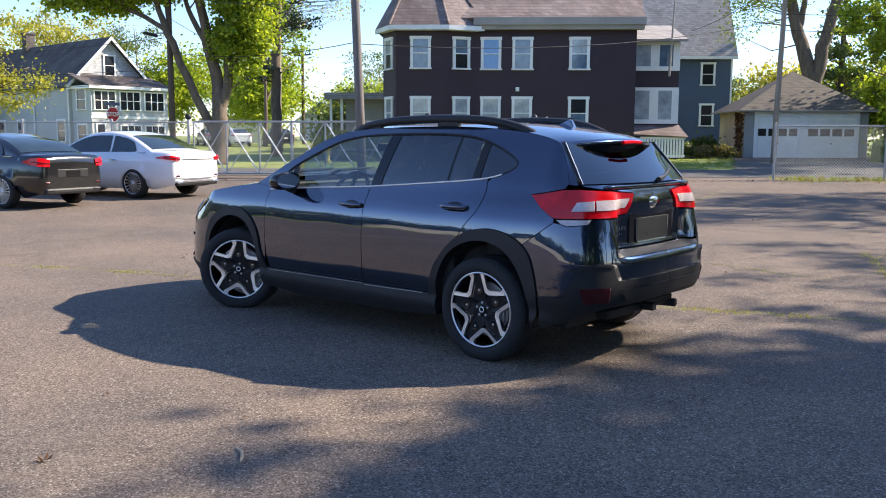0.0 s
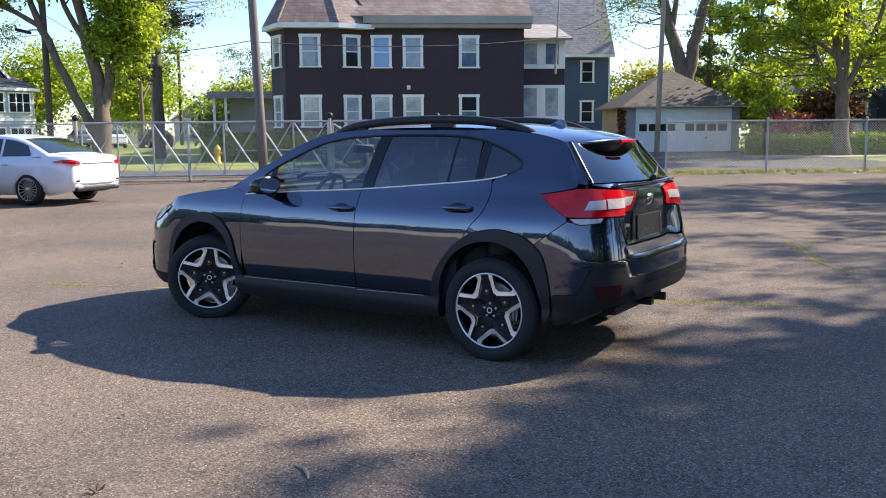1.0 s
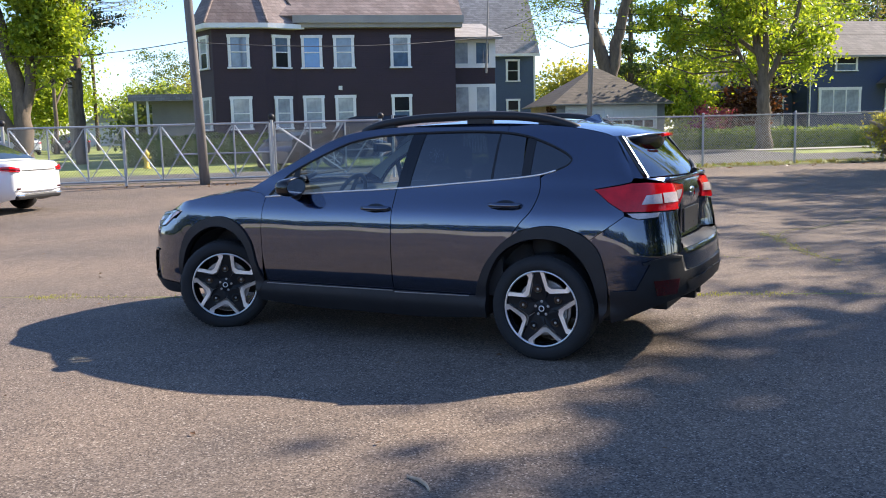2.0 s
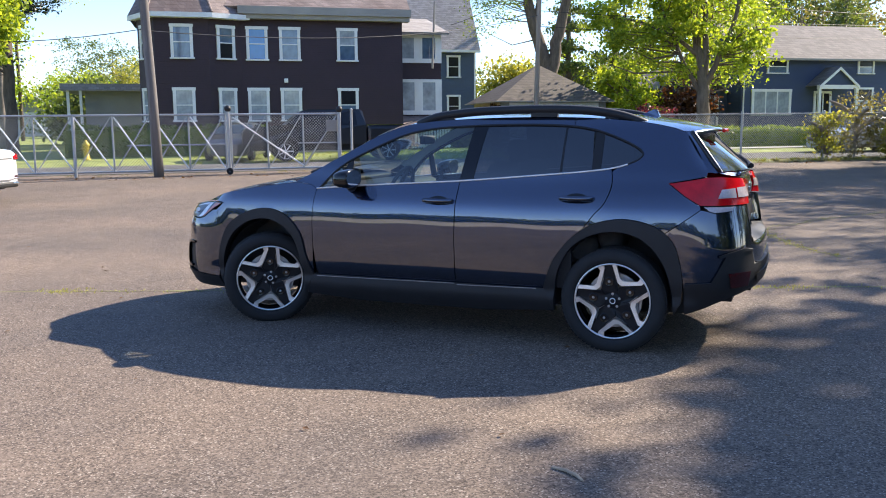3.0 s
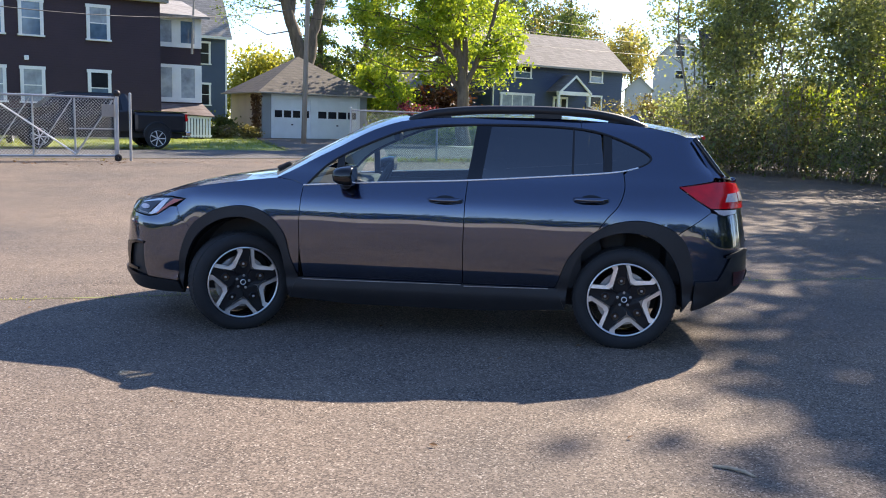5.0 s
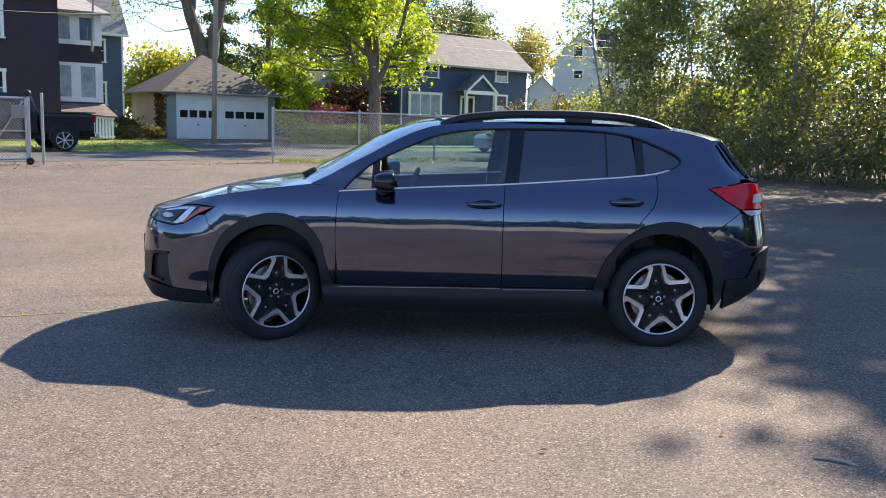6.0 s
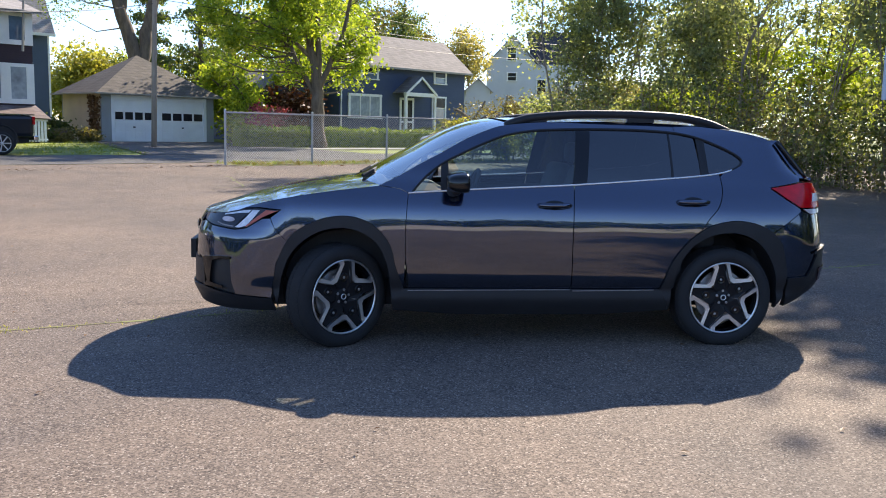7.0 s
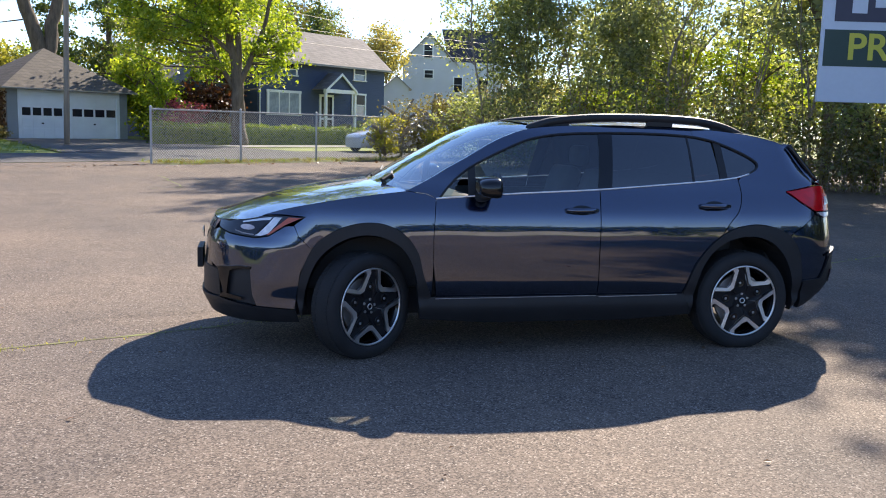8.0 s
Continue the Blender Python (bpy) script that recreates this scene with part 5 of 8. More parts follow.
def garage():
    h = thing("garage", "low two-bay garage with white doors and a taupe hip roof", "garage", plain(22.4, 20.0))
    L, D, top = 6.30, 5.2, 2.92
    part("wall", boxes((0, 0.52, 0, 0.15, 0.2, top), (L - 0.5, L, 0, 0.15, 0.2, top), (0.52, L - 0.5, 0, 0.15, 2.72, top), (0, L, D - 0.15, D, 0.2, top), (L - 0.15, L, 0.15, D - 0.15, 0.2, top)), M_GREYWALL, h, "grey boarded wall")
    part("side_wall", boxes((0, 0.15, 0.15, D - 0.15, 0.2, top)), M_CREAM, h, "cream side wall with climbing vine")
    part("door_frame", boxes((0.50, 0.66, -0.04, 0.1, 0.3, 2.86), (2.78, 3.22, -0.04, 0.1, 0.3, 2.86), (L - 0.62, L - 0.46, -0.04, 0.1, 0.3, 2.86), (0.66, 2.78, -0.04, 0.1, 2.62, 2.86), (3.22, L - 0.62, -0.04, 0.1, 2.62, 2.86)), M_TRIMWHITE, h, "white door surround")
    for x0, x1 in ((0.66, 2.78), (3.22, L - 0.62)):
        d = part("garage_door", boxes((x0, x1, 0.04, 0.09, 0.45, 2.62)), M_WHITE, h, "white panelled overhead door with a row of small panes")
        for k in range(4):
            for z0, z1 in ((0.55, 0.98), (1.06, 1.50), (2.1, 2.52)):
                w = (x1 - x0) / 4
                part("panel", boxes((x0 + k * w + 0.06, x0 + (k + 1) * w - 0.06, 0.028, 0.04, z0, z1), bev=0.006), M_WHITE, d)
            part("pane", boxes((x0 + k * w + 0.06, x0 + (k + 1) * w - 0.06, 0.022, 0.04, 1.62, 2.0)), M_PANE_DARK, d)
        part("door_handle", boxes(((x0 + x1) / 2 - 0.05, (x0 + x1) / 2 + 0.05, -0.01, 0.03, 1.20, 1.27)), M_DARK_ROOF, d)
    e, apex = 0.42, (L / 2 + 0.1, D / 2 + 0.3, 5.15)
    c = [(-e, -e, top), (L + e, -e, top), (L + e, D + e, top), (-e, D + e, top)]
    for i in range(4):
        part("roof", slab([c[i], c[(i + 1) % 4], apex], 0.05), M_GAR_ROOF, h, "taupe shingle hip roof")
    part("fascia", boxes((-e, L + e, -e - 0.03, -e, top - 0.05, top + 0.02), (-e - 0.03, -e, -e - 0.03, D + e, top - 0.05, top + 0.02)), M_FASCIA, h, "grey fascia")
    vine = bmesh.new()
    rnd = random.Random(5)
    for k in range(420):
        y, z = rnd.uniform(0.2, 1.4) + rnd.gauss(0, 0.15), rnd.uniform(0.5, 2.8)
        q = Matrix.Translation((-0.03 - rnd.random() * 0.1, y, z)) @ Euler((rnd.uniform(0, 6), rnd.uniform(0, 6), rnd.uniform(0, 6))).to_matrix().to_4x4()
        vine.faces.new([vine.verts.new(q @ Vector(p)) for p in ((-0.07, -0.05, 0), (0.07, -0.05, 0), (0.07, 0.05, 0), (-0.07, 0.05, 0))])
    part("vine", vine, LEAF_BROWN, h, "dry brown creeper")
    return h


def navy_house():
    h = thing("house", "navy blue two-storey house with grey roof and white porch", "house", plain(0, 20.3) @ pose(0, 0, 0))
    x0, x1, top = 37.6, 48.7, 5.5
    wall_block("wall", h, x0, x1, 0, 6.5, -0.2, top, M_NAVYWALL, "navy clapboard wall")
    ry, rz = 2.6, 7.75
    part("roof", slab([(x0 - 0.4, -0.45, top - 0.05), (x1 + 0.35, -0.45, top - 0.05), (x1 + 0.35, ry, rz), (x0 - 0.4, ry, rz)]), M_NAVY_ROOF, h, "weathered grey shingle roof")
    part("roof", slab([(x0 - 0.4, ry, rz), (x1 + 0.35, ry, rz), (x1 + 0.35, 6.9, top), (x0 - 0.4, 6.9, top)]), M_NAVY_ROOF, h)
    for x in (x0, x1):
        tri = bmesh.new()
        tri.faces.new([tri.verts.new(p) for p in ((x, 0, top - 0.05), (x, 6.5, top - 0.05), (x, ry, rz - 0.1))])
        part("gable", tri, M_NAVYWALL, h)
    part("eave", boxes((x0 - 0.4, x1 + 0.35, -0.5, -0.42, top - 0.16, top - 0.04)), M_FASCIA, h, "grey gutter")
    part("downspout", tube(bmesh.new(), [(x0 + 0.1, -0.1, 0.4), (x0 + 0.1, -0.1, top - 0.2)], 0.05, 6), M_WHITE, h)
    window(h, Matrix.Translation((39.65, -0.02, 2.2)), 2.4, 1.3, (M_PANE_PALE, M_PANE_PALE), 0.16, 0.02, "white triple picture window", 3)
    window(h, Matrix.Translation((46.25, -0.02, 4.66)), 0.95, 0.72, (M_PANE_DARK, M_PANE), 0.12)
    window(h, Matrix.Translation((40.0, -0.02, 4.65)), 1.2, 0.68, (M_PANE_DARK, M_PANE), 0.12)
    window(h, Matrix.Translation((46.2, -0.02, 2.3)), 1.1, 1.35, (M_PANE_DARK, M_PANE), 0.12)
    pr = part("porch_gable", prism(bmesh.new(), [(42.15, 3.86), (44.65, 3.86), (43.4, 4.80)], -1.2, 0.0), M_NAVYWALL, h, "navy porch gable")
    for a, b in (((42.0, 3.80), (43.4, 4.92)), ((43.4, 4.92), (44.8, 3.80))):
        part("rake_board", prism(bmesh.new(), [(a[0], a[1]), (b[0], b[1]), (b[0], b[1] - 0.16), (a[0], a[1] - 0.16)], -1.38, -1.28), M_TRIMWHITE, h, "white rake board")
        part("porch_roof", slab([(a[0], -1.32, a[1] + 0.03), (b[0], -1.32, b[1] + 0.03), (b[0], 0.0, b[1] + 0.03), (a[0], 0.0, a[1] + 0.03)], 0.05), M_NAVY_ROOF, h, "grey shingle porch roof")
    part("porch_beam", boxes((42.0, 44.8, -1.3, -1.1, 3.62, 3.86)), M_TRIMWHITE, h)
    for x in (42.1, 44.7):
        part("porch_post", boxes((x - 0.08, x + 0.08, -1.28, -1.12, 0.6, 3.62)), M_WHITE, h, "white porch post")
    part("door", boxes((42.75, 43.7, -0.06, -0.01, 0.9, 3.4)), M_PANE_DARK, h, "dark front door")
    part("door_frame", boxes((42.6, 42.75, -0.08, 0, 0.9, 3.5), (43.7, 43.85, -0.08, 0, 0.9, 3.5), (42.6, 43.85, -0.08, 0, 3.4, 3.55), (42.75, 43.7, -0.09, -0.05, 1.9, 2.02), (43.2, 43.28, -0.09, -0.05, 0.9, 3.4)), M_TRIMWHITE, h)
    part("porch_floor", boxes((41.9, 44.9, -1.4, 0, 0.5, 0.75)), M_CONCRETE, h)
    # lower wing
    wall_block("wing_wall", h, 32.6, 37.6, 1.5, 7, -0.2, 3.5, M_NAVYWALL)
    part("wing_gable", prism(bmesh.new(), [(32.6, 3.5), (37.6, 3.5), (35.1, 5.0)], 1.5, 7), M_NAVYWALL, h)
    for a, b in (((32.2, 3.3), (35.1, 5.1)), ((35.1, 5.1), (38.0, 3.3))):
        part("wing_roof", slab([(a[0], 1.1, a[1]), (b[0], 1.1, b[1]), (b[0], 7.2, b[1]), (a[0], 7.2, a[1])]), M_NAVY_ROOF, h)
    window(h, Matrix.Translation((36.1, 1.48, 1.4)), 1.5, 1.7, (M_PANE, M_PANE), 0.14)
    window(h, Matrix.Translation((33.7, 1.48, 1.4)), 0.8, 1.7, (M_PANE, M_PANE), 0.14)
    return h


def white_far_house():
    h = thing("house", "tall white gabled house behind the trees", "house", Matrix.Translation((12.3, 78.0, 0.0)) @ pose(0, 0, 0, 0, 0, -9) @ Matrix.Diagonal((0.86, 0.86, 0.86, 1)))
    wall_block("wall", h, -1.5, 9.5, 0, 9, 0, 9.2, M_WHITEWALL)
    part("gable", prism(bmesh.new(), [(-1.5, 9.2), (4.0, 9.2), (1.3, 12.2)], 0, 9), M_WHITEWALL, h)
    for a, b in (((-1.9, 8.9), (1.3, 12.35)), ((1.3, 12.35), (4.6, 8.9))):
        part("roof", slab([(a[0], -0.4, a[1]), (b[0], -0.4, b[1]), (b[0], 9.2, b[1]), (a[0], 9.2, a[1])]), M_SHINGLE, h)
    part("roof", slab([(3.6, 2, 9.2), (10, 2, 9.2), (10, 6, 13.4), (3.0, 6, 13.4)]), M_DARK_ROOF, h, "dark shingle roof")
    for x, z, w, hh in ((1.2, 9.6, 0.9, 1.5), (1.3, 7.4, 0.9, 0.8), (4.6, 5.9, 0.9, 1.6), (7.4, 5.9, 0.9, 1.6)):
        window(h, Matrix.Translation((x, -0.02, z)), w, hh, (M_PANE_DARK, M_PANE_DARK), 0.12)
    s = thing("garden_shed", "small white gabled shed behind the hedge", "shed", Matrix.Translation((7.9, 63.0, 0.0)) @ pose(0, 0, 0, 0, 0, -4) @ Matrix.Diagonal((0.8, 0.8, 0.9, 1)))
    wall_block("wall", s, -1.2, 1.2, 0, 3, 2.6, 5.2, M_WHITEWALL)
    wall_block("base", s, -1.2, 1.2, 0.01, 2.99, 0, 2.6, M_WHITEWALL)
    part("gable", prism(bmesh.new(), [(-1.2, 5.2), (1.2, 5.2), (0, 6.1)], 0, 3), M_WHITEWALL, s)
    for a, b in (((-1.5, 5.0), (0, 6.2)), ((0, 6.2), (1.5, 5.0))):
        part("roof", slab([(a[0], -0.3, a[1]), (b[0], -0.3, b[1]), (b[0], 3.2, b[1]), (a[0], 3.2, a[1])], 0.06), M_SHINGLE, s)
    return h


def white_corner_house():
    """The house by the stop sign: gable end with a glazed two-storey porch across it."""
    h = thing("house", "white clapboard house with a dark roof and a glazed two-storey porch", "house", Matrix.Translation((-63.6, 28.0, 0.5)) @ pose(0, 0, 0, 0, 0, 90))
    # local x runs along the gable end, y away
    g, deep = 6.75, 22.0
    wall_block("wall", h, 0, g, 0, deep, -0.6, 5.1, M_SHADEDWHITE, "white clapboard wall")
    part("gable", prism(bmesh.new(), [(0, 5.1), (g, 5.1), (g / 2, 8.55)], 0, deep), M_SHAKE, h, "weathered grey-white shingled gable")
    for a, b in (((-0.5, 4.7), (g / 2, 8.75)), ((g / 2, 8.75), (g + 0.5, 4.7))):
        part("roof", slab([(a[0], -0.5, a[1]), (b[0], -0.5, b[1]), (b[0], deep + 0.4, b[1]), (a[0], deep + 0.4, a[1])]), M_OLD_ROOF, h, "dark brown shingle roof")
        part("rake_board", prism(bmesh.new(), [(a[0], a[1] + 0.02), (b[0], b[1] + 0.02), (b[0], b[1] - 0.26), (a[0], a[1] - 0.26)], -0.56, -0.51), M_TRIMWHITE, h, "white rake board")
    part("chimney", boxes((g / 2 - 0.4, g / 2 + 0.4, 13.6, 14.4, 7.8, 9.9), (g / 2 - 0.48, g / 2 + 0.48, 13.52, 14.48, 9.9, 10.05)), M_OLD_ROOF, h, "brick chimney")
    window(h, Matrix.Translation((g / 2, -0.02, 5.75)), 0.8, 1.5, (M_PANE_DARK, M_PANE_DARK), 0.12)
    part("porch", boxes((0.15, g - 0.1, -3.0, 0, -0.6, 4.7)), M_SHADEDWHITE, h, "white glazed porch")
    part("porch_roof", slab([(-0.15, -3.4, 4.72), (g + 0.2, -3.4, 4.72), (g + 0.2, 0, 5.75), (-0.15, 0, 5.75)], 0.1), M_OLD_ROOF, h)
    part("porch_eave", boxes((-0.15, g + 0.2, -3.42, -3.30, 4.50, 4.72), (-0.15, -0.05, -3.3, 0, 4.50, 4.72)), M_TRIMWHITE, h, "white eave board")
    part("porch_beam", boxes((0.1, g - 0.05, -3.06, -3.0, 2.25, 2.45)), M_TRIMWHITE, h)
    for k in range(3):
        window(h, Matrix.Translation((1.25 + k * 2.1, -3.02, 2.95)), 1.62, 1.35, (M_PANE_DARK, M_PANE_DARK), 0.1, 0.5, "row of small white porch windows", 3)
    window(h, Matrix.Translation((0.85, -3.02, 0.1)), 0.6, 1.7, (M_PANE_DARK, M_PANE_DARK), 0.1, 0.5)
    for k in (1, 2):
        window(h, Matrix.Translation((1.25 + k * 2.1, -3.02, 0.3)), 1.62, 1.4, (M_PANE_DARK, M_PANE_DARK), 0.1, 0.5, "row of small white porch windows", 3)
    for z in (2.95, 0.25):
        window(h, Matrix.Translation((0.13, -1.6, z)) @ pose(0, 0, 0, 0, 0, -90), 1.3, 1.5, (M_PANE_DARK, M_PANE_DARK), 0.12)
    for y in (1.5, 8.6, 12.4, 17.0):
        window(h, Matrix.Translation((-0.02, y, 0.5)) @ pose(0, 0, 0, 0, 0, -90), 1.2, 1.6, (M_PANE_DARK, M_PANE_DARK), 0.14)
    for y in (0.12, 6.0):
        part("downspout", tube(bmesh.new(), [(-0.08, y, -0.4), (-0.08, y, 4.8)], 0.07, 6), M_WHITE, h)
    return h


def distant_buildings():
    c = thing("porch_wing", "grey flat-roofed porch beside the maroon house", "porch", plain(-1.5, 29.4))
    part("roof", boxes((0, 8, -0.5, 6, 3.85, 4.25)), M_SHINGLE, c, "grey flat roof")
    part("wall", boxes((1.2, 8, 0.6, 5.5, -0.1, 3.85)), M_GREYWALL, c)
    for x in (0.3, 1.0):
        part("post", boxes((x, x + 0.15, -0.3, -0.15, -0.1, 3.85)), M_WHITE, c)
    d = thing("house", "small pale far house with a grey gabled roof", "house", plain(-15.4, 98))
    wall_block("wall", d, -3.2, 3.2, 0, 8, 0, 4.0, M_WHITEWALL)
    part("gable", prism(bmesh.new(), [(-3.2, 4.0), (3.2, 4.0), (0, 6.3)], 0, 8), M_GREYWALL, d)
    for a, b in (((-3.8, 3.7), (0, 6.5)), ((0, 6.5), (3.8, 3.7))):
        part("roof", slab([(a[0], -0.5, a[1]), (b[0], -0.5, b[1]), (b[0], 8.4, b[1]), (a[0], 8.4, a[1])]), M_TRIMWHITE, d)
    e = thing("shed", "low white building across the far street", "shed", plain(-20.5, 62))
    wall_block("wall", e, 0, 7, 0, 5, 0, 3.0, M_WHITE)
    part("roof", boxes((-0.3, 7.3, -0.3, 5.3, 3.0, 3.25)), M_FASCIA, e)
    window(e, Matrix.Translation((4.5, -0.02, 1.0)), 0.8, 1.2, (M_PANE_DARK, M_PANE_DARK), 0.1)


LEAF_BROWN = leaf_mat("dry_leaf", (0.09, 0.045, 0.02), (0.22, 0.12, 0.05), 0.2)
maroon_house()
blue_building()
garage()
navy_house()
white_far_house()
white_corner_house()
distant_buildings()

# ---- fence, gate, poles, wires, sign ----
def chain_link(bm, x0, x1, z0, z1, pitch=0.085, r=0.0034):
    """Woven wire between two posts in the plane y = 0: two families of slanting wires."""
    h = z1 - z0
    for sg in (1, -1):
        k = x0 - h
        while k < x1 + h:
            a, b = (k, z0), (k + h, z1)
            if sg < 0:
                a, b = (k, z1), (k + h, z0)
            f0, f1 = max(0.0, (x0 - a[0]) / h), min(1.0, (x1 - a[0]) / h)
            if f1 - f0 > 0.02:
                p, q = (Vector((a[0] + (b[0] - a[0]) * f, 0.004 * sg, a[1] + (b[1] - a[1]) * f)) for f in (f0, f1))
                tube(bm, [p, q], r, 3, False)
            k += pitch
    return bm


def post_mesh(h, r):
    bm = tube(bmesh.new(), [(0, 0, -0.3), (0, 0, h)], r, 10)
    return lathe(bm, [(r * 1.15, h), (r * 1.1, h + 0.03), (0.001, h + 0.055)], 10, "z")


def fence_run(name, label, s0, posts, end, height=1.62, group="", left_open=False):
    f = thing(name, label, "fence", street_pose(s0, 0.0), group)
    for i, x in enumerate(posts):
        shared("post", ("post", height), lambda: post_mesh(height + 0.06, 0.036), M_GALV, f, Matrix.Translation((x, 0, W(s0 + x, 0).z - W(s0, 0).z)))
    slope = (W(s0 + end, 0).z - W(s0, 0).z) / end
    lean = Matrix.Rotation(-math.atan(slope), 4, "Y")
    part("top_rail", tube(bmesh.new(), [(0, 0, height), (end, 0, height)], 0.021, 8), M_GALV, f, m=lean)
    mesh_wire = part("chain_link", chain_link(bmesh.new(), 0, end, 0.06, height + 0.05), M_GALV, f, "woven galvanised wire mesh", m=lean)
    return f


def gate_leaf(s0, length, n_frames, height=1.74, long_brace=False):
    """A long sliding gate: welded frame, uprights, slanting braces, wire mesh, rollers."""
    g = thing("sliding_gate", "long galvanised chain-link sliding gate with diagonal braces", "gate", street_pose(s0, 0.05))
    rise = W(s0 + length, 0).z - W(s0, 0).z
    lean = Matrix.Rotation(-math.atan(rise / length), 4, "Y")
    for nm, z in (("top_rail", height), ("bottom_rail", 0.14)):
        part(nm, tube(bmesh.new(), [(0, 0, z), (length, 0, z)], 0.030, 8), M_GALV, g, m=lean)
    part("mid_rail", tube(bmesh.new(), [(length * 0.62, 0, 0.88), (length, 0, 0.88)], 0.02, 8), M_GALV, g, m=lean)
    step = length / n_frames
    for i in range(n_frames + 1):
        part("upright", tube(bmesh.new(), [(i * step, 0, 0.14), (i * step, 0, height)], 0.027, 8), M_GALV, g, m=lean)
    if long_brace:
        part("brace", tube(bmesh.new(), [(0.05, -0.03, height - 0.08), (2 * step, -0.03, 0.2)], 0.024, 6), M_WHITE, g, "pale diagonal brace", m=lean)
        part("brace", tube(bmesh.new(), [(2 * step, -0.03, 0.2), (3 * step - 0.05, -0.03, height - 0.08)], 0.018, 6), M_GALV, g, m=lean)
    for i in range(n_frames):
        a, b = i * step, (i + 1) * step
        if not long_brace:
            part("brace", tube(bmesh.new(), [(a + 0.05, -0.03, height - 0.05), (b - 0.05, -0.03, 0.2)], 0.022, 6), M_WHITE, g, "pale diagonal brace", m=lean)
        part("brace", tube(bmesh.new(), [(a + 0.05, 0.03, 0.2), (b - 0.05, 0.03, height - 0.05)], 0.016, 6), M_GALV, g, m=lean)
    part("chain_link", chain_link(bmesh.new(), 0, length, 0.14, height + 0.04), M_GALV, g, "woven galvanised wire mesh", m=lean)
    return g


fence_run("fence", "galvanised chain-link fence beside the parked cars", -8.4, [0, 2.9, 5.8], 8.2, 1.72)
gate_leaf(0.0, 7.30, 7)
gate_leaf(7.45, 3.15, 3, long_brace=True)
for s, hh in ((-0.1, 1.95), (3.15, 1.8), (7.37, 1.97), (10.62, 1.93)):
    roller = thing("gate_post", "steel gate post with a black roller cap and foot wheel", "post", street_pose(s, -0.12), "gate posts")
    part("post", tube(bmesh.new(), [(0, 0, 0), (0, 0, hh - 0.1)], 0.045, 12), M_GALV, roller)
    if s != 3.15:
        cap = bmesh.new()
        bmesh.ops.create_icosphere(cap, subdivisions=2, radius=0.10)
        part("roller_cap", cap, M_TRIM, roller, "black roller housing", True, pose(0, 0, hh - 0.06))
    if s > 4:
        part("foot_wheel", lathe(bmesh.new(), [(0.02, -0.04), (0.092, -0.04), (0.10, -0.02), (0.10, 0.02), (0.092, 0.04), (0.02, 0.04)], 18, closed=True), M_TYRE, roller, "black foot wheel", True, pose(0, -0.06, 0.10))
whole("gate_stop", post_mesh(1.85, 0.038), M_GALV, "thin galvanised latch post at the gateway", "post", street_pose(11.0, 0.0))
tag = thing("gate_sign", "small blank grey plate wired to the gate", "sign", street_pose(10.4, -0.02))
part("plate", boxes((-0.17, 0.17, -0.012, 0.0, 1.22, 1.56), bev=0.004), M_FASCIA, tag)
part("wire", tube(bmesh.new(), [(-0.12, -0.005, 1.54), (0.0, -0.02, 1.74), (0.12, -0.005, 1.54)], 0.004, 5), M_GALV, tag)
fence_run("fence", "chain-link fence along the verge with weeds at its foot", 17.86, [0, 3.27, 6.54, 9.8, 13.1, 16.4, 19.6], 22.0, 1.62)


def utility_pole(label, x, y, h, r, lean=(0, 0), arm=False, group="utility poles", wood=M_POLE):
    p = thing("utility_pole", label, "pole", pose(x, y, gz(x, y)), group)
    part("shaft", tube(bmesh.new(), [(lean[0] * f, lean[1] * f, -0.5 if f == 0 else h * f) for f in (0, 0.25, 0.5, 0.75, 1.0)], [r, r * 0.94, r * 0.88, r * 0.8, r * 0.72], 14), wood, p, "", True)
    if arm:
        part("crossarm", boxes((lean[0] - 1.2, lean[0] + 1.2, lean[1] - 0.06, lean[1] + 0.06, h - 0.55, h - 0.42)), M_POLE, p)
        for k in (-1.0, -0.4, 0.4, 1.0):
            part("insulator", lathe(bmesh.new(), [(0.03, 0), (0.06, 0.05), (0.05, 0.12), (0.001, 0.16)], 8, "z"), M_GLOSS, p, m=pose(lean[0] + k, lean[1], h - 0.42))
    return p


utility_pole("leaning weathered wooden pole in the gate line", -15.9, 13.4, 9.5, 0.145, (-0.38, -0.12), wood=M_POLE_GREY)
utility_pole("tall weathered wooden pole in front of the garage", -11.08, 34.1, 11.5, 0.125, (0.25, 0.1), wood=M_POLE_TAN)
lamp_pole = utility_pole("dark wooden utility pole with a lamp arm by the big maple", -30.06, 15.8, 11.0, 0.135)
part("lamp_arm", tube(bmesh.new(), [(0, 0, 5.42), (-0.15, -0.26, 5.5), (-0.3, -0.52, 5.46)], 0.03, 6), M_GALV, lamp_pole, "steel bracket arm")
part("lamp_head", boxes((-0.30, 0.30, -0.09, 0.09, -0.06, 0.06), bev=0.04), M_TRIM, lamp_pole, "dark street lamp head", m=pose(-0.38, -0.66, 5.42, 0, 12, 61))
utility_pole("far utility pole with a crossarm", -60.0, 48.4, 8.6, 0.17, arm=True)


def cable(name, label, a, b, sag, r=0.012, n=16):
    a, b = Vector(a), Vector(b)
    bm = tube(bmesh.new(), [a.lerp(b, i / n) - Vector((0, 0, 4 * sag * (i / n) * (1 - i / n))) for i in range(n + 1)], r, 4)
    return whole(name, bm, M_TRIM, label, "cable", group="overhead cables")


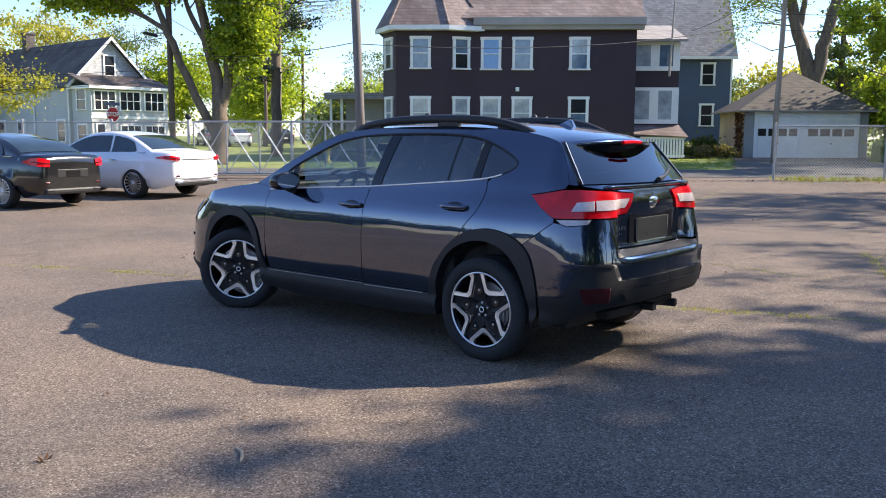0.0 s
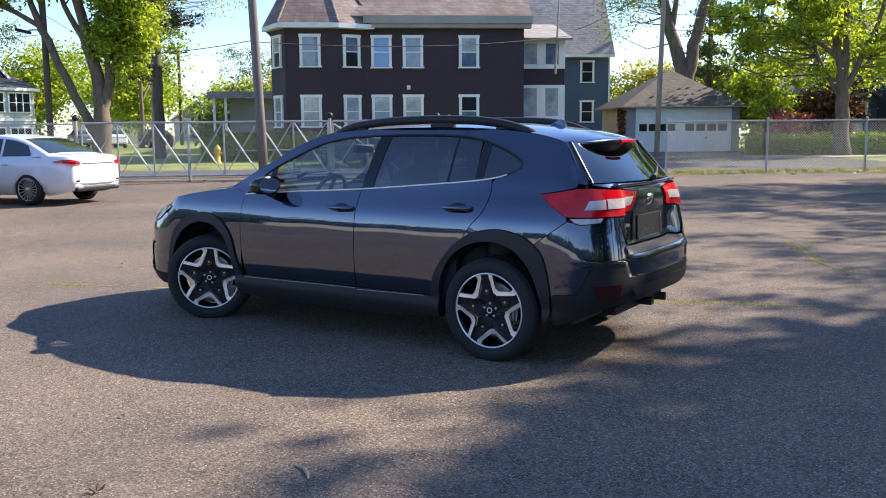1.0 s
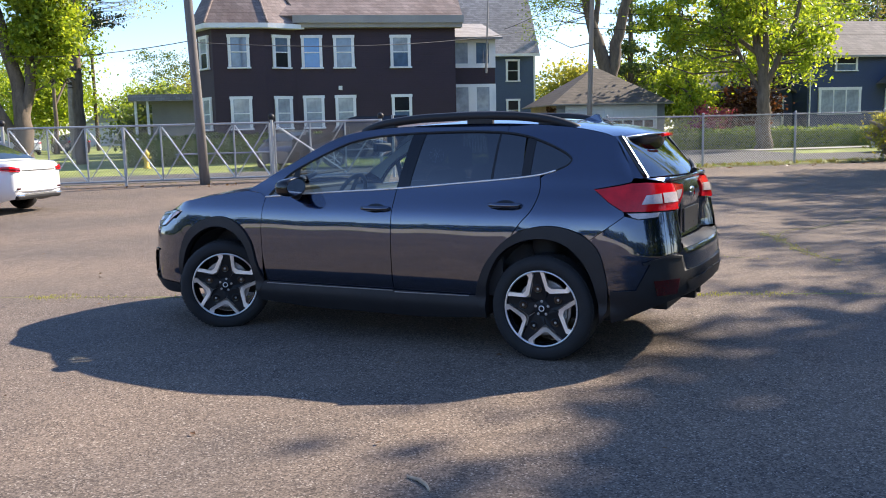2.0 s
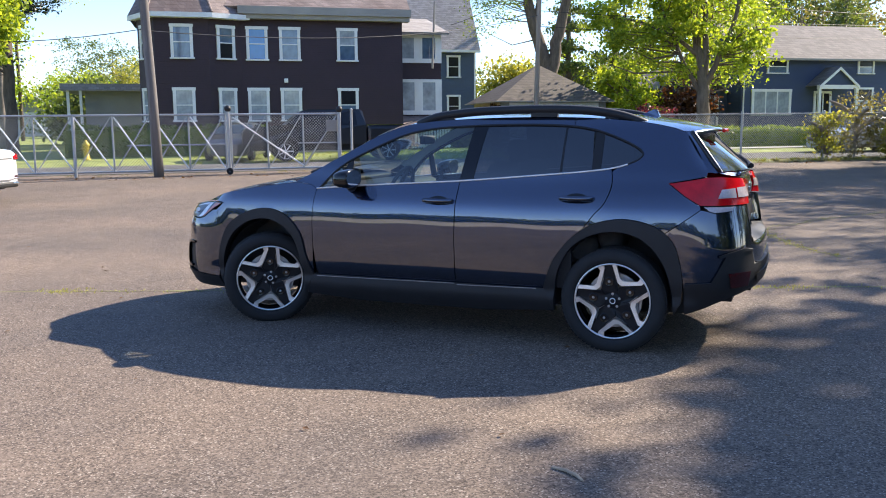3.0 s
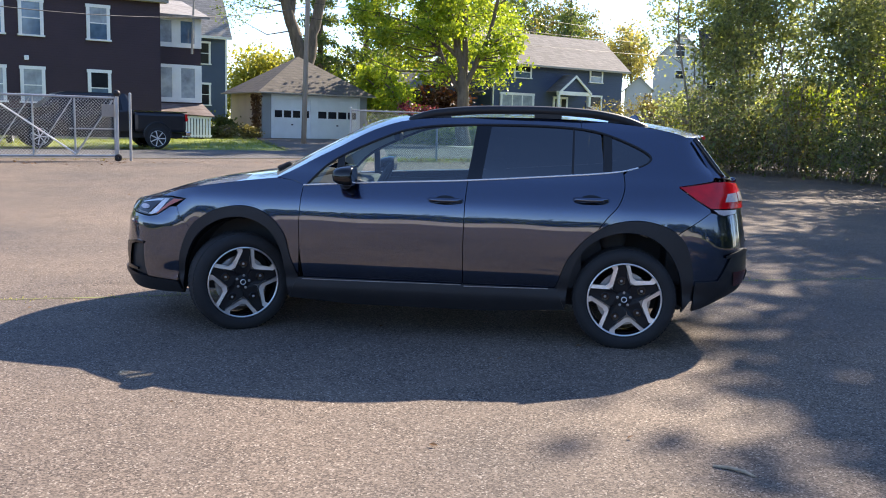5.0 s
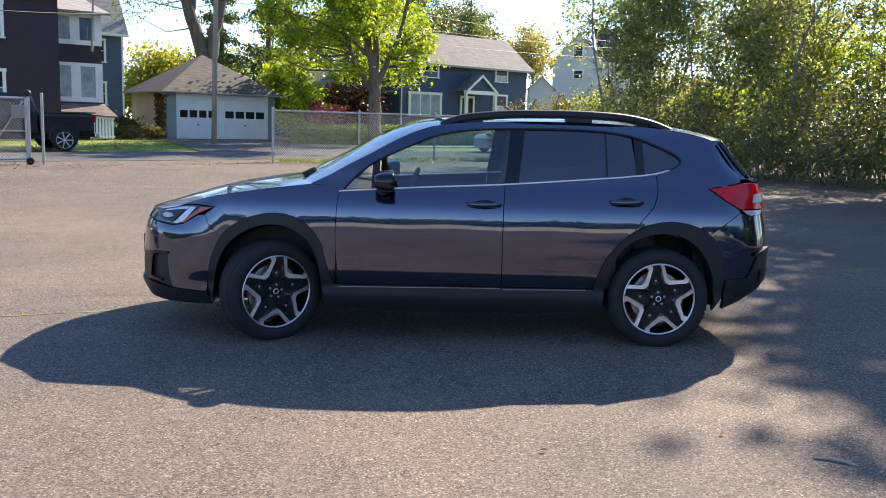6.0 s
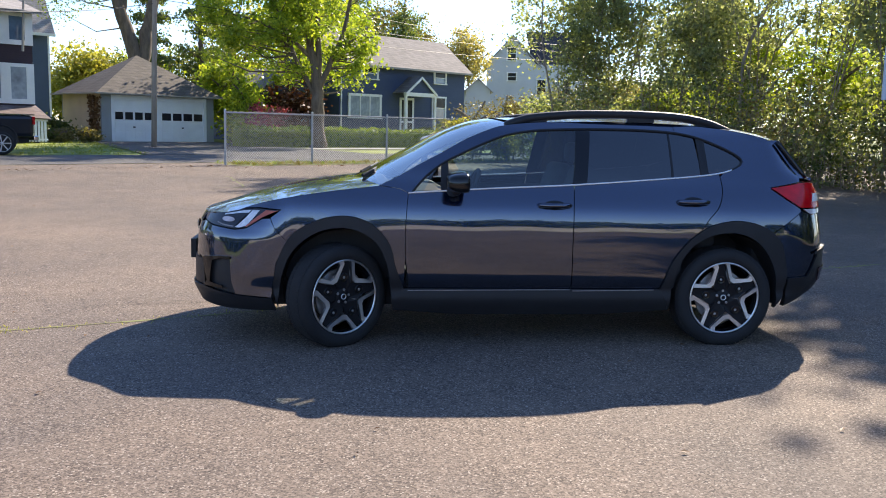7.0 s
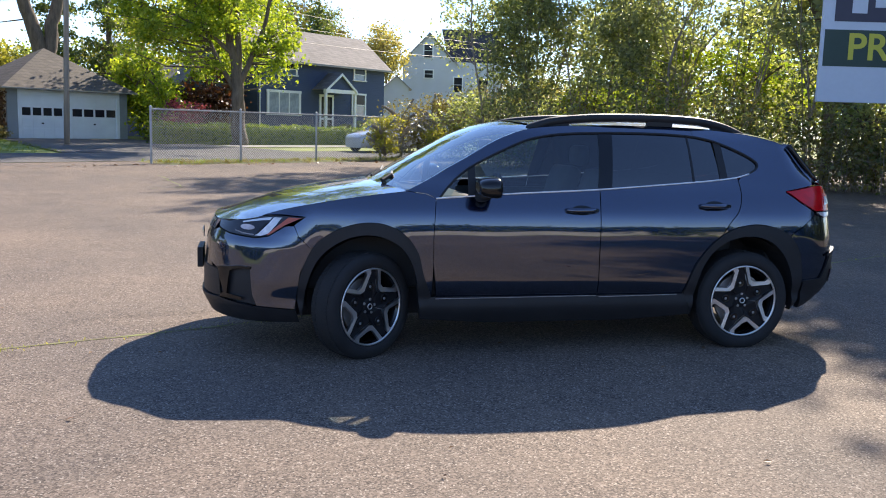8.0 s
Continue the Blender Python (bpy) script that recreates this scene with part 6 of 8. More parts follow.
PA, PB, PC = (-16.1, 13.35), (-10.95, 34.2), (-30.06, 15.8)
for lb, a, b, sag in (
        ("black overhead cable from the leaning pole to the garage pole", (*PA, 4.25), (*PB, 6.7), 0.55),
        ("black overhead cable between the gate and the corner", (*PC, 5.0), (*PA, 4.3), 0.3),
        ("black overhead cable between the gate and the corner", (*PC, 7.4), (*PA, 5.6), 0.3),
        ("black overhead cable along the side street", (-60, 48.4, 8.0), (*PC, 8.4), 0.6),
        ("black overhead cable along the side street", (-60, 48.4, 7.2), (*PC, 6.4), 0.6),
        ("black service drop to the slate blue house", W(19.0, 17.9, 6.3), (*PB, 8.6), 0.3),
        ("black overhead cable above the street", (*PB, 9.0), W(62, 14, 8.0), 0.7),
        ("black overhead cable above the street", (*PB, 8.3), W(62, 14, 7.4), 0.9),
        ("black overhead cable low across the street", (*PB, 6.9), W(62, 14, 6.9), 0.5),
        ("black overhead cable low across the street", (*PB, 6.2), W(62, 14, 6.4), 0.6),
        ("black overhead cable past the white house", (*PC, 4.3), (-75, 9, 5.6), 0.4),
        ("black overhead cable past the white house", (*PC, 3.8), (-75, 8, 4.4), 0.4),
        ("thick black overhead cable past the white house", (*PC, 5.6), (-75, 12, 6.6), 0.4)):
    cable("cable", lb, a, b, sag)

# ---- stop sign ----
st = thing("stop_sign", "red octagonal stop sign with a white border on a thin post", "sign", pose(-30.36, 13.25, gz(-30.36, 13.25), 0, 0, 98))
part("post", boxes((-0.03, 0.03, 0.0, 0.05, 0, 2.5)), M_GALV, st)
M_STOP = mat("stop_red", (0.42, 0.012, 0.02), 0.4, var=0.08, bump=0)


def octagon(r, y0, y1):
    return prism(bmesh.new(), [(r * math.cos(math.radians(22.5 + 45 * k)), r * math.sin(math.radians(22.5 + 45 * k))) for k in range(8)], y0, y1)


part("border", octagon(0.325, -0.012, -0.002), M_WHITE, st, m=pose(0, 0, 2.08))
part("face", octagon(0.295, -0.018, -0.013), M_STOP, st, "red sign face", m=pose(0, 0, 2.08))


def lettering(name, body_text, size, material, parent, m, depth=0.004, label="", stretch=1.0):
    cu = bpy.data.curves.new(name, "FONT")
    cu.body, cu.size, cu.extrude, cu.align_x, cu.align_y = body_text, size, depth, "CENTER", "CENTER"
    cu.offset = size * 0.018
    tmp = bpy.data.objects.new(name, cu)
    me = bpy.data.meshes.new_from_object(tmp)
    bpy.data.objects.remove(tmp)
    me.materials.clear()
    me.materials.append(material)
    ob = new(name, me)
    ob.parent, ob.matrix_basis = parent, m @ pose(0, 0, 0, 90, 0, 0) @ Matrix.Diagonal((stretch, 1, 1, 1))
    if label:
        ob["label"] = label
    return ob


lettering("stop_lettering", "STOP", 0.235, M_WHITE, st, pose(0, -0.021, 2.08))
sp = part("street_plate", boxes((-0.35, 0.35, -0.006, 0.006, 2.44, 2.56)), M_BLUEWALL, st, "small dark street plate")

# ---- dealer's sign board on posts ----
M_SIGNWHITE = mat("sign_white", (0.62, 0.66, 0.74), 0.45, var=0.06, scale=0.6, fine=12, bump=0.05)
M_SIGNGREEN = mat("sign_green", (0.025, 0.055, 0.045), 0.45, var=0.1, bump=0.05)
M_SIGNYELLOW = mat("sign_yellow", (0.62, 0.56, 0.06), 0.45, var=0.06, bump=0.05)
M_SIGNPURPLE = mat("sign_purple", (0.05, 0.045, 0.075), 0.45, var=0.1, bump=0.05)
SIGN = pose(7.63, 9.4, 0, 0, 0, -12)
sg = thing("sign_board", "white sign board with a green band and yellow letters", "sign", SIGN)
part("panel", boxes((0, 3.6, -0.05, 0.05, 2.25, 4.7), bev=0.01), M_SIGNWHITE, sg, "white sign panel")
part("band", boxes((0.05, 3.55, -0.058, -0.051, 2.95, 3.66)), M_SIGNGREEN, sg, "dark green band")
lettering("band_lettering", "PR", 0.72, M_SIGNYELLOW, sg, pose(0.92, -0.064, 3.31), label="yellow capital letters", stretch=1.05)
part("upper_band", boxes((0.22, 3.4, -0.058, -0.051, 3.82, 4.5)), M_SIGNPURPLE, sg, "dark upper lettering block")
part("upper_mark", boxes((0.55, 0.85, -0.066, -0.059, 3.98, 4.4), (1.0, 3.1, -0.066, -0.059, 4.1, 4.4)), M_SIGNWHITE, sg)
for x in (2.0, 3.2):
    part("sign_post", tube(bmesh.new(), [(x, 0.1, -0.2), (x, 0.1, 4.5)], 0.07, 12), M_GALV, sg)


# ---- other vehicles ----
def simple_wheel(parent, x, y, r, sy, rim_mat, spokes=10):
    w = part("wheel", lathe(bmesh.new(), [(r * 0.70, -0.09), (r * 0.76, -0.105), (r * 0.93, -0.1), (r, -0.07), (r, 0.07), (r * 0.93, 0.1), (r * 0.70, 0.09)], 32), M_TYRE, parent, "black tyre on an alloy wheel", True, pose(x, y, r) @ Matrix.Diagonal((1, sy, 1, 1)))
    part("rim", lathe(bmesh.new(), [(r * 0.73, -0.097), (r * 0.70, -0.09), (r * 0.66, -0.05), (r * 0.62, 0.02), (0.001, 0.02)], 32), M_GLOSS, w, "", True)
    part("rim_edge", lathe(bmesh.new(), [(r * 0.735, -0.1), (r * 0.715, -0.104), (r * 0.70, -0.094)], 32), rim_mat, w, "", True)
    half = min(0.022, 0.17 / spokes)
    for k in range(spokes):
        a = k * math.tau / spokes
        sp_ = prism(bmesh.new(), [(0.02, -half * 0.7), (r * 0.71, -half), (r * 0.71, half), (0.02, half * 0.7)], -0.088, -0.05)
        part("spoke", sp_, rim_mat, w, m=pose(0, 0, 0, 0, math.degrees(a), 0))
    part("hub", lathe(bmesh.new(), [(0.001, -0.095), (0.04, -0.093), (0.05, -0.05)], 16), rim_mat, w, "", True)
    return w


M_CARGLASS = mat("car_glass", (0.02, 0.032, 0.036), 0.04, var=0.5, scale=1.6, fine=4, bump=0, spec=0.6, coat=0.2)


def saloon(name, label, m, paint, length=4.85, width=1.85, height=1.46, wb=2.85, rear=1.05, lamp=M_RED, group="", tall=1.0):
    """A four-door saloon, nose towards -x, the rear axle at the origin."""
    c = thing(name, label, "car", m, group)
    x1, x0 = rear, rear - length
    hw = width / 2
    # lower body: sections along the length
    top = [(x0, 0.62), (x0 + 0.25, 0.78), (x0 + 1.2, 0.96), (x0 + 1.55, 1.0), (x1 - 0.75, 1.03), (x1 - 0.15, 1.02), (x1 - 0.05, 0.985), (x1 - 0.015, 0.94), (x1, 0.86)]
    wide = [(x0, 0.55), (x0 + 0.15, 0.74), (x0 + 0.5, 0.88), (x0 + 1.2, 0.97), (x0 + 2.4, 1.0), (x1 - 1.0, 0.99), (x1 - 0.4, 0.93), (x1 - 0.15, 0.865), (x1 - 0.06, 0.81), (x1 - 0.02, 0.755), (x1, 0.66)]
    rows = []
    for x in list(np.linspace(x0, x1 - 0.16, 37)) + [x1 - 0.11, x1 - 0.075, x1 - 0.045, x1 - 0.025, x1 - 0.01, x1]:
        t, w = lerp_table(top, x), lerp_table(wide, x) * hw
        low = 0.20 + 0.10 * smooth_step(x1 - 0.6, x1, x)
        prof = [(w * 0.86, low), (w * 0.975, low + 0.1), (w, 0.5), (w, 0.62), (w * 0.985, min(t - 0.03, 0.80)), (w * 0.94, t - 0.02), (w * 0.85, t + 0.012), (w * 0.5, t + 0.035), (0, t + 0.045)]
        row = [Vector((x, -y, z)) for y, z in prof] + [Vector((x, y, z)) for y, z in prof[-2::-1]]
        rows.append(row)
    body_bm = loft(rows)
    for row in (rows[0], rows[-1]):
        vs = [body_bm.verts.new(p) for p in row]
        body_bm.faces.new(vs)
    for wx in (0.0, -wb):
        for v in body_bm.verts:
            d = math.hypot(v.co.x - wx, v.co.z - 0.33)
            if d < 0.37 and abs(v.co.y) > 0.3 and v.co.z < 0.72:
                k = 0.37 / max(d, 0.05)
                v.co.x, v.co.z = wx + (v.co.x - wx) * k, 0.33 + abs(v.co.z - 0.33) * k
    part("body", body_bm, paint, c, "painted body shell", True)
    # cabin: painted shell with panes let in
    g0, g1 = x0 + 1.35, x1 - 0.50
    roof_z = curve([(g0, 0.97), (g0 + 0.45, 1.22), (g0 + 0.85, height - 0.07), (g0 + 1.35, height), (g1 - 1.25, height - 0.012), (g1 - 0.80, height - 0.09), (g1 - 0.4, 1.21), (g1, 1.02)], 4)

    def flank(z):
        return hw * (0.905 - 0.235 * max(0.0, (z - 0.97) / (height - 0.97)))

    def cabin_row(x, lift=0.0, squeeze=1.0):
        z = lerp_table(roof_z, x)
        edge = flank(z - 0.03)
        half = [(flank(0.93), 0.93), (flank(0.5 * (z + 0.95)), 0.5 * (z + 0.93)), (edge, z - 0.035), (edge * 0.90, z), (edge * 0.5, z + 0.016), (0, z + 0.02)]
        half = [(y * squeeze, q + lift) for y, q in half]
        return [Vector((x, -y, q)) for y, q in half] + [Vector((x, y, q)) for y, q in half[-2::-1]]

    part("cabin", loft([cabin_row(x) for x in np.linspace(g0, g1, 40)]), paint, c, "painted roof and pillars", True)
    for nm, xa, xb in (("windscreen", g0 + 0.06, g0 + 0.84), ("rear_window", g1 - 0.80, g1 - 0.10)):
        part(nm, loft([cabin_row(x, 0.006)[3:-3] for x in np.linspace(xa, xb, 12)]), M_CARGLASS, c, "dark glass", True)
    for sy in (1, -1):
        mid_x = g0 + 1.72
        for pts in ([(g0 + 0.30, 1.0)] + [(x, min(lerp_table(roof_z, x) - 0.07, height - 0.08)) for x in np.linspace(g0 + 0.42, mid_x - 0.05, 8)] + [(mid_x - 0.03, 1.0)],
                    [(mid_x + 0.05, 1.0)] + [(x, min(lerp_table(roof_z, x) - 0.07, height - 0.08)) for x in np.linspace(mid_x + 0.03, g1 - 0.62, 8)] + [(g1 - 0.50, 1.06), (g1 - 0.55, 1.01)]):
            q = bmesh.new()
            q.faces.new([q.verts.new((x, -(flank(z) + 0.012) * sy, z)) for x, z in pts])
            bmesh.ops.recalc_face_normals(q, faces=q.faces[:])
            bmesh.ops.solidify(q, geom=q.faces[:], thickness=0.008)
            part("window", q, M_CARGLASS, c, "dark side window")
        sill_bm = tube(bmesh.new(), [(g0 + 0.1, -hw * 0.915 * sy, 0.985), (g1 - 0.2, -hw * 0.915 * sy, 1.0)], 0.012, 6)
        part("window_moulding", sill_bm, M_CHROME, c)
        part("mirror", boxes((g0 + 0.45, g0 + 0.6, -hw * 1.08 * sy if sy > 0 else hw * 0.92, -hw * 0.92 * sy if sy > 0 else hw * 1.08, 0.97, 1.1), bev=0.03), paint, c)
        # wrap-round tail light, along the flank and the tail
        tl = bmesh.new()
        pts = [(x1 - 0.42, 0.985 * 0.925, 0.90), (x1 - 0.2, 0.90, 0.905), (x1 - 0.06, 0.84, 0.90), (x1 + 0.0, 0.72, 0.885), (x1 + 0.012, 0.60, 0.872)]
        a_ = [tl.verts.new((x, -y * hw * sy * 1.005, z + 0.05 * tall * (0.15, 0.75, 1, 0.95, 0.8)[i])) for i, (x, y, z) in enumerate(pts)]
        b_ = [tl.verts.new((x + 0.012, -y * hw * sy * 1.02, z - 0.045 * tall * (0.15, 0.7, 1, 0.9, 0.7)[i])) for i, (x, y, z) in enumerate(pts)]
        for i in range(4):
            tl.faces.new((a_[i], a_[i + 1], b_[i + 1], b_[i]))
        bmesh.ops.recalc_face_normals(tl, faces=tl.faces[:])
        bmesh.ops.solidify(tl, geom=tl.faces[:], thickness=0.02)
        lens = part("tail_light", tl, lamp, c, "red tail light")
        part("lens_rib", tube(bmesh.new(), [(x + 0.018, -y * hw * sy * 1.02, z) for x, y, z in pts[1:]], 0.008, 5), M_DARKRED, lens)
        for xh in (-0.55, -1.55):
            part("door_handle", tube(bmesh.new(), [(xh - 0.1, -hw * 1.0 * sy, 0.84), (xh, -hw * 1.025 * sy, 0.84), (xh + 0.1, -hw * 1.0 * sy, 0.84)], 0.014, 6), M_CHROME, c)
        for wx in (0.0, -wb):
            simple_wheel(c, wx, -(hw - 0.11) * sy, 0.33, sy, M_ALLOY, 18)
    part("rear_bumper", boxes((x1 - 0.10, x1 + 0.02, -hw * 0.72, hw * 0.72, 0.28, 0.40), bev=0.04), M_TRIM, c, "black lower rear valance")
    for sy in (1, -1):
        part("exhaust", boxes((x1 - 0.06, x1 + 0.035, -hw * 0.62 * sy - 0.09, -hw * 0.62 * sy + 0.09, 0.335, 0.385), bev=0.02), M_CHROME if paint is M_WHITECAR else M_TRIM, c, "exhaust outlet")
        part("bumper_vent", boxes((x1 - 0.05, x1 + 0.012, -hw * 0.66 * sy - 0.05, -hw * 0.66 * sy + 0.05, 0.48, 0.52), bev=0.012), M_DARKRED, c, "small red bumper reflector")
    part("plate_recess", boxes((x1 - 0.02, x1 + 0.006, -0.36, 0.36, 0.60, 0.76), bev=0.012), M_TRIM if paint is M_BLACKCAR else paint, c)
    if paint is not M_BLACKCAR:
        part("boot_strip", boxes((x1 - 0.03, x1 + 0.014, -0.50, 0.50, 0.852, 0.868), bev=0.006), M_TRIM, c, "dark strip above the plate")
    part("number_plate", boxes((x1 + 0.0, x1 + 0.014, -0.16, 0.16, 0.62, 0.73)), M_GLOSS if paint is M_BLACKCAR else M_WHITE, c, "blank plate")
    if paint is not M_BLACKCAR:
        part("bumper_strip", tube(bmesh.new(), [(x1 - 0.02, -hw * 0.76, 0.46), (x1 + 0.03, -0.4, 0.44), (x1 + 0.03, 0.4, 0.44), (x1 - 0.02, hw * 0.76, 0.46)], 0.012, 6), M_CHROME, c)
    return c


M_WHITECAR = mat("white_car_paint", (0.80, 0.81, 0.83), 0.25, var=0.03, scale=1, fine=300, bump=0, coat=1.0)
M_BLACKCAR = mat("black_car_paint", (0.005, 0.0055, 0.007), 0.2, var=0.05, scale=1, fine=300, bump=0, coat=1.0)
M_TRUCKPAINT = mat("truck_paint", (0.008, 0.011, 0.019), 0.3, var=0.05, scale=1, fine=300, bump=0, coat=0.3)


def car_pose(x, y, turn, lift=0.0):
    return Matrix.Translation((x, y, gz(x, y) + lift)) @ pose(0, 0, 0, 0, 0, turn)


saloon("saloon_car", "white four-door saloon parked tail-out on the lot", car_pose(-14.61, 5.75, 15), M_WHITECAR, group="saloons on the lot")
saloon("saloon_car", "black four-door saloon parked beside the white one", car_pose(-14.15, 2.72, 13), M_BLACKCAR, 4.55, 1.76, 1.42, 2.67, 0.98, group="saloons on the lot", tall=1.8)


def pickup(m):
    c = thing("pickup_truck", "dark blue-black crew-cab pickup truck parked across the street", "truck", m)
    L0, L1, hw = -4.4, 1.02, 0.98
    part("bed", boxes((-0.78, L1, -hw, hw, 0.56, 1.28), bev=0.13), M_TRUCKPAINT, c, "painted load bed")
    part("bed_opening", boxes((-0.70, L1 - 0.12, -hw + 0.12, hw - 0.12, 1.20, 1.286)), M_TRIM, c)
    part("bed_rail", boxes((-0.78, L1, -hw - 0.01, -hw + 0.10, 1.27, 1.31), (-0.78, L1, hw - 0.10, hw + 0.01, 1.27, 1.31)), M_CHROME, c)
    cab = bmesh.new()
    prism(cab, [(-0.82, 0.6), (-0.82, 1.30), (-0.92, 1.78), (-1.05, 1.86), (-2.9, 1.86), (-3.15, 1.80), (-3.75, 1.30), (-5.1, 1.20), (-5.25, 1.05), (-5.25, 0.6)], -hw, hw)
    for v in cab.verts:
        if v.co.z > 1.35:
            v.co.y *= 0.82
    part("cab", cab, M_TRUCKPAINT, c, "painted crew cab")
    for sy in (1, -1):
        for x0, x1 in ((-2.1, -1.15), (-3.3, -2.2)):
            q = bmesh.new()
            ya, yb = hw * 0.995, hw * 0.835
            q.faces.new([q.verts.new((x, -y * sy * 1.01, z)) for x, y, z in ((x0, ya, 1.30), (x1, ya, 1.30), (x1 - (0.05 if x1 > -2 else 0), yb, 1.76), (x0 + (0.35 if x0 < -3 else 0), yb, 1.76))])
            part("window", q, M_PANE_DARK, c)
        part("mirror", boxes((-3.35, -3.2, -1.25 if sy > 0 else 1.0, -1.0 if sy > 0 else 1.25, 1.22, 1.5), bev=0.03), M_TRIM, c)
        part("tail_light", boxes((L1 - 0.06, L1 + 0.02, -hw - 0.004 if sy > 0 else hw - 0.17, -hw + 0.17 if sy > 0 else hw + 0.004, 0.98, 1.23), bev=0.015), M_RED, c, "red tail light")
        for wx in (0.0, -3.75):
            simple_wheel(c, wx, -(hw - 0.07) * sy, 0.37, sy, M_ALLOY, 7)
            arch = bmesh.new()
            lathe(arch, [(0.50, -0.004), (0.49, -0.022), (0.455, -0.026), (0.44, -0.012), (0.44, 0.02), (0.50, 0.02)], 32, closed=True)
            bmesh.ops.bisect_plane(arch, geom=arch.verts[:] + arch.edges[:] + arch.faces[:], plane_co=(0, 0, -0.05), plane_no=(0, 0, 1), clear_inner=True)
            for v in arch.verts:
                v.co.y *= sy
            part("wheel_well", lathe(bmesh.new(), [(0.45, -0.003), (0.001, -0.003)], 32), M_TYRE, c, "black wheel well", m=pose(wx, -(hw + 0.001) * sy, 0.46) @ Matrix.Diagonal((1, sy, 0.96, 1)))
            part("wheel_arch", arch, M_TRUCKPAINT, c, m=pose(wx, -hw * sy, 0.46))
    part("bumper", boxes((L1 - 0.02, L1 + 0.14, -0.92, 0.92, 0.46, 0.62), bev=0.03), M_CHROME, c, "chrome step bumper")
    part("chassis", boxes((-5.0, L1 - 0.1, -0.7, 0.7, 0.38, 0.62)), M_TRIM, c)
    return c


p_ = W(13.45, 7.7)
pickup(Matrix.Translation((p_.x, p_.y, p_.z)) @ pose(0, 0, 0, 0, 0, STREET_TURN) @ Matrix.Diagonal((1.04, 1.04, 1.04, 1)))
q_ = W(8.3, 11.0)
saloon("saloon_car", "dark grey saloon parked in front of the maroon house", Matrix.Translation(q_) @ pose(0, 0, 0, 0, 0, STREET_TURN + 75), mat("dark_grey_car_paint", (0.06, 0.065, 0.075), 0.3, metal=0.5, var=0.04, bump=0, coat=1.0), group="cars across the street")
for k, (s, n, paint) in enumerate(((-11.5, 44, M_WHITECAR), (-8.2, 45, M_TRUCKPAINT), (-14.6, 47, mat("grey_car_paint_far", (0.25, 0.26, 0.28), 0.3, metal=0.4, var=0.05, bump=0, coat=1.0)))):
    p = W(s, n)
    saloon("saloon_car", ("white", "dark blue", "grey")[k] + " car parked on the far street", Matrix.Translation(p) @ pose(0, 0, 0, 0, 0, STREET_TURN - 60), paint, group="cars on the far street")
p = W(35.3, 5.5)
saloon("saloon_car", "silver car parked beyond the fence under the bushes", Matrix.Translation(p) @ pose(0, 0, 0, 0, 0, STREET_TURN), mat("pale_car_paint", (0.62, 0.64, 0.66), 0.3, metal=0.3, var=0.04, bump=0, coat=1.0), group="cars across the street")
hy = thing("fire_hydrant", "yellow fire hydrant behind the gate", "hydrant", street_pose(1.85, 12.4))
part("barrel", lathe(bmesh.new(), [(0.17, 0), (0.17, 0.05), (0.11, 0.06), (0.11, 0.55), (0.15, 0.57), (0.14, 0.66), (0.06, 0.76), (0.03, 0.82), (0.001, 0.83)], 16, "z"), mat("hydrant_yellow", (0.6, 0.42, 0.03), 0.5, var=0.15), hy, "", True)
for sgn in (1, -1):
    part("outlet", tube(bmesh.new(), [(0.1 * sgn, 0, 0.45), (0.2 * sgn, 0, 0.45)], 0.05, 10), bpy.data.materials["hydrant_yellow"], hy)

# ---- trees, hedges, weeds ----
LEAF_MAPLE = leaf_mat("maple_leaf", (0.085, 0.15, 0.012), (0.21, 0.28, 0.025), 0.5)
LEAF_BRIGHT = leaf_mat("spring_leaf", (0.12, 0.205, 0.022), (0.345, 0.415, 0.05), 0.55)
LEAF_YELLOW = leaf_mat("budding_leaf", (0.20, 0.23, 0.045), (0.38, 0.37, 0.09), 0.5)
LEAF_OLIVE = leaf_mat("olive_leaf", (0.05, 0.085, 0.03), (0.15, 0.19, 0.06), 0.45)
LEAF_THICKET = leaf_mat("thicket_leaf", (0.105, 0.14, 0.092), (0.30, 0.345, 0.215), 0.58)
LEAF_ALDER = leaf_mat("alder_leaf", (0.115, 0.155, 0.085), (0.32, 0.375, 0.20), 0.58)
LEAF_SPRUCE = leaf_mat("spruce_needle", (0.012, 0.028, 0.014), (0.035, 0.06, 0.03), 0.15)
LEAF_RED = leaf_mat("red_maple_leaf", (0.12, 0.022, 0.05), (0.30, 0.06, 0.12), 0.3)
LEAF_COPPER = leaf_mat("copper_leaf", (0.035, 0.014, 0.012), (0.10, 0.04, 0.028), 0.4)
LEAF_HEDGE = leaf_mat("hedge_leaf", (0.05, 0.10, 0.014), (0.18, 0.25, 0.03), 0.45)
LEAF_GOLD = leaf_mat("golden_leaf", (0.24, 0.22, 0.08), (0.40, 0.37, 0.15), 0.45)
LEAF_LAWN = leaf_mat("grass_blade", (0.13, 0.20, 0.02), (0.30, 0.33, 0.06), 0.4)
LEAF_DULL = leaf_mat("twig_leaf", (0.10, 0.09, 0.04), (0.24, 0.22, 0.08), 0.4)


M_CANE = mat("grey_cane", (0.27, 0.225, 0.18), 0.9, var=0.4, scale=3, fine=40, bump=0.2)


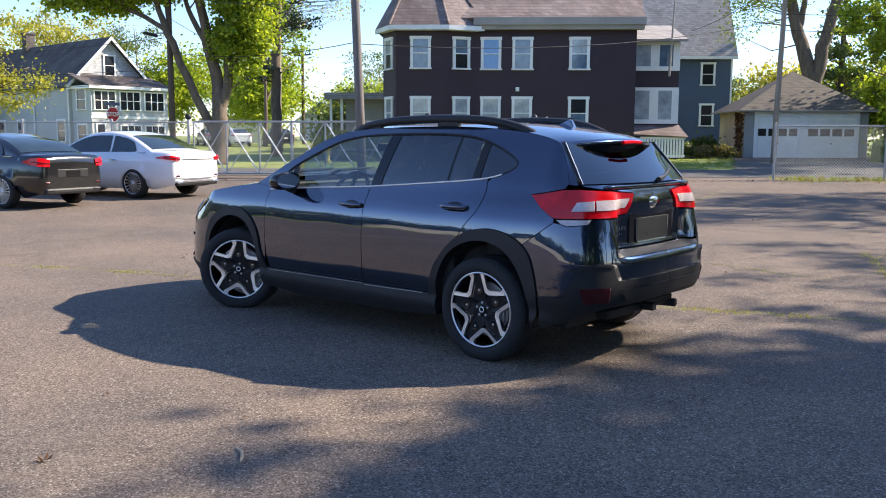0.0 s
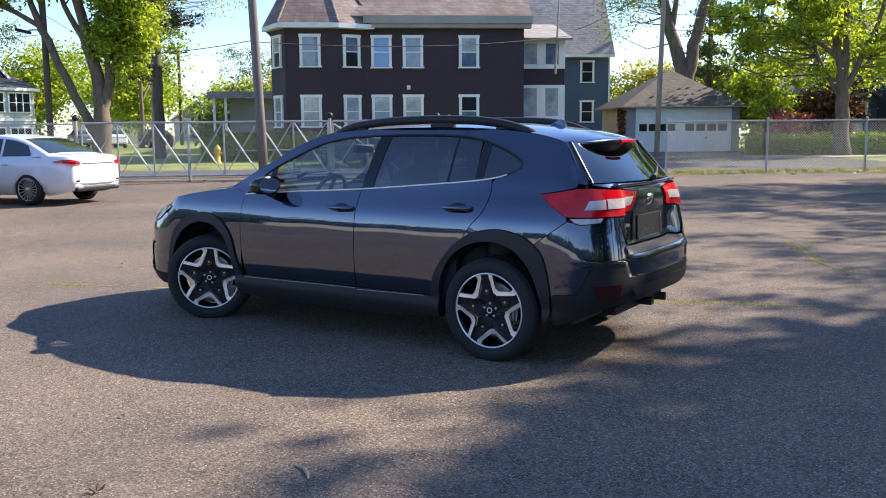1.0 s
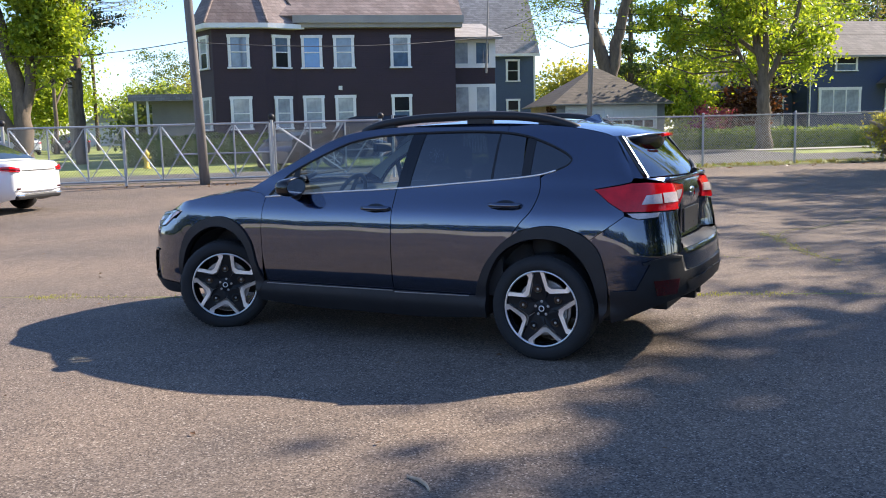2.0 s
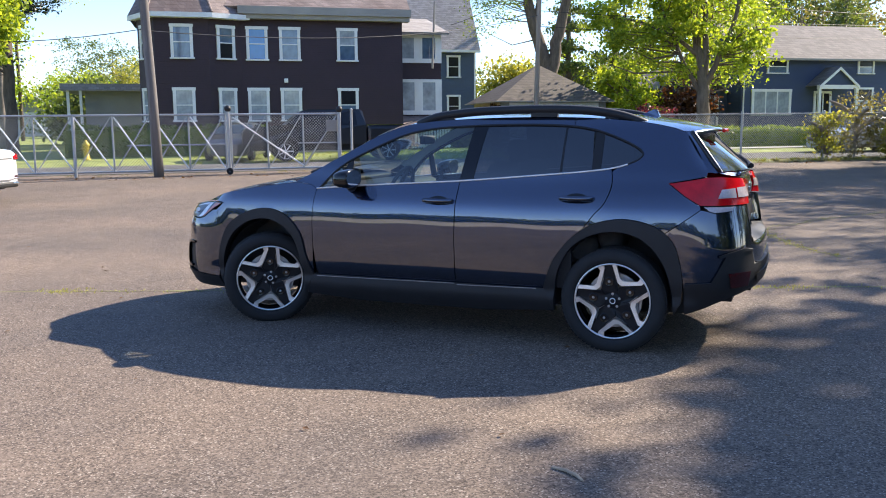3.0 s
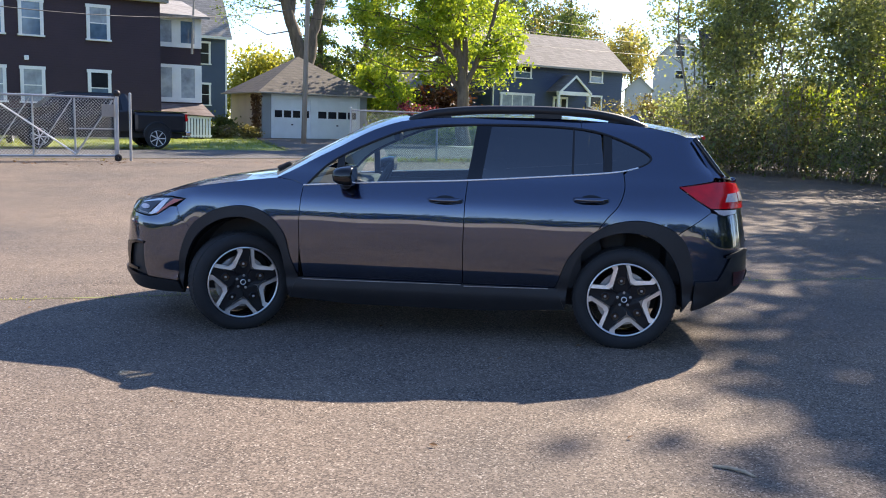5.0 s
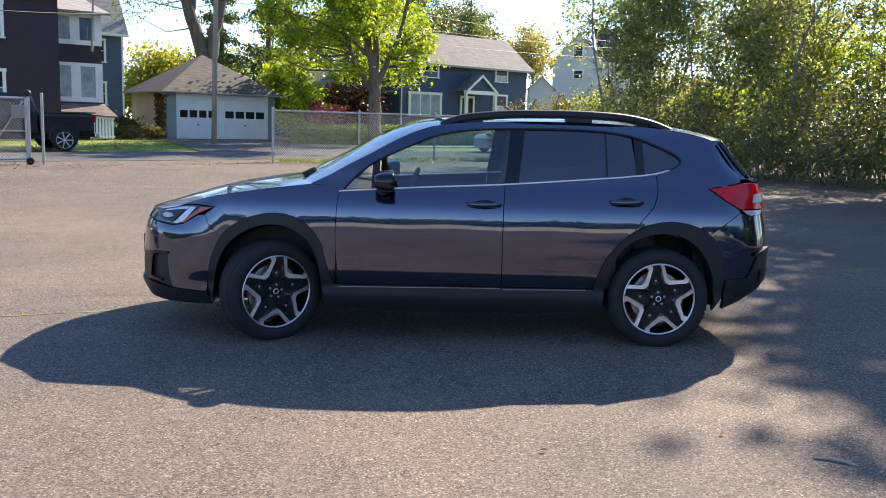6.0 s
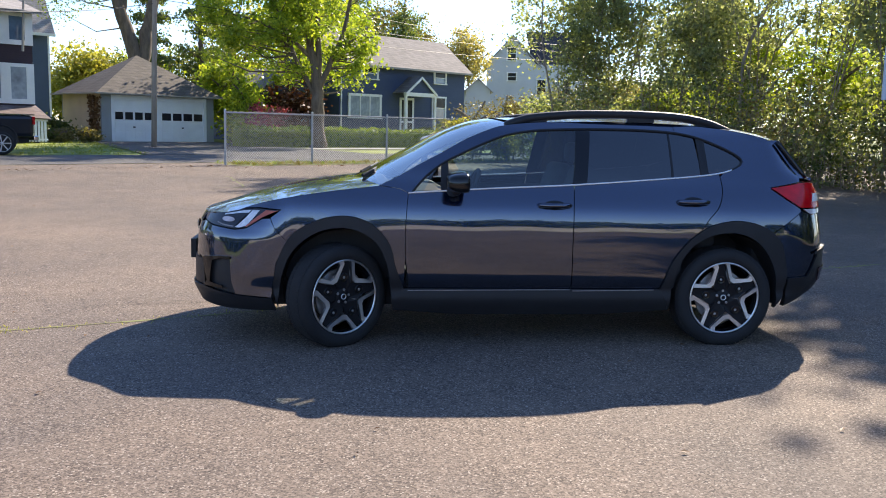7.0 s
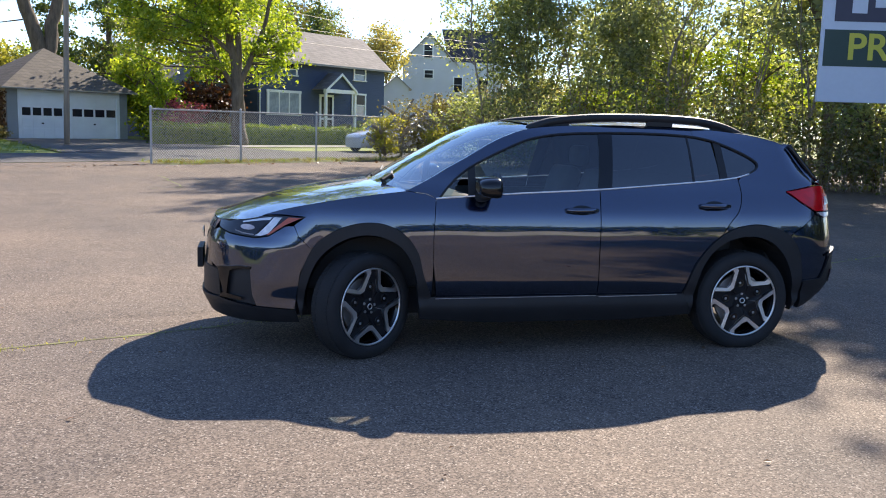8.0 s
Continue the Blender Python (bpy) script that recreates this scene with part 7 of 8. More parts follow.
def leaf_mesh(name, centres, size, seed, material, flat=0.35):
    """Small kite-shaped leaves, one at each centre, turned at random."""
    rs = np.random.RandomState(seed)
    n = len(centres)
    a = rs.normal(size=(n, 3))
    nrm = rs.normal(size=(n, 3)) + np.array([0, 0, flat * 2])
    nrm /= np.linalg.norm(nrm, axis=1)[:, None]
    a -= nrm * np.sum(a * nrm, axis=1)[:, None]
    a /= np.linalg.norm(a, axis=1)[:, None]
    b = np.cross(nrm, a)
    sz = (size * rs.uniform(0.6, 1.35, n))[:, None]
    c = np.asarray(centres)
    quad = np.stack([c - a * sz * 0.6, c + b * sz * 0.42 + nrm * sz * 0.12, c + a * sz * 0.6, c - b * sz * 0.42 + nrm * sz * 0.12], axis=1)
    me = bpy.data.meshes.new(name)
    me.vertices.add(n * 4)
    me.vertices.foreach_set("co", quad.reshape(-1))
    me.loops.add(n * 4)
    me.loops.foreach_set("vertex_index", np.arange(n * 4, dtype=np.int32))
    me.polygons.add(n)
    me.polygons.foreach_set("loop_start", np.arange(0, n * 4, 4, dtype=np.int32))
    me.update(calc_edges=True)
    me.materials.append(material)
    return me


def clumped(blobs, clumps, per, spread, seed):
    """Leaf places in clumps inside ellipsoids (x, y, z, rx, ry, rz), thicker towards the outside; and the clumps' middles."""
    rs = np.random.RandomState(seed)
    vol = np.array([b[3] * b[4] * b[5] for b in blobs])
    mids = []
    for b, k in zip(blobs, np.maximum(3, (clumps * vol / vol.sum()).astype(int))):
        d = rs.normal(size=(k, 3))
        d /= np.linalg.norm(d, axis=1)[:, None]
        r = rs.uniform(0.15, 1.0, k) ** 0.5
        mids.append(np.array(b[:3]) + d * r[:, None] * np.array(b[3:6]))
    mids = np.concatenate(mids)
    pts = np.repeat(mids, per, axis=0)
    scale = np.repeat(rs.uniform(0.5, 1.5, len(mids)), per)[:, None]
    pts = pts + rs.normal(size=pts.shape) * scale * np.array([spread, spread, spread * 0.6])
    return pts, mids


def branchwork(limbs, mids, seed, twigs=60, r_twig=0.03, sides=6):
    """Limbs as given, each a list of (x, y, z, radius), and thinner branches bent from them to some of the clumps."""
    rs = np.random.RandomState(seed)
    bm = bmesh.new()
    nodes = []
    for limb in limbs:
        pts = [Vector(p[:3]) for p in limb]
        fine, rad = [], []
        for i in range(len(pts) - 1):
            a, b, c, d = pts[max(i - 1, 0)], pts[i], pts[i + 1], pts[min(i + 2, len(pts) - 1)]
            for k in range(4):
                t = k / 4
                fine.append(0.5 * (2 * b + (c - a) * t + (2 * a - 5 * b + 4 * c - d) * t * t + (3 * b - a - 3 * c + d) * t ** 3))
                rad.append(limb[i][3] + (limb[i + 1][3] - limb[i][3]) * t)
        fine.append(pts[-1])
        rad.append(limb[-1][3])
        fine = [p + Vector(rs.normal(0, rad[i] * 0.12, 3)) for i, p in enumerate(fine)]
        tube(bm, fine, rad, 10)
        nodes += [(p, r) for p, r in zip(fine[3:], rad[3:])]
    if len(mids) and nodes:
        where = np.array([n[0][:] for n in nodes])
        for k in rs.permutation(len(mids))[:twigs]:
            m = mids[k]
            cost = np.linalg.norm(where - m, axis=1) + np.maximum(0, where[:, 2] - m[2] + 0.5) * 1.5
            p, r = nodes[int(np.argmin(cost))]
            q = Vector(m)
            mid = p.lerp(q, 0.5) + Vector(rs.normal(0, (q - p).length * 0.08, 3)) + Vector((0, 0, -0.04 * (q - p).length))
            r0 = min(r * 0.6, r_twig * (0.7 + 0.25 * (q - p).length))
            tube(bm, [p, mid, q], [r0, r0 * 0.6, r0 * 0.2], sides)
    return bm


def tree(name, label, at, limbs, blobs, clumps, per, spread, leaf, leaf_mat_, seed, twigs=60, r_twig=0.03, turn=0.0, category="tree", group="", flat=0.35, bark=None):
    x, y = at
    t = thing(name, label, category, Matrix.Translation((x, y, gz(x, y) - 0.05)) @ pose(0, 0, 0, 0, 0, turn), group)
    pts, mids = clumped(blobs, clumps, per, spread, seed)
    pts = pts[pts[:, 2] > 0.05]
    part("trunk", branchwork(limbs, mids, seed, twigs, r_twig), bark or M_BARK, t, "grey-brown trunk and limbs", True)
    c = new("crown", leaf_mesh("crown", pts, leaf, seed, leaf_mat_, flat))
    c.parent = t
    c["kind"] = "stuff"
    return t


def W2(s, n):
    p = W(s, n)
    return (p.x, p.y)


# big maple by the gate: local x to the side, as one looks from the lot
tree("maple_tree", "big spreading maple with bright spring leaves behind the gate", W2(-2.4, 10.1),
     [[(0, 0, -0.3, 0.50), (0, 0, 0.6, 0.40), (0.08, 0, 1.7, 0.35), (-0.05, 0.2, 3.4, 0.27), (-0.42, 0.3, 5.2, 0.23), (-0.8, 0.3, 7.3, 0.18), (-1.1, 0, 10, 0.10)],
      [(0.0, 0, 1.2, 0.26), (-0.55, 0, 2.1, 0.19), (-1.3, -0.1, 3.8, 0.165), (-2.0, -0.1, 5.5, 0.15), (-2.5, 0, 6.9, 0.11), (-3.0, 0, 8.8, 0.06)],
      [(-2.0, -0.1, 5.6, 0.11), (-3.4, 0, 6.4, 0.09), (-5.0, 0, 6.75, 0.06), (-6.6, 0, 6.9, 0.035)],
      [(-0.35, 0.3, 4.9, 0.14), (-1.1, 0.5, 6.2, 0.11), (-1.7, 0.6, 7.8, 0.07), (-2.1, 0.6, 9.4, 0.04)],
      [(0.1, 0, 2.2, 0.25), (0.40, 0.2, 3.6, 0.20), (0.50, 0.2, 5.4, 0.16), (0.75, 0.3, 7.6, 0.12), (1.4, 0.3, 9.6, 0.07)],
      [(0.45, 0.2, 4.0, 0.13), (1.2, 0, 5.0, 0.09), (2.0, -0.1, 5.8, 0.05)],
      [(-2.0, 0, 5.6, 0.10), (-2.2, 0.3, 7.2, 0.08), (-2.6, 0.3, 9.0, 0.04)]],
     [(1.2, 0, 6.0, 1.15, 1.6, 2.1), (0.6, 0.2, 9.2, 2.4, 2.6, 2.2), (-3.2, 0, 8.1, 3.3, 2.4, 1.2), (-5.4, 0, 7.4, 2.2, 1.8, 0.8), (0.6, 0.5, 5.2, 0.8, 1.2, 1.1), (1.9, 0, 8.2, 1.0, 1.4, 1.6), (-4.0, 0.3, 6.9, 1.7, 1.4, 0.5), (1.0, 0.2, 4.6, 0.9, 1.1, 1.0), (1.6, 0, 6.7, 0.8, 1.2, 1.5), (-5.8, 0, 6.8, 1.2, 1.2, 0.4), (-1.2, 0.8, 7.6, 1.2, 1.0, 0.6)],
     600, 120, 0.27, 0.15, LEAF_BRIGHT, 11, 190, 0.045, 40.5)
# street maple in front of the navy house
tree("maple_tree", "street maple with yellow-green leaves and a forked trunk beside the hedge", (-3.99, 39.34),
     [[(0, 0, -0.3, 0.48), (0.0, 0, 0.5, 0.38), (0.05, 0, 2.2, 0.32), (0.0, 0, 3.3, 0.27), (-0.3, 0.1, 5.0, 0.20), (-0.75, 0.1, 6.6, 0.15), (-1.4, 0, 8.6, 0.09), (-2.0, 0, 11, 0.05)],
      [(0.0, 0, 3.2, 0.20), (0.05, 0.1, 5.0, 0.15), (-0.05, 0.2, 7.2, 0.12), (0.2, 0.2, 10.5, 0.07), (0.4, 0.1, 13.6, 0.03)],
      [(0.05, 0, 3.0, 0.17), (0.7, -0.1, 4.5, 0.13), (1.3, -0.1, 6.0, 0.10), (1.9, 0, 8.5, 0.08), (3.0, -0.8, 11.0, 0.06), (3.6, -0.9, 13.6, 0.03)],
      [(0.9, -0.1, 5.0, 0.08), (1.9, -0.3, 5.6, 0.06), (2.8, -0.4, 5.7, 0.03)],
      [(-0.1, 0.1, 2.7, 0.13), (-1.0, 0, 4.3, 0.10), (-1.7, 0, 6.0, 0.08), (-2.6, 0, 8.2, 0.05)],
      [(-0.3, 0.1, 4.6, 0.12), (-1.6, 0, 5.6, 0.09), (-3.4, 0, 6.4, 0.06), (-5.2, 0, 6.6, 0.035)]],
     # blobs above z 10 are added out of view to shade the street
     [(-3.2, 0, 6.6, 2.7, 2.4, 2.2), (0.5, 0, 6.8, 2.6, 2.4, 2.4), (2.2, 0, 5.3, 1.4, 1.6, 1.6), (-1.2, 0, 10.0, 3.8, 3.0, 2.2), (-4.9, 0, 5.6, 1.5, 1.5, 1.6), (0.2, 0, 13.2, 3.2, 2.4, 1.5), (3.6, -0.8, 13.4, 3.4, 2.4, 1.6), (-1.6, 0, 4.2, 1.6, 1.8, 1.0), (1.6, 0, 3.4, 0.8, 1.0, 0.8), (3.0, -1.0, 11.2, 2.8, 2.8, 1.7), (4.6, -2.0, 10.2, 1.6, 1.8, 1.2)],
     320, 105, 0.32, 0.16, LEAF_BRIGHT, 12, 240, 0.042, 6)
# tall double-trunked tree behind the garage
tree("tall_tree", "tall double-trunked tree in small new leaf behind the garage", W2(29.3, 30.5),
     [[(0, 0, -0.3, 0.65), (-0.05, 0, 3, 0.52), (-0.35, 0, 5.8, 0.44), (-1.1, 0, 8.0, 0.36), (-1.6, 0, 10.5, 0.3), (-2.4, 0, 14.5, 0.2)],
      [(0, 0, 1.5, 0.5), (0.1, 0, 3.4, 0.46), (0.45, 0, 6.0, 0.40), (0.95, 0, 8.4, 0.34), (1.7, 0, 11.5, 0.26), (2.2, 0, 15, 0.16)],
      [(-0.9, 0, 7.6, 0.22), (-0.7, 0, 9.2, 0.18), (-0.6, 0, 12, 0.12)],
      [(-1.4, 0, 9.5, 0.16), (-3.0, 0, 10.6, 0.1), (-5, 0, 10.2, 0.05)],
      [(1.2, 0, 9.5, 0.14), (3.0, 0, 11, 0.08), (4.2, 0, 11.2, 0.04)]],
     [(-3.2, 0, 10.5, 2.6, 2.5, 2.6), (2.8, 0, 11.5, 2.6, 2.5, 2.2), (-0.5, 0, 14, 4.5, 3, 2.4), (-4.6, 0, 8.6, 1.0, 1.5, 1.8)],
     260, 60, 0.5, 0.12, LEAF_MAPLE, 13, 110, 0.03, 20)
# dark spruce across the street
tree("spruce_tree", "old dark spruce with a bare lower trunk", W2(-2.5, 20.5),
     [[(0, 0, -0.3, 0.32), (0, 0, 3, 0.27), (0.05, 0, 7, 0.22), (0.1, 0, 13, 0.1)]],
     [(-0.9, 0, 4.6, 1.0, 1.0, 0.8), (1.2, 0, 7.4, 1.1, 1.0, 0.8), (1.0, 0, 9.3, 1.3, 1.2, 0.9), (-0.5, 0, 6.6, 0.9, 0.9, 0.8), (0.3, 0, 11.5, 1.4, 1.4, 1.6), (0.4, 0, 8.3, 0.8, 0.8, 0.9)],
     70, 110, 0.26, 0.12, LEAF_SPRUCE, 14, 60, 0.03, 40, flat=0.1)


tree("tall_tree", "tall budding tree with fine bare twigs behind the spruce", (-43.1, 31.9),
     [[(0, 0, -0.3, 0.35), (0, 0, 5, 0.28), (0.2, 0, 9, 0.2), (0.5, 0, 14, 0.1)], [(0.2, 0, 8, 0.08), (1.6, 0, 10.2, 0.05), (3.4, 0, 11.2, 0.03), (5.2, 0, 10.6, 0.012)], [(0.3, 0, 9.5, 0.08), (2.0, 0, 12, 0.05), (4.4, 0, 13, 0.025), (6.0, 0, 12.4, 0.012)]],
     [(4.4, 0, 9.8, 1.5, 1.5, 1.3), (5.2, 0, 11.6, 1.5, 1.5, 1.3), (3.0, 0, 12.4, 2.2, 2.0, 1.5)], 230, 9, 0.3, 0.11, LEAF_YELLOW, 15, 230, 0.016, 40, bark=M_CANE)


def plain_tree(at, h, r, leaf_mat_, seed, label, name="tree", clumps=120, per=60, leaf=0.26, low=0.3, spread=0.55, group="", twigs=50, bark=None):
    rs = random.Random(seed)
    trunk = [[(0, 0, -0.3, 0.014 * h), (0.1, 0, h * 0.25, 0.010 * h), (rs.uniform(-0.3, 0.3), 0, h * 0.55, 0.007 * h), (rs.uniform(-0.5, 0.5), 0, h * 0.92, 0.05)]]
    for k in range(4):
        a = rs.uniform(0, 6.28)
        trunk.append([(0.05, 0, h * (0.25 + 0.1 * k), 0.1), (r * 0.4 * math.cos(a), r * 0.4 * math.sin(a), h * (0.42 + 0.1 * k), 0.07), (r * 0.8 * math.cos(a), r * 0.8 * math.sin(a), h * (0.5 + 0.1 * k), 0.03)])
    mid = h * (low + 1) / 2
    blobs = [(0, 0, mid, r * 0.7, r * 0.7, h * (1 - low) / 2)]
    for k in range(5):
        a = rs.uniform(0, 6.28)
        blobs.append((r * 0.55 * math.cos(a), r * 0.55 * math.sin(a), h * rs.uniform(low + 0.12, 0.85), r * 0.5, r * 0.5, h * 0.16))
    return tree(name, label, at, trunk, blobs, clumps, per, spread, leaf, leaf_mat_, seed, twigs, 0.03 if h > 4 else 0.012, group=group, bark=bark)


# further trees, round the houses
FAR = [
    ((-62.9, 46.0), 8.5, 4.2, LEAF_BRIGHT, "yellow-green spring tree behind the far street"),
    ((-72.0, 78.0), 9.5, 7.0, LEAF_YELLOW, "broad budding tree on the far side"),
    ((-84.0, 62.0), 10.0, 6.0, LEAF_BRIGHT, "yellow-green spring tree on the far side"),
    ((-45.0, 41.0), 4.3, 3.0, LEAF_OLIVE, "dark green shrub beside the flat-roofed porch"),
    ((-70.0, 41.0), 9.0, 4.5, LEAF_BRIGHT, "yellow-green tree beside the white house"),
    ((-75.0, 33.0), 5.0, 4.5, LEAF_OLIVE, "dull green shrubs behind the white house"),
    ((-80.0, 30.5), 6.0, 5.0, LEAF_OLIVE, "dull green shrubs on the far side"),
    ((-82.0, 26.0), 6.5, 6.0, LEAF_MAPLE, "green tree behind the white house"),
    ((-84.0, 36.0), 14.0, 6.5, LEAF_YELLOW, "tall budding tree behind the white house"),
    ((-95.0, 24.0), 15.0, 7.0, LEAF_MAPLE, "tall green tree behind the white house"),
    ((-23.0, 66.0), 6.5, 3.0, LEAF_YELLOW, "yellow-green tree between the houses"),
    ((-19.0, 70.0), 7.0, 3.2, LEAF_BRIGHT, "light green tree between the houses"),
    ((-12.0, 72.0), 11.5, 5.0, LEAF_YELLOW, "pale green tree behind the garage"),
    ((-4.5, 74.0), 11.0, 5.0, LEAF_MAPLE, "green tree behind the navy house"),
    ((-96.0, 46.0), 8.0, 7.0, LEAF_MAPLE, "green tree on the far side"),
    ((-104.0, 30.0), 9.0, 7.0, LEAF_OLIVE, "dull green tree on the far side"),
    ((-58.0, 92.0), 9.0, 7.0, LEAF_MAPLE, "green tree on the far skyline"),
    ((-42.0, 96.0), 8.0, 7.0, LEAF_OLIVE, "dull green tree on the far skyline"),
    ((-90.0, 84.0), 9.0, 8.0, LEAF_BRIGHT, "yellow-green tree on the far skyline"),
    ((-112.0, 62.0), 17.0, 9.0, LEAF_OLIVE, "tall dull green tree on the far skyline"),
    ((-118.0, 82.0), 15.0, 9.0, LEAF_MAPLE, "tall green tree on the far skyline"),
    ((-95.0, 97.0), 14.0, 9.0, LEAF_OLIVE, "dull green tree on the far skyline"),
    ((-120.0, 44.0), 17.0, 9.0, LEAF_YELLOW, "tall budding tree on the far skyline"),
    ((-66.0, 62.0), 6.0, 4.5, LEAF_BRIGHT, "low yellow-green tree behind the big maple"),
    ((30.0, 101.0), 8.0, 5.5, LEAF_DULL, "bare-looking budding tree on the skyline"),
    ((28.0, 84.0), 6.0, 5.0, LEAF_GOLD, "golden budding tree beyond the navy house"),
    ((36.0, 88.0), 7.0, 5.5, LEAF_GOLD, "golden budding tree beyond the white house"),
    ((21.0, 47.0), 10.0, 4.6, LEAF_THICKET, "grey-green tree behind the thicket"),
    ((29.0, 42.0), 11.0, 5.2, LEAF_THICKET, "broad grey-green tree behind the thicket"),
    ((36.0, 35.0), 11.5, 5.5, LEAF_OLIVE, "broad dull green tree behind the thicket"),
    ((40.0, 26.0), 15.0, 6.5, LEAF_THICKET, "tall grey-green tree behind the thicket"),
    ((42.0, 17.0), 15.0, 6.5, LEAF_OLIVE, "tall dull green tree behind the sign"),
]
for i, (at, h, r, mt, lb) in enumerate(FAR):
    plain_tree(at, h, r, mt, 100 + i, lb, clumps=130, per=75, leaf=0.25, spread=0.7, low=0.12, group="trees round the houses")
# added tree, placed only to throw dappled shade on the corner house
plain_tree((-55.5, 40.5), 14.5, 4.6, LEAF_MAPLE, 140, "tall green tree added across the street to shade the white house", clumps=70, per=70, leaf=0.22, spread=0.6, low=0.42, group="trees round the houses")
plain_tree((8.1, 70.0), 9.6, 2.5, LEAF_GOLD, 141, "golden budding tree beside the white house", clumps=110, per=40, leaf=0.2, low=0.5, spread=0.5, group="trees round the houses", twigs=70)
plain_tree((-0.5, 82.0), 12.5, 4.0, LEAF_DULL, 142, "bare grey budding tree behind the navy house", clumps=90, per=14, leaf=0.2, low=0.25, spread=0.5, group="trees round the houses", twigs=90)
for k, (x, y, h) in enumerate(((-7.5, 97.0, 18.0), (-1.5, 101.0, 19.0), (3.2, 104.0, 16.5), (7.5, 112.0, 12.5))):
    plain_tree((x, y), h, 5.0, (LEAF_DULL, LEAF_OLIVE)[k % 2], 150 + k, "hazy bare-twigged tree on the skyline", clumps=170, per=30, leaf=0.32, low=0.2, spread=0.8, group="trees round the houses", twigs=110, bark=M_CANE)
for at, h, q in (((3.4, 84.0), 14.2, 33), ((4.6, 89.0), 12.6, 34), ((-3.4, 88.0), 13.6, 35)):
    tree("pine_tree", "far pine with open layered boughs behind the navy house", at, [[(0, 0, -0.3, 0.28), (0, 0, 6, 0.2), (0, 0, h, 0.04)]],
         [(0, 0, h * (0.35 + 0.09 * k), 2.5 - 0.3 * k, 2.5 - 0.3 * k, 0.7) for k in range(8)], 150, 50, 0.45, 0.24, LEAF_OLIVE, q, 120, 0.04, flat=0.1)
# added tree, mostly hidden by the maple, to cast shade on the drive
plain_tree(W2(34.6, 19.4), 11.5, 4.2, LEAF_BRIGHT, 143, "leafy tree added behind the street maple to shade the drive", clumps=95, per=70, leaf=0.2, low=0.3, spread=0.5, group="trees round the houses", twigs=80)
tree("pine_tree", "tall pine with open layered boughs behind the garage", (-16.8, 62.0), [[(0, 0, -0.3, 0.3), (0, 0, 6, 0.22), (0, 0, 15, 0.05)]],
     [(0, 0, 4 + k * 1.5, 2.6 - 0.2 * k, 2.6 - 0.2 * k, 0.35) for k in range(7)], 85, 60, 0.35, 0.2, LEAF_OLIVE, 31, 90, 0.04, flat=0.1)
tree("pine_tree", "tall pine with open layered boughs beside the garage", (-13.6, 64.0), [[(0, 0, -0.3, 0.3), (0, 0, 6, 0.22), (0, 0, 13, 0.05)]],
     [(0, 0, 3.5 + k * 1.4, 2.4 - 0.2 * k, 2.4 - 0.2 * k, 0.35) for k in range(7)], 85, 60, 0.35, 0.2, LEAF_OLIVE, 32, 90, 0.04, flat=0.1)
plain_tree((-45.5, 13.4), 9.5, 3.9, LEAF_YELLOW, 41, "budding tree with hanging yellow leaves by the corner", clumps=150, per=90, leaf=0.16, low=0.2, spread=0.45, twigs=120)
# shrubs round the garage and the red maple
plain_tree(W2(29.9, 18.6), 4.0, 1.5, LEAF_BRIGHT, 42, "bright shrub beside the garage", "shrub", 60, 60, 0.16, 0.08, 0.3)
plain_tree(W2(30.6, 21.5), 5.0, 2.0, LEAF_BRIGHT, 43, "yellow-green small tree beside the garage", "tree", 80, 60, 0.2, 0.1, 0.35)
plain_tree(W2(29.0, 15.6), 2.5, 1.4, LEAF_RED, 44, "low red-leaved ornamental maple by the hedge", "ornamental_maple", 40, 45, 0.12, 0.1, 0.3)
plain_tree(W2(33.0, 19.5), 3.4, 2.0, LEAF_COPPER, 45, "dark copper-leaved tree behind the street maple", "tree", 80, 60, 0.2, 0.1, 0.4)
plain_tree(W2(21.0, 22.5), 1.1, 0.7, LEAF_OLIVE, 46, "dark evergreen shrub beside the cream wall", "shrub", 40, 60, 0.14, 0.05, 0.25)
for k, (s, n, h) in enumerate(((20.0, 19.3, 0.7), (21.2, 18.8, 0.8), (19.2, 19.6, 0.9), (43.2, 18.6, 1.2), (46.0, 18.8, 1.6))):
    plain_tree(W2(s, n), h, h * 0.75, (LEAF_DULL, LEAF_DULL, LEAF_OLIVE, LEAF_OLIVE, LEAF_BRIGHT)[k % 5], 50 + k, "small garden bush by the house wall", "bush", 24, 50, 0.09, 0.02, 0.12, group="garden bushes")


def hedge(s0, s1, n0, n1, z, seed, label):
    o = thing("hedge", label, "hedge", street_pose(s0, n0))
    L, D = s1 - s0, n1 - n0
    part("core", boxes((0.08, L - 0.08, 0.08, D - 0.08, -0.1, z - 0.1), bev=0.1), LEAF_HEDGE, o, "dark twiggy inside")
    rs = np.random.RandomState(seed)
    n = int(1500 * L / 5)
    face = rs.randint(0, 5, n)
    p = np.stack([rs.uniform(0, L, n), rs.uniform(0, D, n), rs.uniform(0.0, z, n)], axis=1)
    top = face < 2
    p[top, 2] = z + rs.normal(0, 0.05, top.sum()) + 0.05 * np.sin(p[top, 0] * 2.1)
    front = (face == 2) | (face == 3)
    p[front, 1] = rs.normal(0, 0.05, front.sum())
    p[face == 4, 1] = D + rs.normal(0, 0.05, (face == 4).sum())
    c = new("foliage", leaf_mesh("foliage", p, 0.12, seed, LEAF_HEDGE))
    c.parent = o
    c["kind"] = "stuff"
    return o


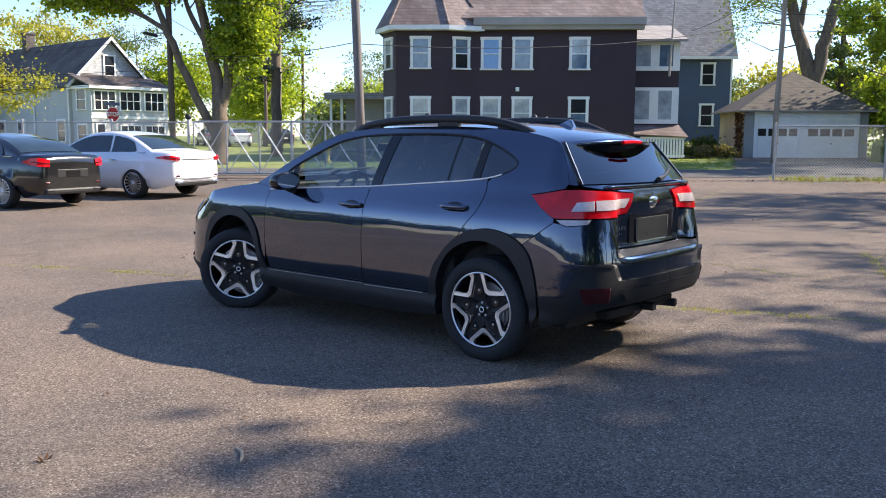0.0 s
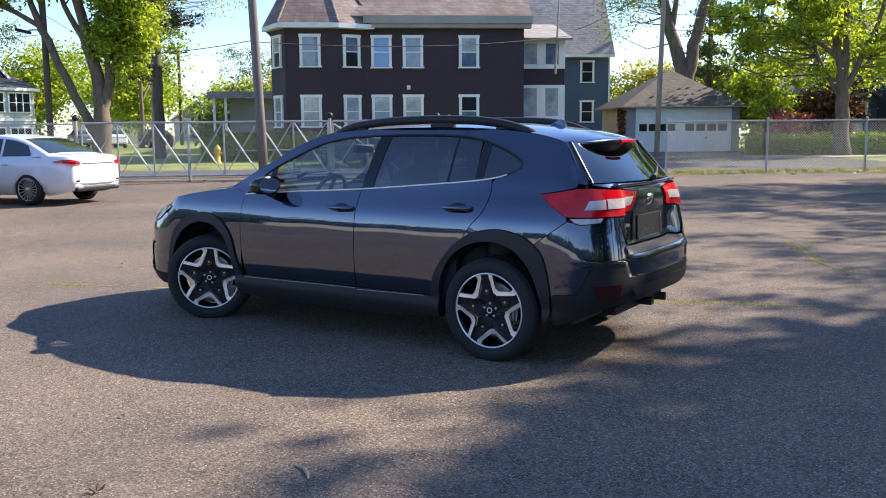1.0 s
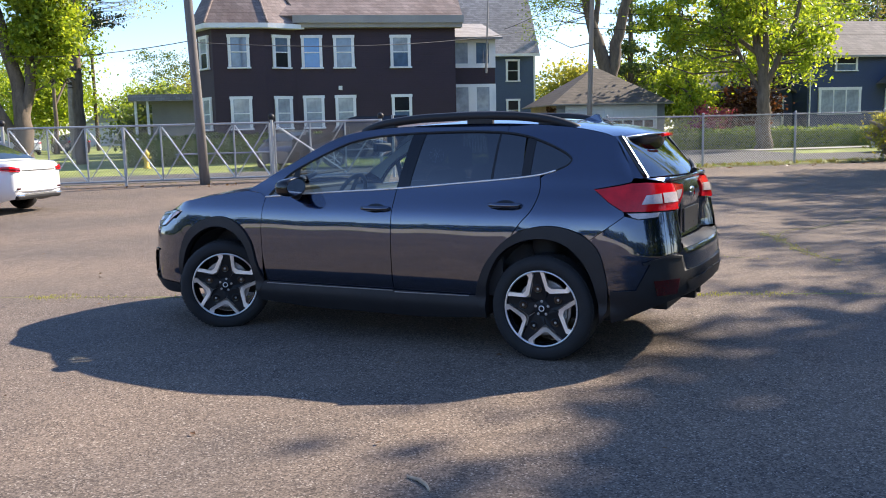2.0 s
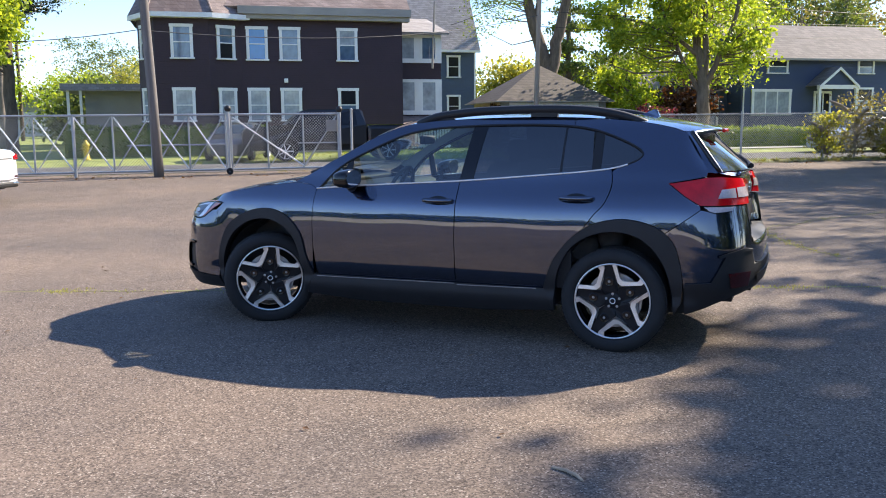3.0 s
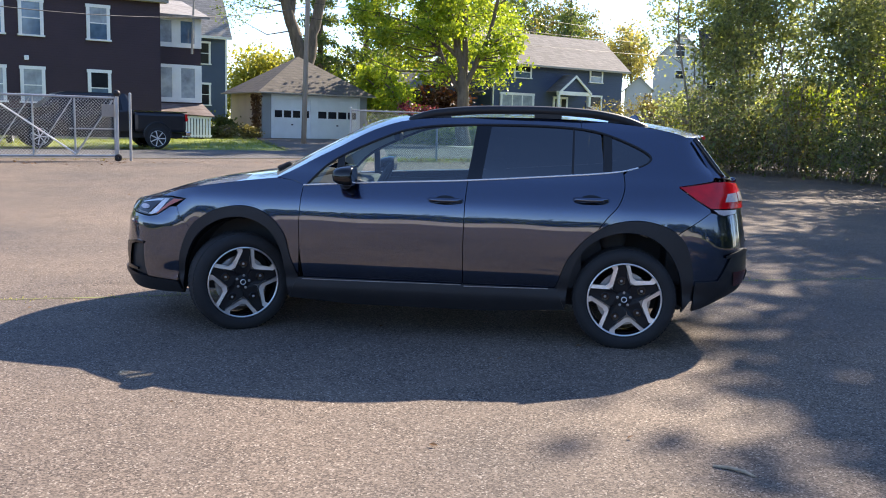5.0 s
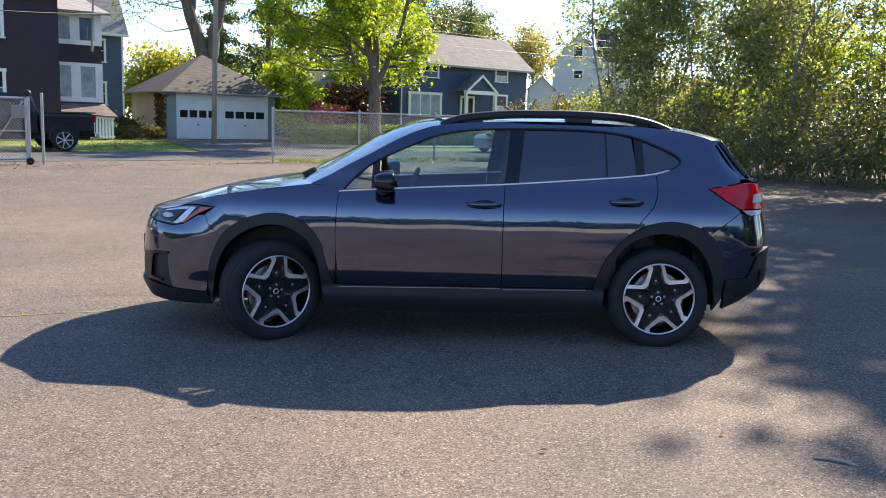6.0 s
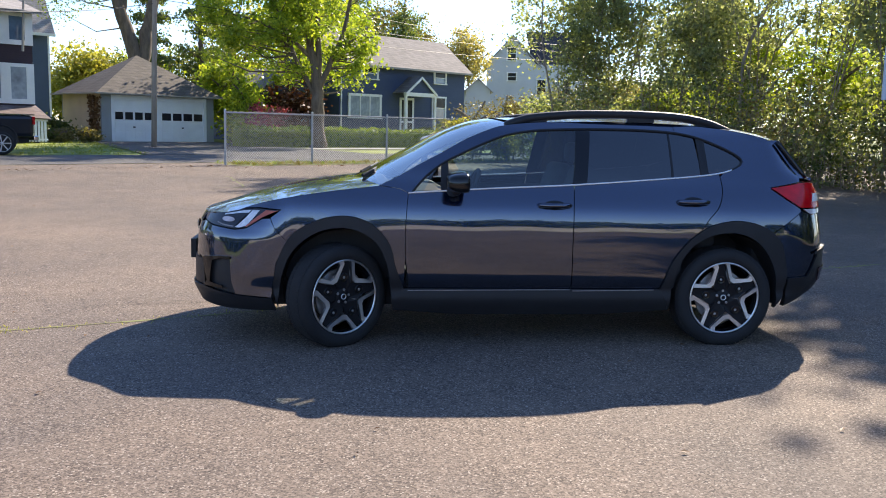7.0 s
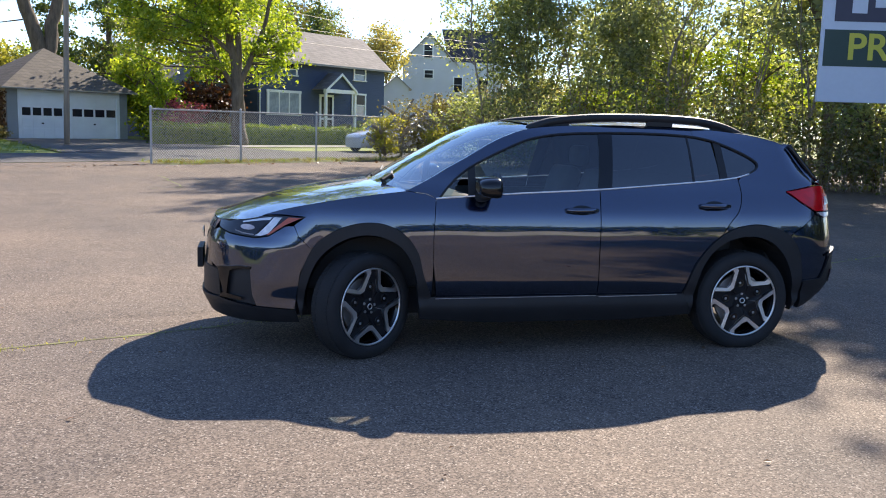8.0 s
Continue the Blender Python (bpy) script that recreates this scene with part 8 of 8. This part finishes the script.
hedge(26.6, 31.2, 13.6, 14.7, 0.95, 61, "long clipped green hedge along the pavement")
hedge(31.9, 44.5, 13.6, 14.7, 0.93, 62, "long clipped green hedge in front of the navy house")
hedge(0.5, 9.5, 15.2, 16.0, 1.3, 63, "dark hedge at the foot of the maroon house")


def bramble(at, h, r, seed, leaf_mat_, label, leaves=1700, canes=60):
    """A tangle of thin arching canes with small leaves."""
    x, y = at
    rs = np.random.RandomState(seed)
    o = thing("bramble", label, "bramble", Matrix.Translation((x, y, gz(x, y) - 0.05)), "brambles along the lot")
    bm, spots = bmesh.new(), []
    for k in range(canes):
        a, lean, up = rs.uniform(0, math.tau), rs.uniform(0.5, 1.6) * r, h * rs.uniform(0.25, 1.1)
        p0 = Vector((rs.normal(0, r * 0.4), rs.normal(0, r * 0.4), 0))
        d = Vector((math.cos(a), math.sin(a), 0))
        pts = [p0, p0 + d * lean * 0.2 + Vector((0, 0, up * 0.6)), p0 + d * lean * 0.6 + Vector((0, 0, up)), p0 + d * lean * 1.2 + Vector((0, 0, up * rs.uniform(0.65, 1.1)))]
        tube(bm, pts, [0.009, 0.007, 0.005, 0.003], 3, False)
        spots += [pts[i].lerp(pts[i + 1], f)[:] for i in (1, 2) for f in (0.2, 0.6, 1.0)] + [pts[0].lerp(pts[1], 0.6)[:]]
    part("tangle", bm, M_CANE, o, "grey-brown canes")["kind"] = "stuff"
    c = np.array(spots)[rs.randint(0, len(spots), leaves)] + rs.normal(0, 0.22, (leaves, 3))
    f = new("foliage", leaf_mesh("foliage", c[c[:, 2] > 0.03], 0.1, seed, leaf_mat_))
    f.parent = o
    f["kind"] = "stuff"
    return o


def thicket():
    """Slender leaning trees and scrub along the edge of the lot."""
    rs = random.Random(8)
    spots = [(6.1, 27.0, 12.5, 2.2), (7.6, 25.6, 13, 2.0), (8.6, 23.9, 14, 2.3), (9.9, 22.6, 12, 2.0), (10.6, 20.9, 13.5, 2.4), (11.9, 19.4, 14, 2.5), (13.0, 17.0, 14.5, 2.8), (14.6, 14.0, 14, 3.0), (15.8, 11.4, 14.5, 3.0)]
    for k, (x, y, h, r) in enumerate(spots):
        stems, tips = [], []
        for j in range(rs.randint(3, 6)):
            a, b = rs.uniform(-0.6, 0.6), rs.uniform(-0.6, 0.6)
            u, v, t, top = rs.uniform(-2.0, 2.0), rs.uniform(-2.0, 2.0), rs.uniform(0.018, 0.05) * (2.0 if j == 0 and k % 3 == 1 else 1.0), h * rs.uniform(0.5, 1.0)
            bend = rs.uniform(-1.0, 1.0)
            stem = [(a, b, -0.3, t), (a + u * 0.2 + bend * 0.5, b + v * 0.2, top * 0.25, t * 0.85), (a + u * 0.5 + bend, b + v * 0.5, top * 0.55, t * 0.6), (a + u, b + v, top, t * 0.2)]
            stems.append(stem)
            tips += [stem[2], stem[3]]
            for q in range(2):
                f, w = rs.uniform(0.3, 0.75), rs.uniform(0, 6.28)
                base = (a + u * f, b + v * f, top * f)
                stems.append([(*base, t * 0.45), (base[0] + 0.7 * math.cos(w), base[1] + 0.7 * math.sin(w), base[2] + 0.9, t * 0.3), (base[0] + 1.5 * math.cos(w), base[1] + 1.5 * math.sin(w), base[2] + rs.uniform(0.8, 2.0), t * 0.12)])
        blobs = [(tx + rs.uniform(-0.7, 0.7), ty + rs.uniform(-0.7, 0.7), tz * rs.uniform(0.85, 1.0), r * rs.uniform(0.3, 0.65), r * 0.5, h * rs.uniform(0.06, 0.12)) for tx, ty, tz, _ in tips]
        for f in (0.1, 0.18, 0.26, 0.34, 0.42, 0.5, 0.58, 0.68, 0.8, 0.92):
            blobs += [(rs.uniform(-0.9, 0.9) * r * 0.8, rs.uniform(-0.9, 0.9) * r * 0.8, h * (f + rs.uniform(-0.04, 0.04)), r * rs.uniform(0.3, 0.7), r * 0.5, h * rs.uniform(0.05, 0.09)) for q in range(2 if f > 0.4 else 1)]
        tree("thicket_tree", "slender many-stemmed roadside tree with small dull leaves", (x, y), stems, blobs, (330 if k < 2 else 230 if k < 4 else 140), 58, 0.28, 0.11, (LEAF_ALDER, LEAF_THICKET, LEAF_ALDER, LEAF_THICKET, LEAF_THICKET)[k % 5], 200 + k, 300, 0.022, group="thicket along the lot", bark=M_CANE)
    for k in range(20):
        f = k / 19
        x, y = 5.4 + 10.2 * f + rs.uniform(-0.4, 0.4), 25.4 - 14.6 * f + rs.uniform(-0.7, 0.5)
        bramble((x, y), rs.uniform(1.6, 3.4), rs.uniform(0.9, 1.5), 240 + k, (LEAF_THICKET, LEAF_DULL, LEAF_ALDER, LEAF_OLIVE)[k % 4], "tangle of arching canes with dull leaves beside the lot")
    for k in range(4, 9):
        f = k / 8
        x, y = 10.6 + 6.0 * f + rs.uniform(-0.4, 0.4), 20.2 - 9.6 * f + rs.uniform(-0.5, 0.5)
        plain_tree((x, y), rs.uniform(2.0, 3.6), rs.uniform(1.2, 1.7), (LEAF_OLIVE, LEAF_THICKET, LEAF_OLIVE)[k % 3], 230 + k, "low scrub at the edge of the lot", "scrub", 60, 60, 0.10, 0.0, 0.26, group="scrub along the lot")
    for at, h, r, q in (((11.9, 24.0), 6.5, 2.0, 70), ((13.6, 22.0), 5.5, 1.8, 71), ((9.3, 25.4), 3.0, 1.4, 72), ((16.2, 19.4), 7.0, 2.2, 73)):
        plain_tree(at, h, r, LEAF_BRIGHT, q, "sunlit yellow-green shrub behind the thicket", "shrub", 80, 70, 0.13, 0.1, 0.3, group="sunlit shrubs", twigs=90)


thicket()
# tall dense trees beyond the sign, which shade the lot
for k, (x, y, h, r) in enumerate(((14.6, 14.45, 16.5, 3.2), (15.2, 9.5, 17, 3.6), (13.8, 17.6, 14.6, 2.8), (16.5, 6.5, 16.5, 4.0), (14.6, 4.0, 14, 3.2), (19.5, 2.5, 16, 4.0), (18.5, 11.0, 17, 4.0), (21, 6.5, 17, 4.2))):
    plain_tree((x, y), h, r, LEAF_THICKET, 280 + k, "tall dense leafy tree at the edge of the lot", "tree", 130 if k == 2 else 370, 90, 0.21, 0.3, 0.5, group="tall trees along the lot")
# unseen trees added to the right, so the rear bumper reflects dark
for k, (x, y, h, r) in enumerate(((18.5, -3.0, 14, 3.6), (21.5, -8.0, 14, 3.8), (25.0, -13.5, 14, 4.0))):
    plain_tree((x, y), h, r, LEAF_OLIVE, 290 + k, "tall unseen tree added to darken the car's rear reflections", "tree", 200, 60, 0.26, 0.05, 0.6, group="tall trees along the lot")
# thin shrubs and weeds at the fence
for k, (s, n, h, mt) in enumerate(((27.6, -0.2, 1.5, LEAF_YELLOW), (29.3, 0.5, 2.3, LEAF_DULL), (31.0, 0.2, 2.6, LEAF_DULL), (32.6, 0.1, 2.2, LEAF_BRIGHT), (34.5, 0.4, 2.8, LEAF_DULL), (30.2, -0.5, 1.2, LEAF_YELLOW), (33.6, -0.3, 3.0, LEAF_THICKET), (35.8, 0.3, 3.2, LEAF_DULL), (37.0, -0.4, 2.6, LEAF_BRIGHT), (38.2, 0.2, 3.4, LEAF_THICKET), (36.4, -1.0, 1.8, LEAF_YELLOW), (32.0, 0.7, 2.6, LEAF_DULL))):
    plain_tree(W2(s, n), h * 1.15, h * 0.55, mt, 260 + k, "thin twiggy shrub growing through the fence", "shrub", 64, 30, 0.08, 0.05, 0.16, group="shrubs at the fence", twigs=200, bark=M_CANE)


def weeds(name, label, places, h, seed, material, n_each=12):
    """Tufts of grass blades on the ground."""
    rs = random.Random(seed)
    bm = bmesh.new()
    for x, y in places:
        z = gz(x, y)
        for k in range(n_each):
            a, l, w = rs.uniform(0, 6.28), h * rs.uniform(0.5, 1.3), 0.004 + 0.02 * h
            bx, by = x + rs.gauss(0, 0.05 + h * 0.15), y + rs.gauss(0, 0.05 + h * 0.15)
            t = Vector((math.cos(a), math.sin(a), 0))
            s = Vector((-t.y, t.x, 0)) * w
            p = Vector((bx, by, z - 0.005))
            v = [bm.verts.new(q) for q in (p - s, p + s, p + t * l * 0.3 + s * 0.6 + Vector((0, 0, l * 0.7)), p + t * l * 0.7 + Vector((0, 0, l)))]
            bm.faces.new(v)
    return whole(name, bm, material, label, "weeds", kind="stuff")


rs_ = random.Random(77)
weeds("fence_weeds", "grass and weeds along the foot of the fence", [W2(rs_.uniform(17.9, 42), rs_.gauss(0.1, 0.4)) for k in range(170)], 0.10, 1, LEAF_MAPLE, 8)
weeds("dry_grass", "dry straw-coloured grass along the foot of the fence", [W2(rs_.uniform(17.9, 42), rs_.gauss(-0.1, 0.45)) for k in range(300)], 0.11, 5, LEAF_DULL, 8)
weeds("lawn_tufts", "uneven tufts of bright grass on the lawn", [W2(rs_.uniform(6, 18.5 + 3.4 * f), 6.5 + 13 * f) for f in (rs_.random() for k in range(900))], 0.09, 6, LEAF_LAWN, 7)
weeds("gate_weeds", "dry grass along the foot of the gate", [W2(rs_.uniform(-8, 12), rs_.gauss(0.3, 0.2)) for k in range(36)], 0.07, 2, LEAF_DULL, 8)


def crack_line(a, b, n, wob):
    o, (ax, ay), (bx, by) = [], a, b
    for k in range(n):
        f = k / (n - 1)
        w = wob * (math.sin(f * 19) + 0.6 * math.sin(f * 47 + 1))
        o.append((ax + (bx - ax) * f + w * 0.3, ay + (by - ay) * f + w))
    return o


def crack(name, label, pts, width, material):
    bm = bmesh.new()
    rs = random.Random(len(pts))
    left, right = [], []
    for i, (x, y) in enumerate(pts):
        (x0, y0), (x1, y1) = pts[max(i - 1, 0)], pts[min(i + 1, len(pts) - 1)]
        t = Vector((x1 - x0, y1 - y0, 0)).normalized()
        s = Vector((-t.y, t.x, 0)) * width * rs.uniform(0.3, 1.0)
        p = Vector((x, y, gz(x, y) + 0.004))
        left.append(bm.verts.new(p + s))
        right.append(bm.verts.new(p - s))
    for i in range(len(pts) - 1):
        bm.faces.new((left[i], right[i], right[i + 1], left[i + 1]))
    return whole(name, bm, material, label, "crack", kind="structure")


SEAM = crack_line((-13.0, -3.6), (14.0, 7.2), 160, 0.07)
crack("lot_crack_1", "long open seam across the asphalt filled with soil and moss", SEAM, 0.026, M_SOIL)


def along(points, step, wob, seed):
    """Places every step along a bent line, a little off it."""
    rs, o = random.Random(seed), []
    for (ax, ay), (bx, by) in zip(points, points[1:]):
        k = max(1, round(math.hypot(bx - ax, by - ay) / step))
        o += [(ax + (bx - ax) * i / k + rs.gauss(0, wob), ay + (by - ay) * i / k + rs.gauss(0, wob)) for i in range(k)]
    return o + [points[-1]]


BRANCH = along([(0.36, 6.45), (0.57, 6.17), (0.80, 5.5), (0.99, 4.95), (1.33, 4.40), (1.5, 4.1)], 0.12, 0.03, 1)
crack("lot_crack_2", "short crack in the asphalt filled with yellow moss", BRANCH, 0.022, M_SOIL)
ARM = along([(0.55, 6.25), (0.72, 6.87), (1.04, 7.28), (1.28, 7.82), (1.75, 8.63), (2.6, 9.6)], 0.14, 0.03, 2)
crack("lot_crack_3", "forking arm of the mossy crack in the asphalt", ARM, 0.02, M_SOIL)
CROSS = along([(-0.85, 4.32), (-0.43, 4.35), (-0.06, 4.25), (0.28, 4.16), (0.69, 4.10)], 0.12, 0.02, 3)
crack("lot_crack_4", "fine crack across the asphalt behind the car", CROSS, 0.014, M_SOIL)
FAR_CRACK = along([(-5.4, 12.3), (-4.8, 12.8), (-5.2, 14.6), (-5.6, 16.2)], 0.2, 0.04, 4)
crack("lot_crack_5", "short crack in the asphalt near the gateway", FAR_CRACK, 0.03, M_SOIL)
LUSH = [p for p in SEAM if 0.0 < p[0] < 1.25 or -5.5 < p[0] < -5.0 or -6.35 < p[0] < -5.9]
weeds("seam_weeds", "tufts of grass along the asphalt seam", [p for p in SEAM if rs_.random() < 0.55] + [(x + rs_.gauss(0, 0.06), y + rs_.gauss(0, 0.02)) for x, y in LUSH for k in range(6)], 0.022, 3, LEAF_YELLOW, 8)
weeds("crack_weeds", "small yellow moss tufts in the asphalt cracks", [(x + rs_.gauss(0, 0.03), y + rs_.gauss(0, 0.05)) for x, y in BRANCH for k in range(3)] + [p for p in ARM + CROSS if rs_.random() < 0.5], 0.02, 4, LEAF_YELLOW, 7)


def litter():
    rs = random.Random(21)
    bm = bmesh.new()
    for k in range(900):
        if k < 700:
            x, y = W2(rs.uniform(-8, 42), rs.gauss(-0.9, 0.45))
        else:
            x, y = rs.uniform(-9, 8), rs.uniform(-5, 10)
        q = Matrix.Translation((x, y, gz(x, y) + 0.012)) @ Euler((rs.gauss(0, 0.3), rs.gauss(0, 0.3), rs.uniform(0, 6.28))).to_matrix().to_4x4()
        s = rs.uniform(0.015, 0.04) * (1.6 if k < 700 else 0.6)
        bm.faces.new([bm.verts.new(q @ Vector(p)) for p in ((-s, 0, 0), (0, -s * 0.6, 0.004), (s, 0, 0), (0, s * 0.6, 0.004))])
    return whole("leaf_litter", bm, LEAF_BROWN, "dry leaves scattered along the fence and over the lot", "leaves", kind="stuff")


litter()
whole("twig", tube(bmesh.new(), [(-0.09, 0, 0.008), (-0.02, 0.012, 0.012), (0.05, 0.0, 0.012), (0.10, -0.02, 0.008)], [0.006, 0.009, 0.008, 0.004], 6), mat("dry_twig", (0.42, 0.34, 0.24), 0.9, var=0.3, scale=20, fine=90), "pale broken twig on the asphalt", "twig", pose(0.265, -3.01, 0, 0, 0, -25))
leaf1 = bmesh.new()
for k in range(5):
    a = k * 1.1
    leaf1.faces.new([leaf1.verts.new(p) for p in ((0, 0, 0.01), (0.05 * math.cos(a), 0.05 * math.sin(a), 0.02), (0.075 * math.cos(a + 0.35), 0.075 * math.sin(a + 0.35), 0.045), (0.04 * math.cos(a + 0.7), 0.04 * math.sin(a + 0.7), 0.02))])
whole("fallen_leaf", leaf1, LEAF_BROWN, "curled brown leaf on the asphalt", "leaf", pose(-0.33, -3.65, 0.0, 12, -8, 40) @ Matrix.Diagonal((0.62, 0.45, 0.75, 1)))

# unseen pale wall, added only to put a bright line in the paint's reflections
whole("reflection_wall", boxes((-70, 60, -0.15, 0.15, -0.2, 1.5), (-70, 60, -0.2, 0.2, 1.5, 1.6)), M_CONCRETE, "low pale wall added behind the lot for a bright reflected line", "wall", pose(0, -46, 0, 0, 0, -6), kind="structure")

# unseen trees added behind the lot, to close the place and show in the paint
rb = random.Random(5)
for k in range(36):
    a = radians(186 + 176 * k / 35)
    d = rb.uniform(56, 70)
    plain_tree((-1 + d * math.cos(a), -2 + d * math.sin(a)), rb.uniform(5.0, 7.0), rb.uniform(5.6, 7.0), LEAF_OLIVE, 300 + k, "green tree added behind the lot for reflections", clumps=100, per=26, leaf=0.75, low=0.02, spread=1.1, group="trees behind the lot")
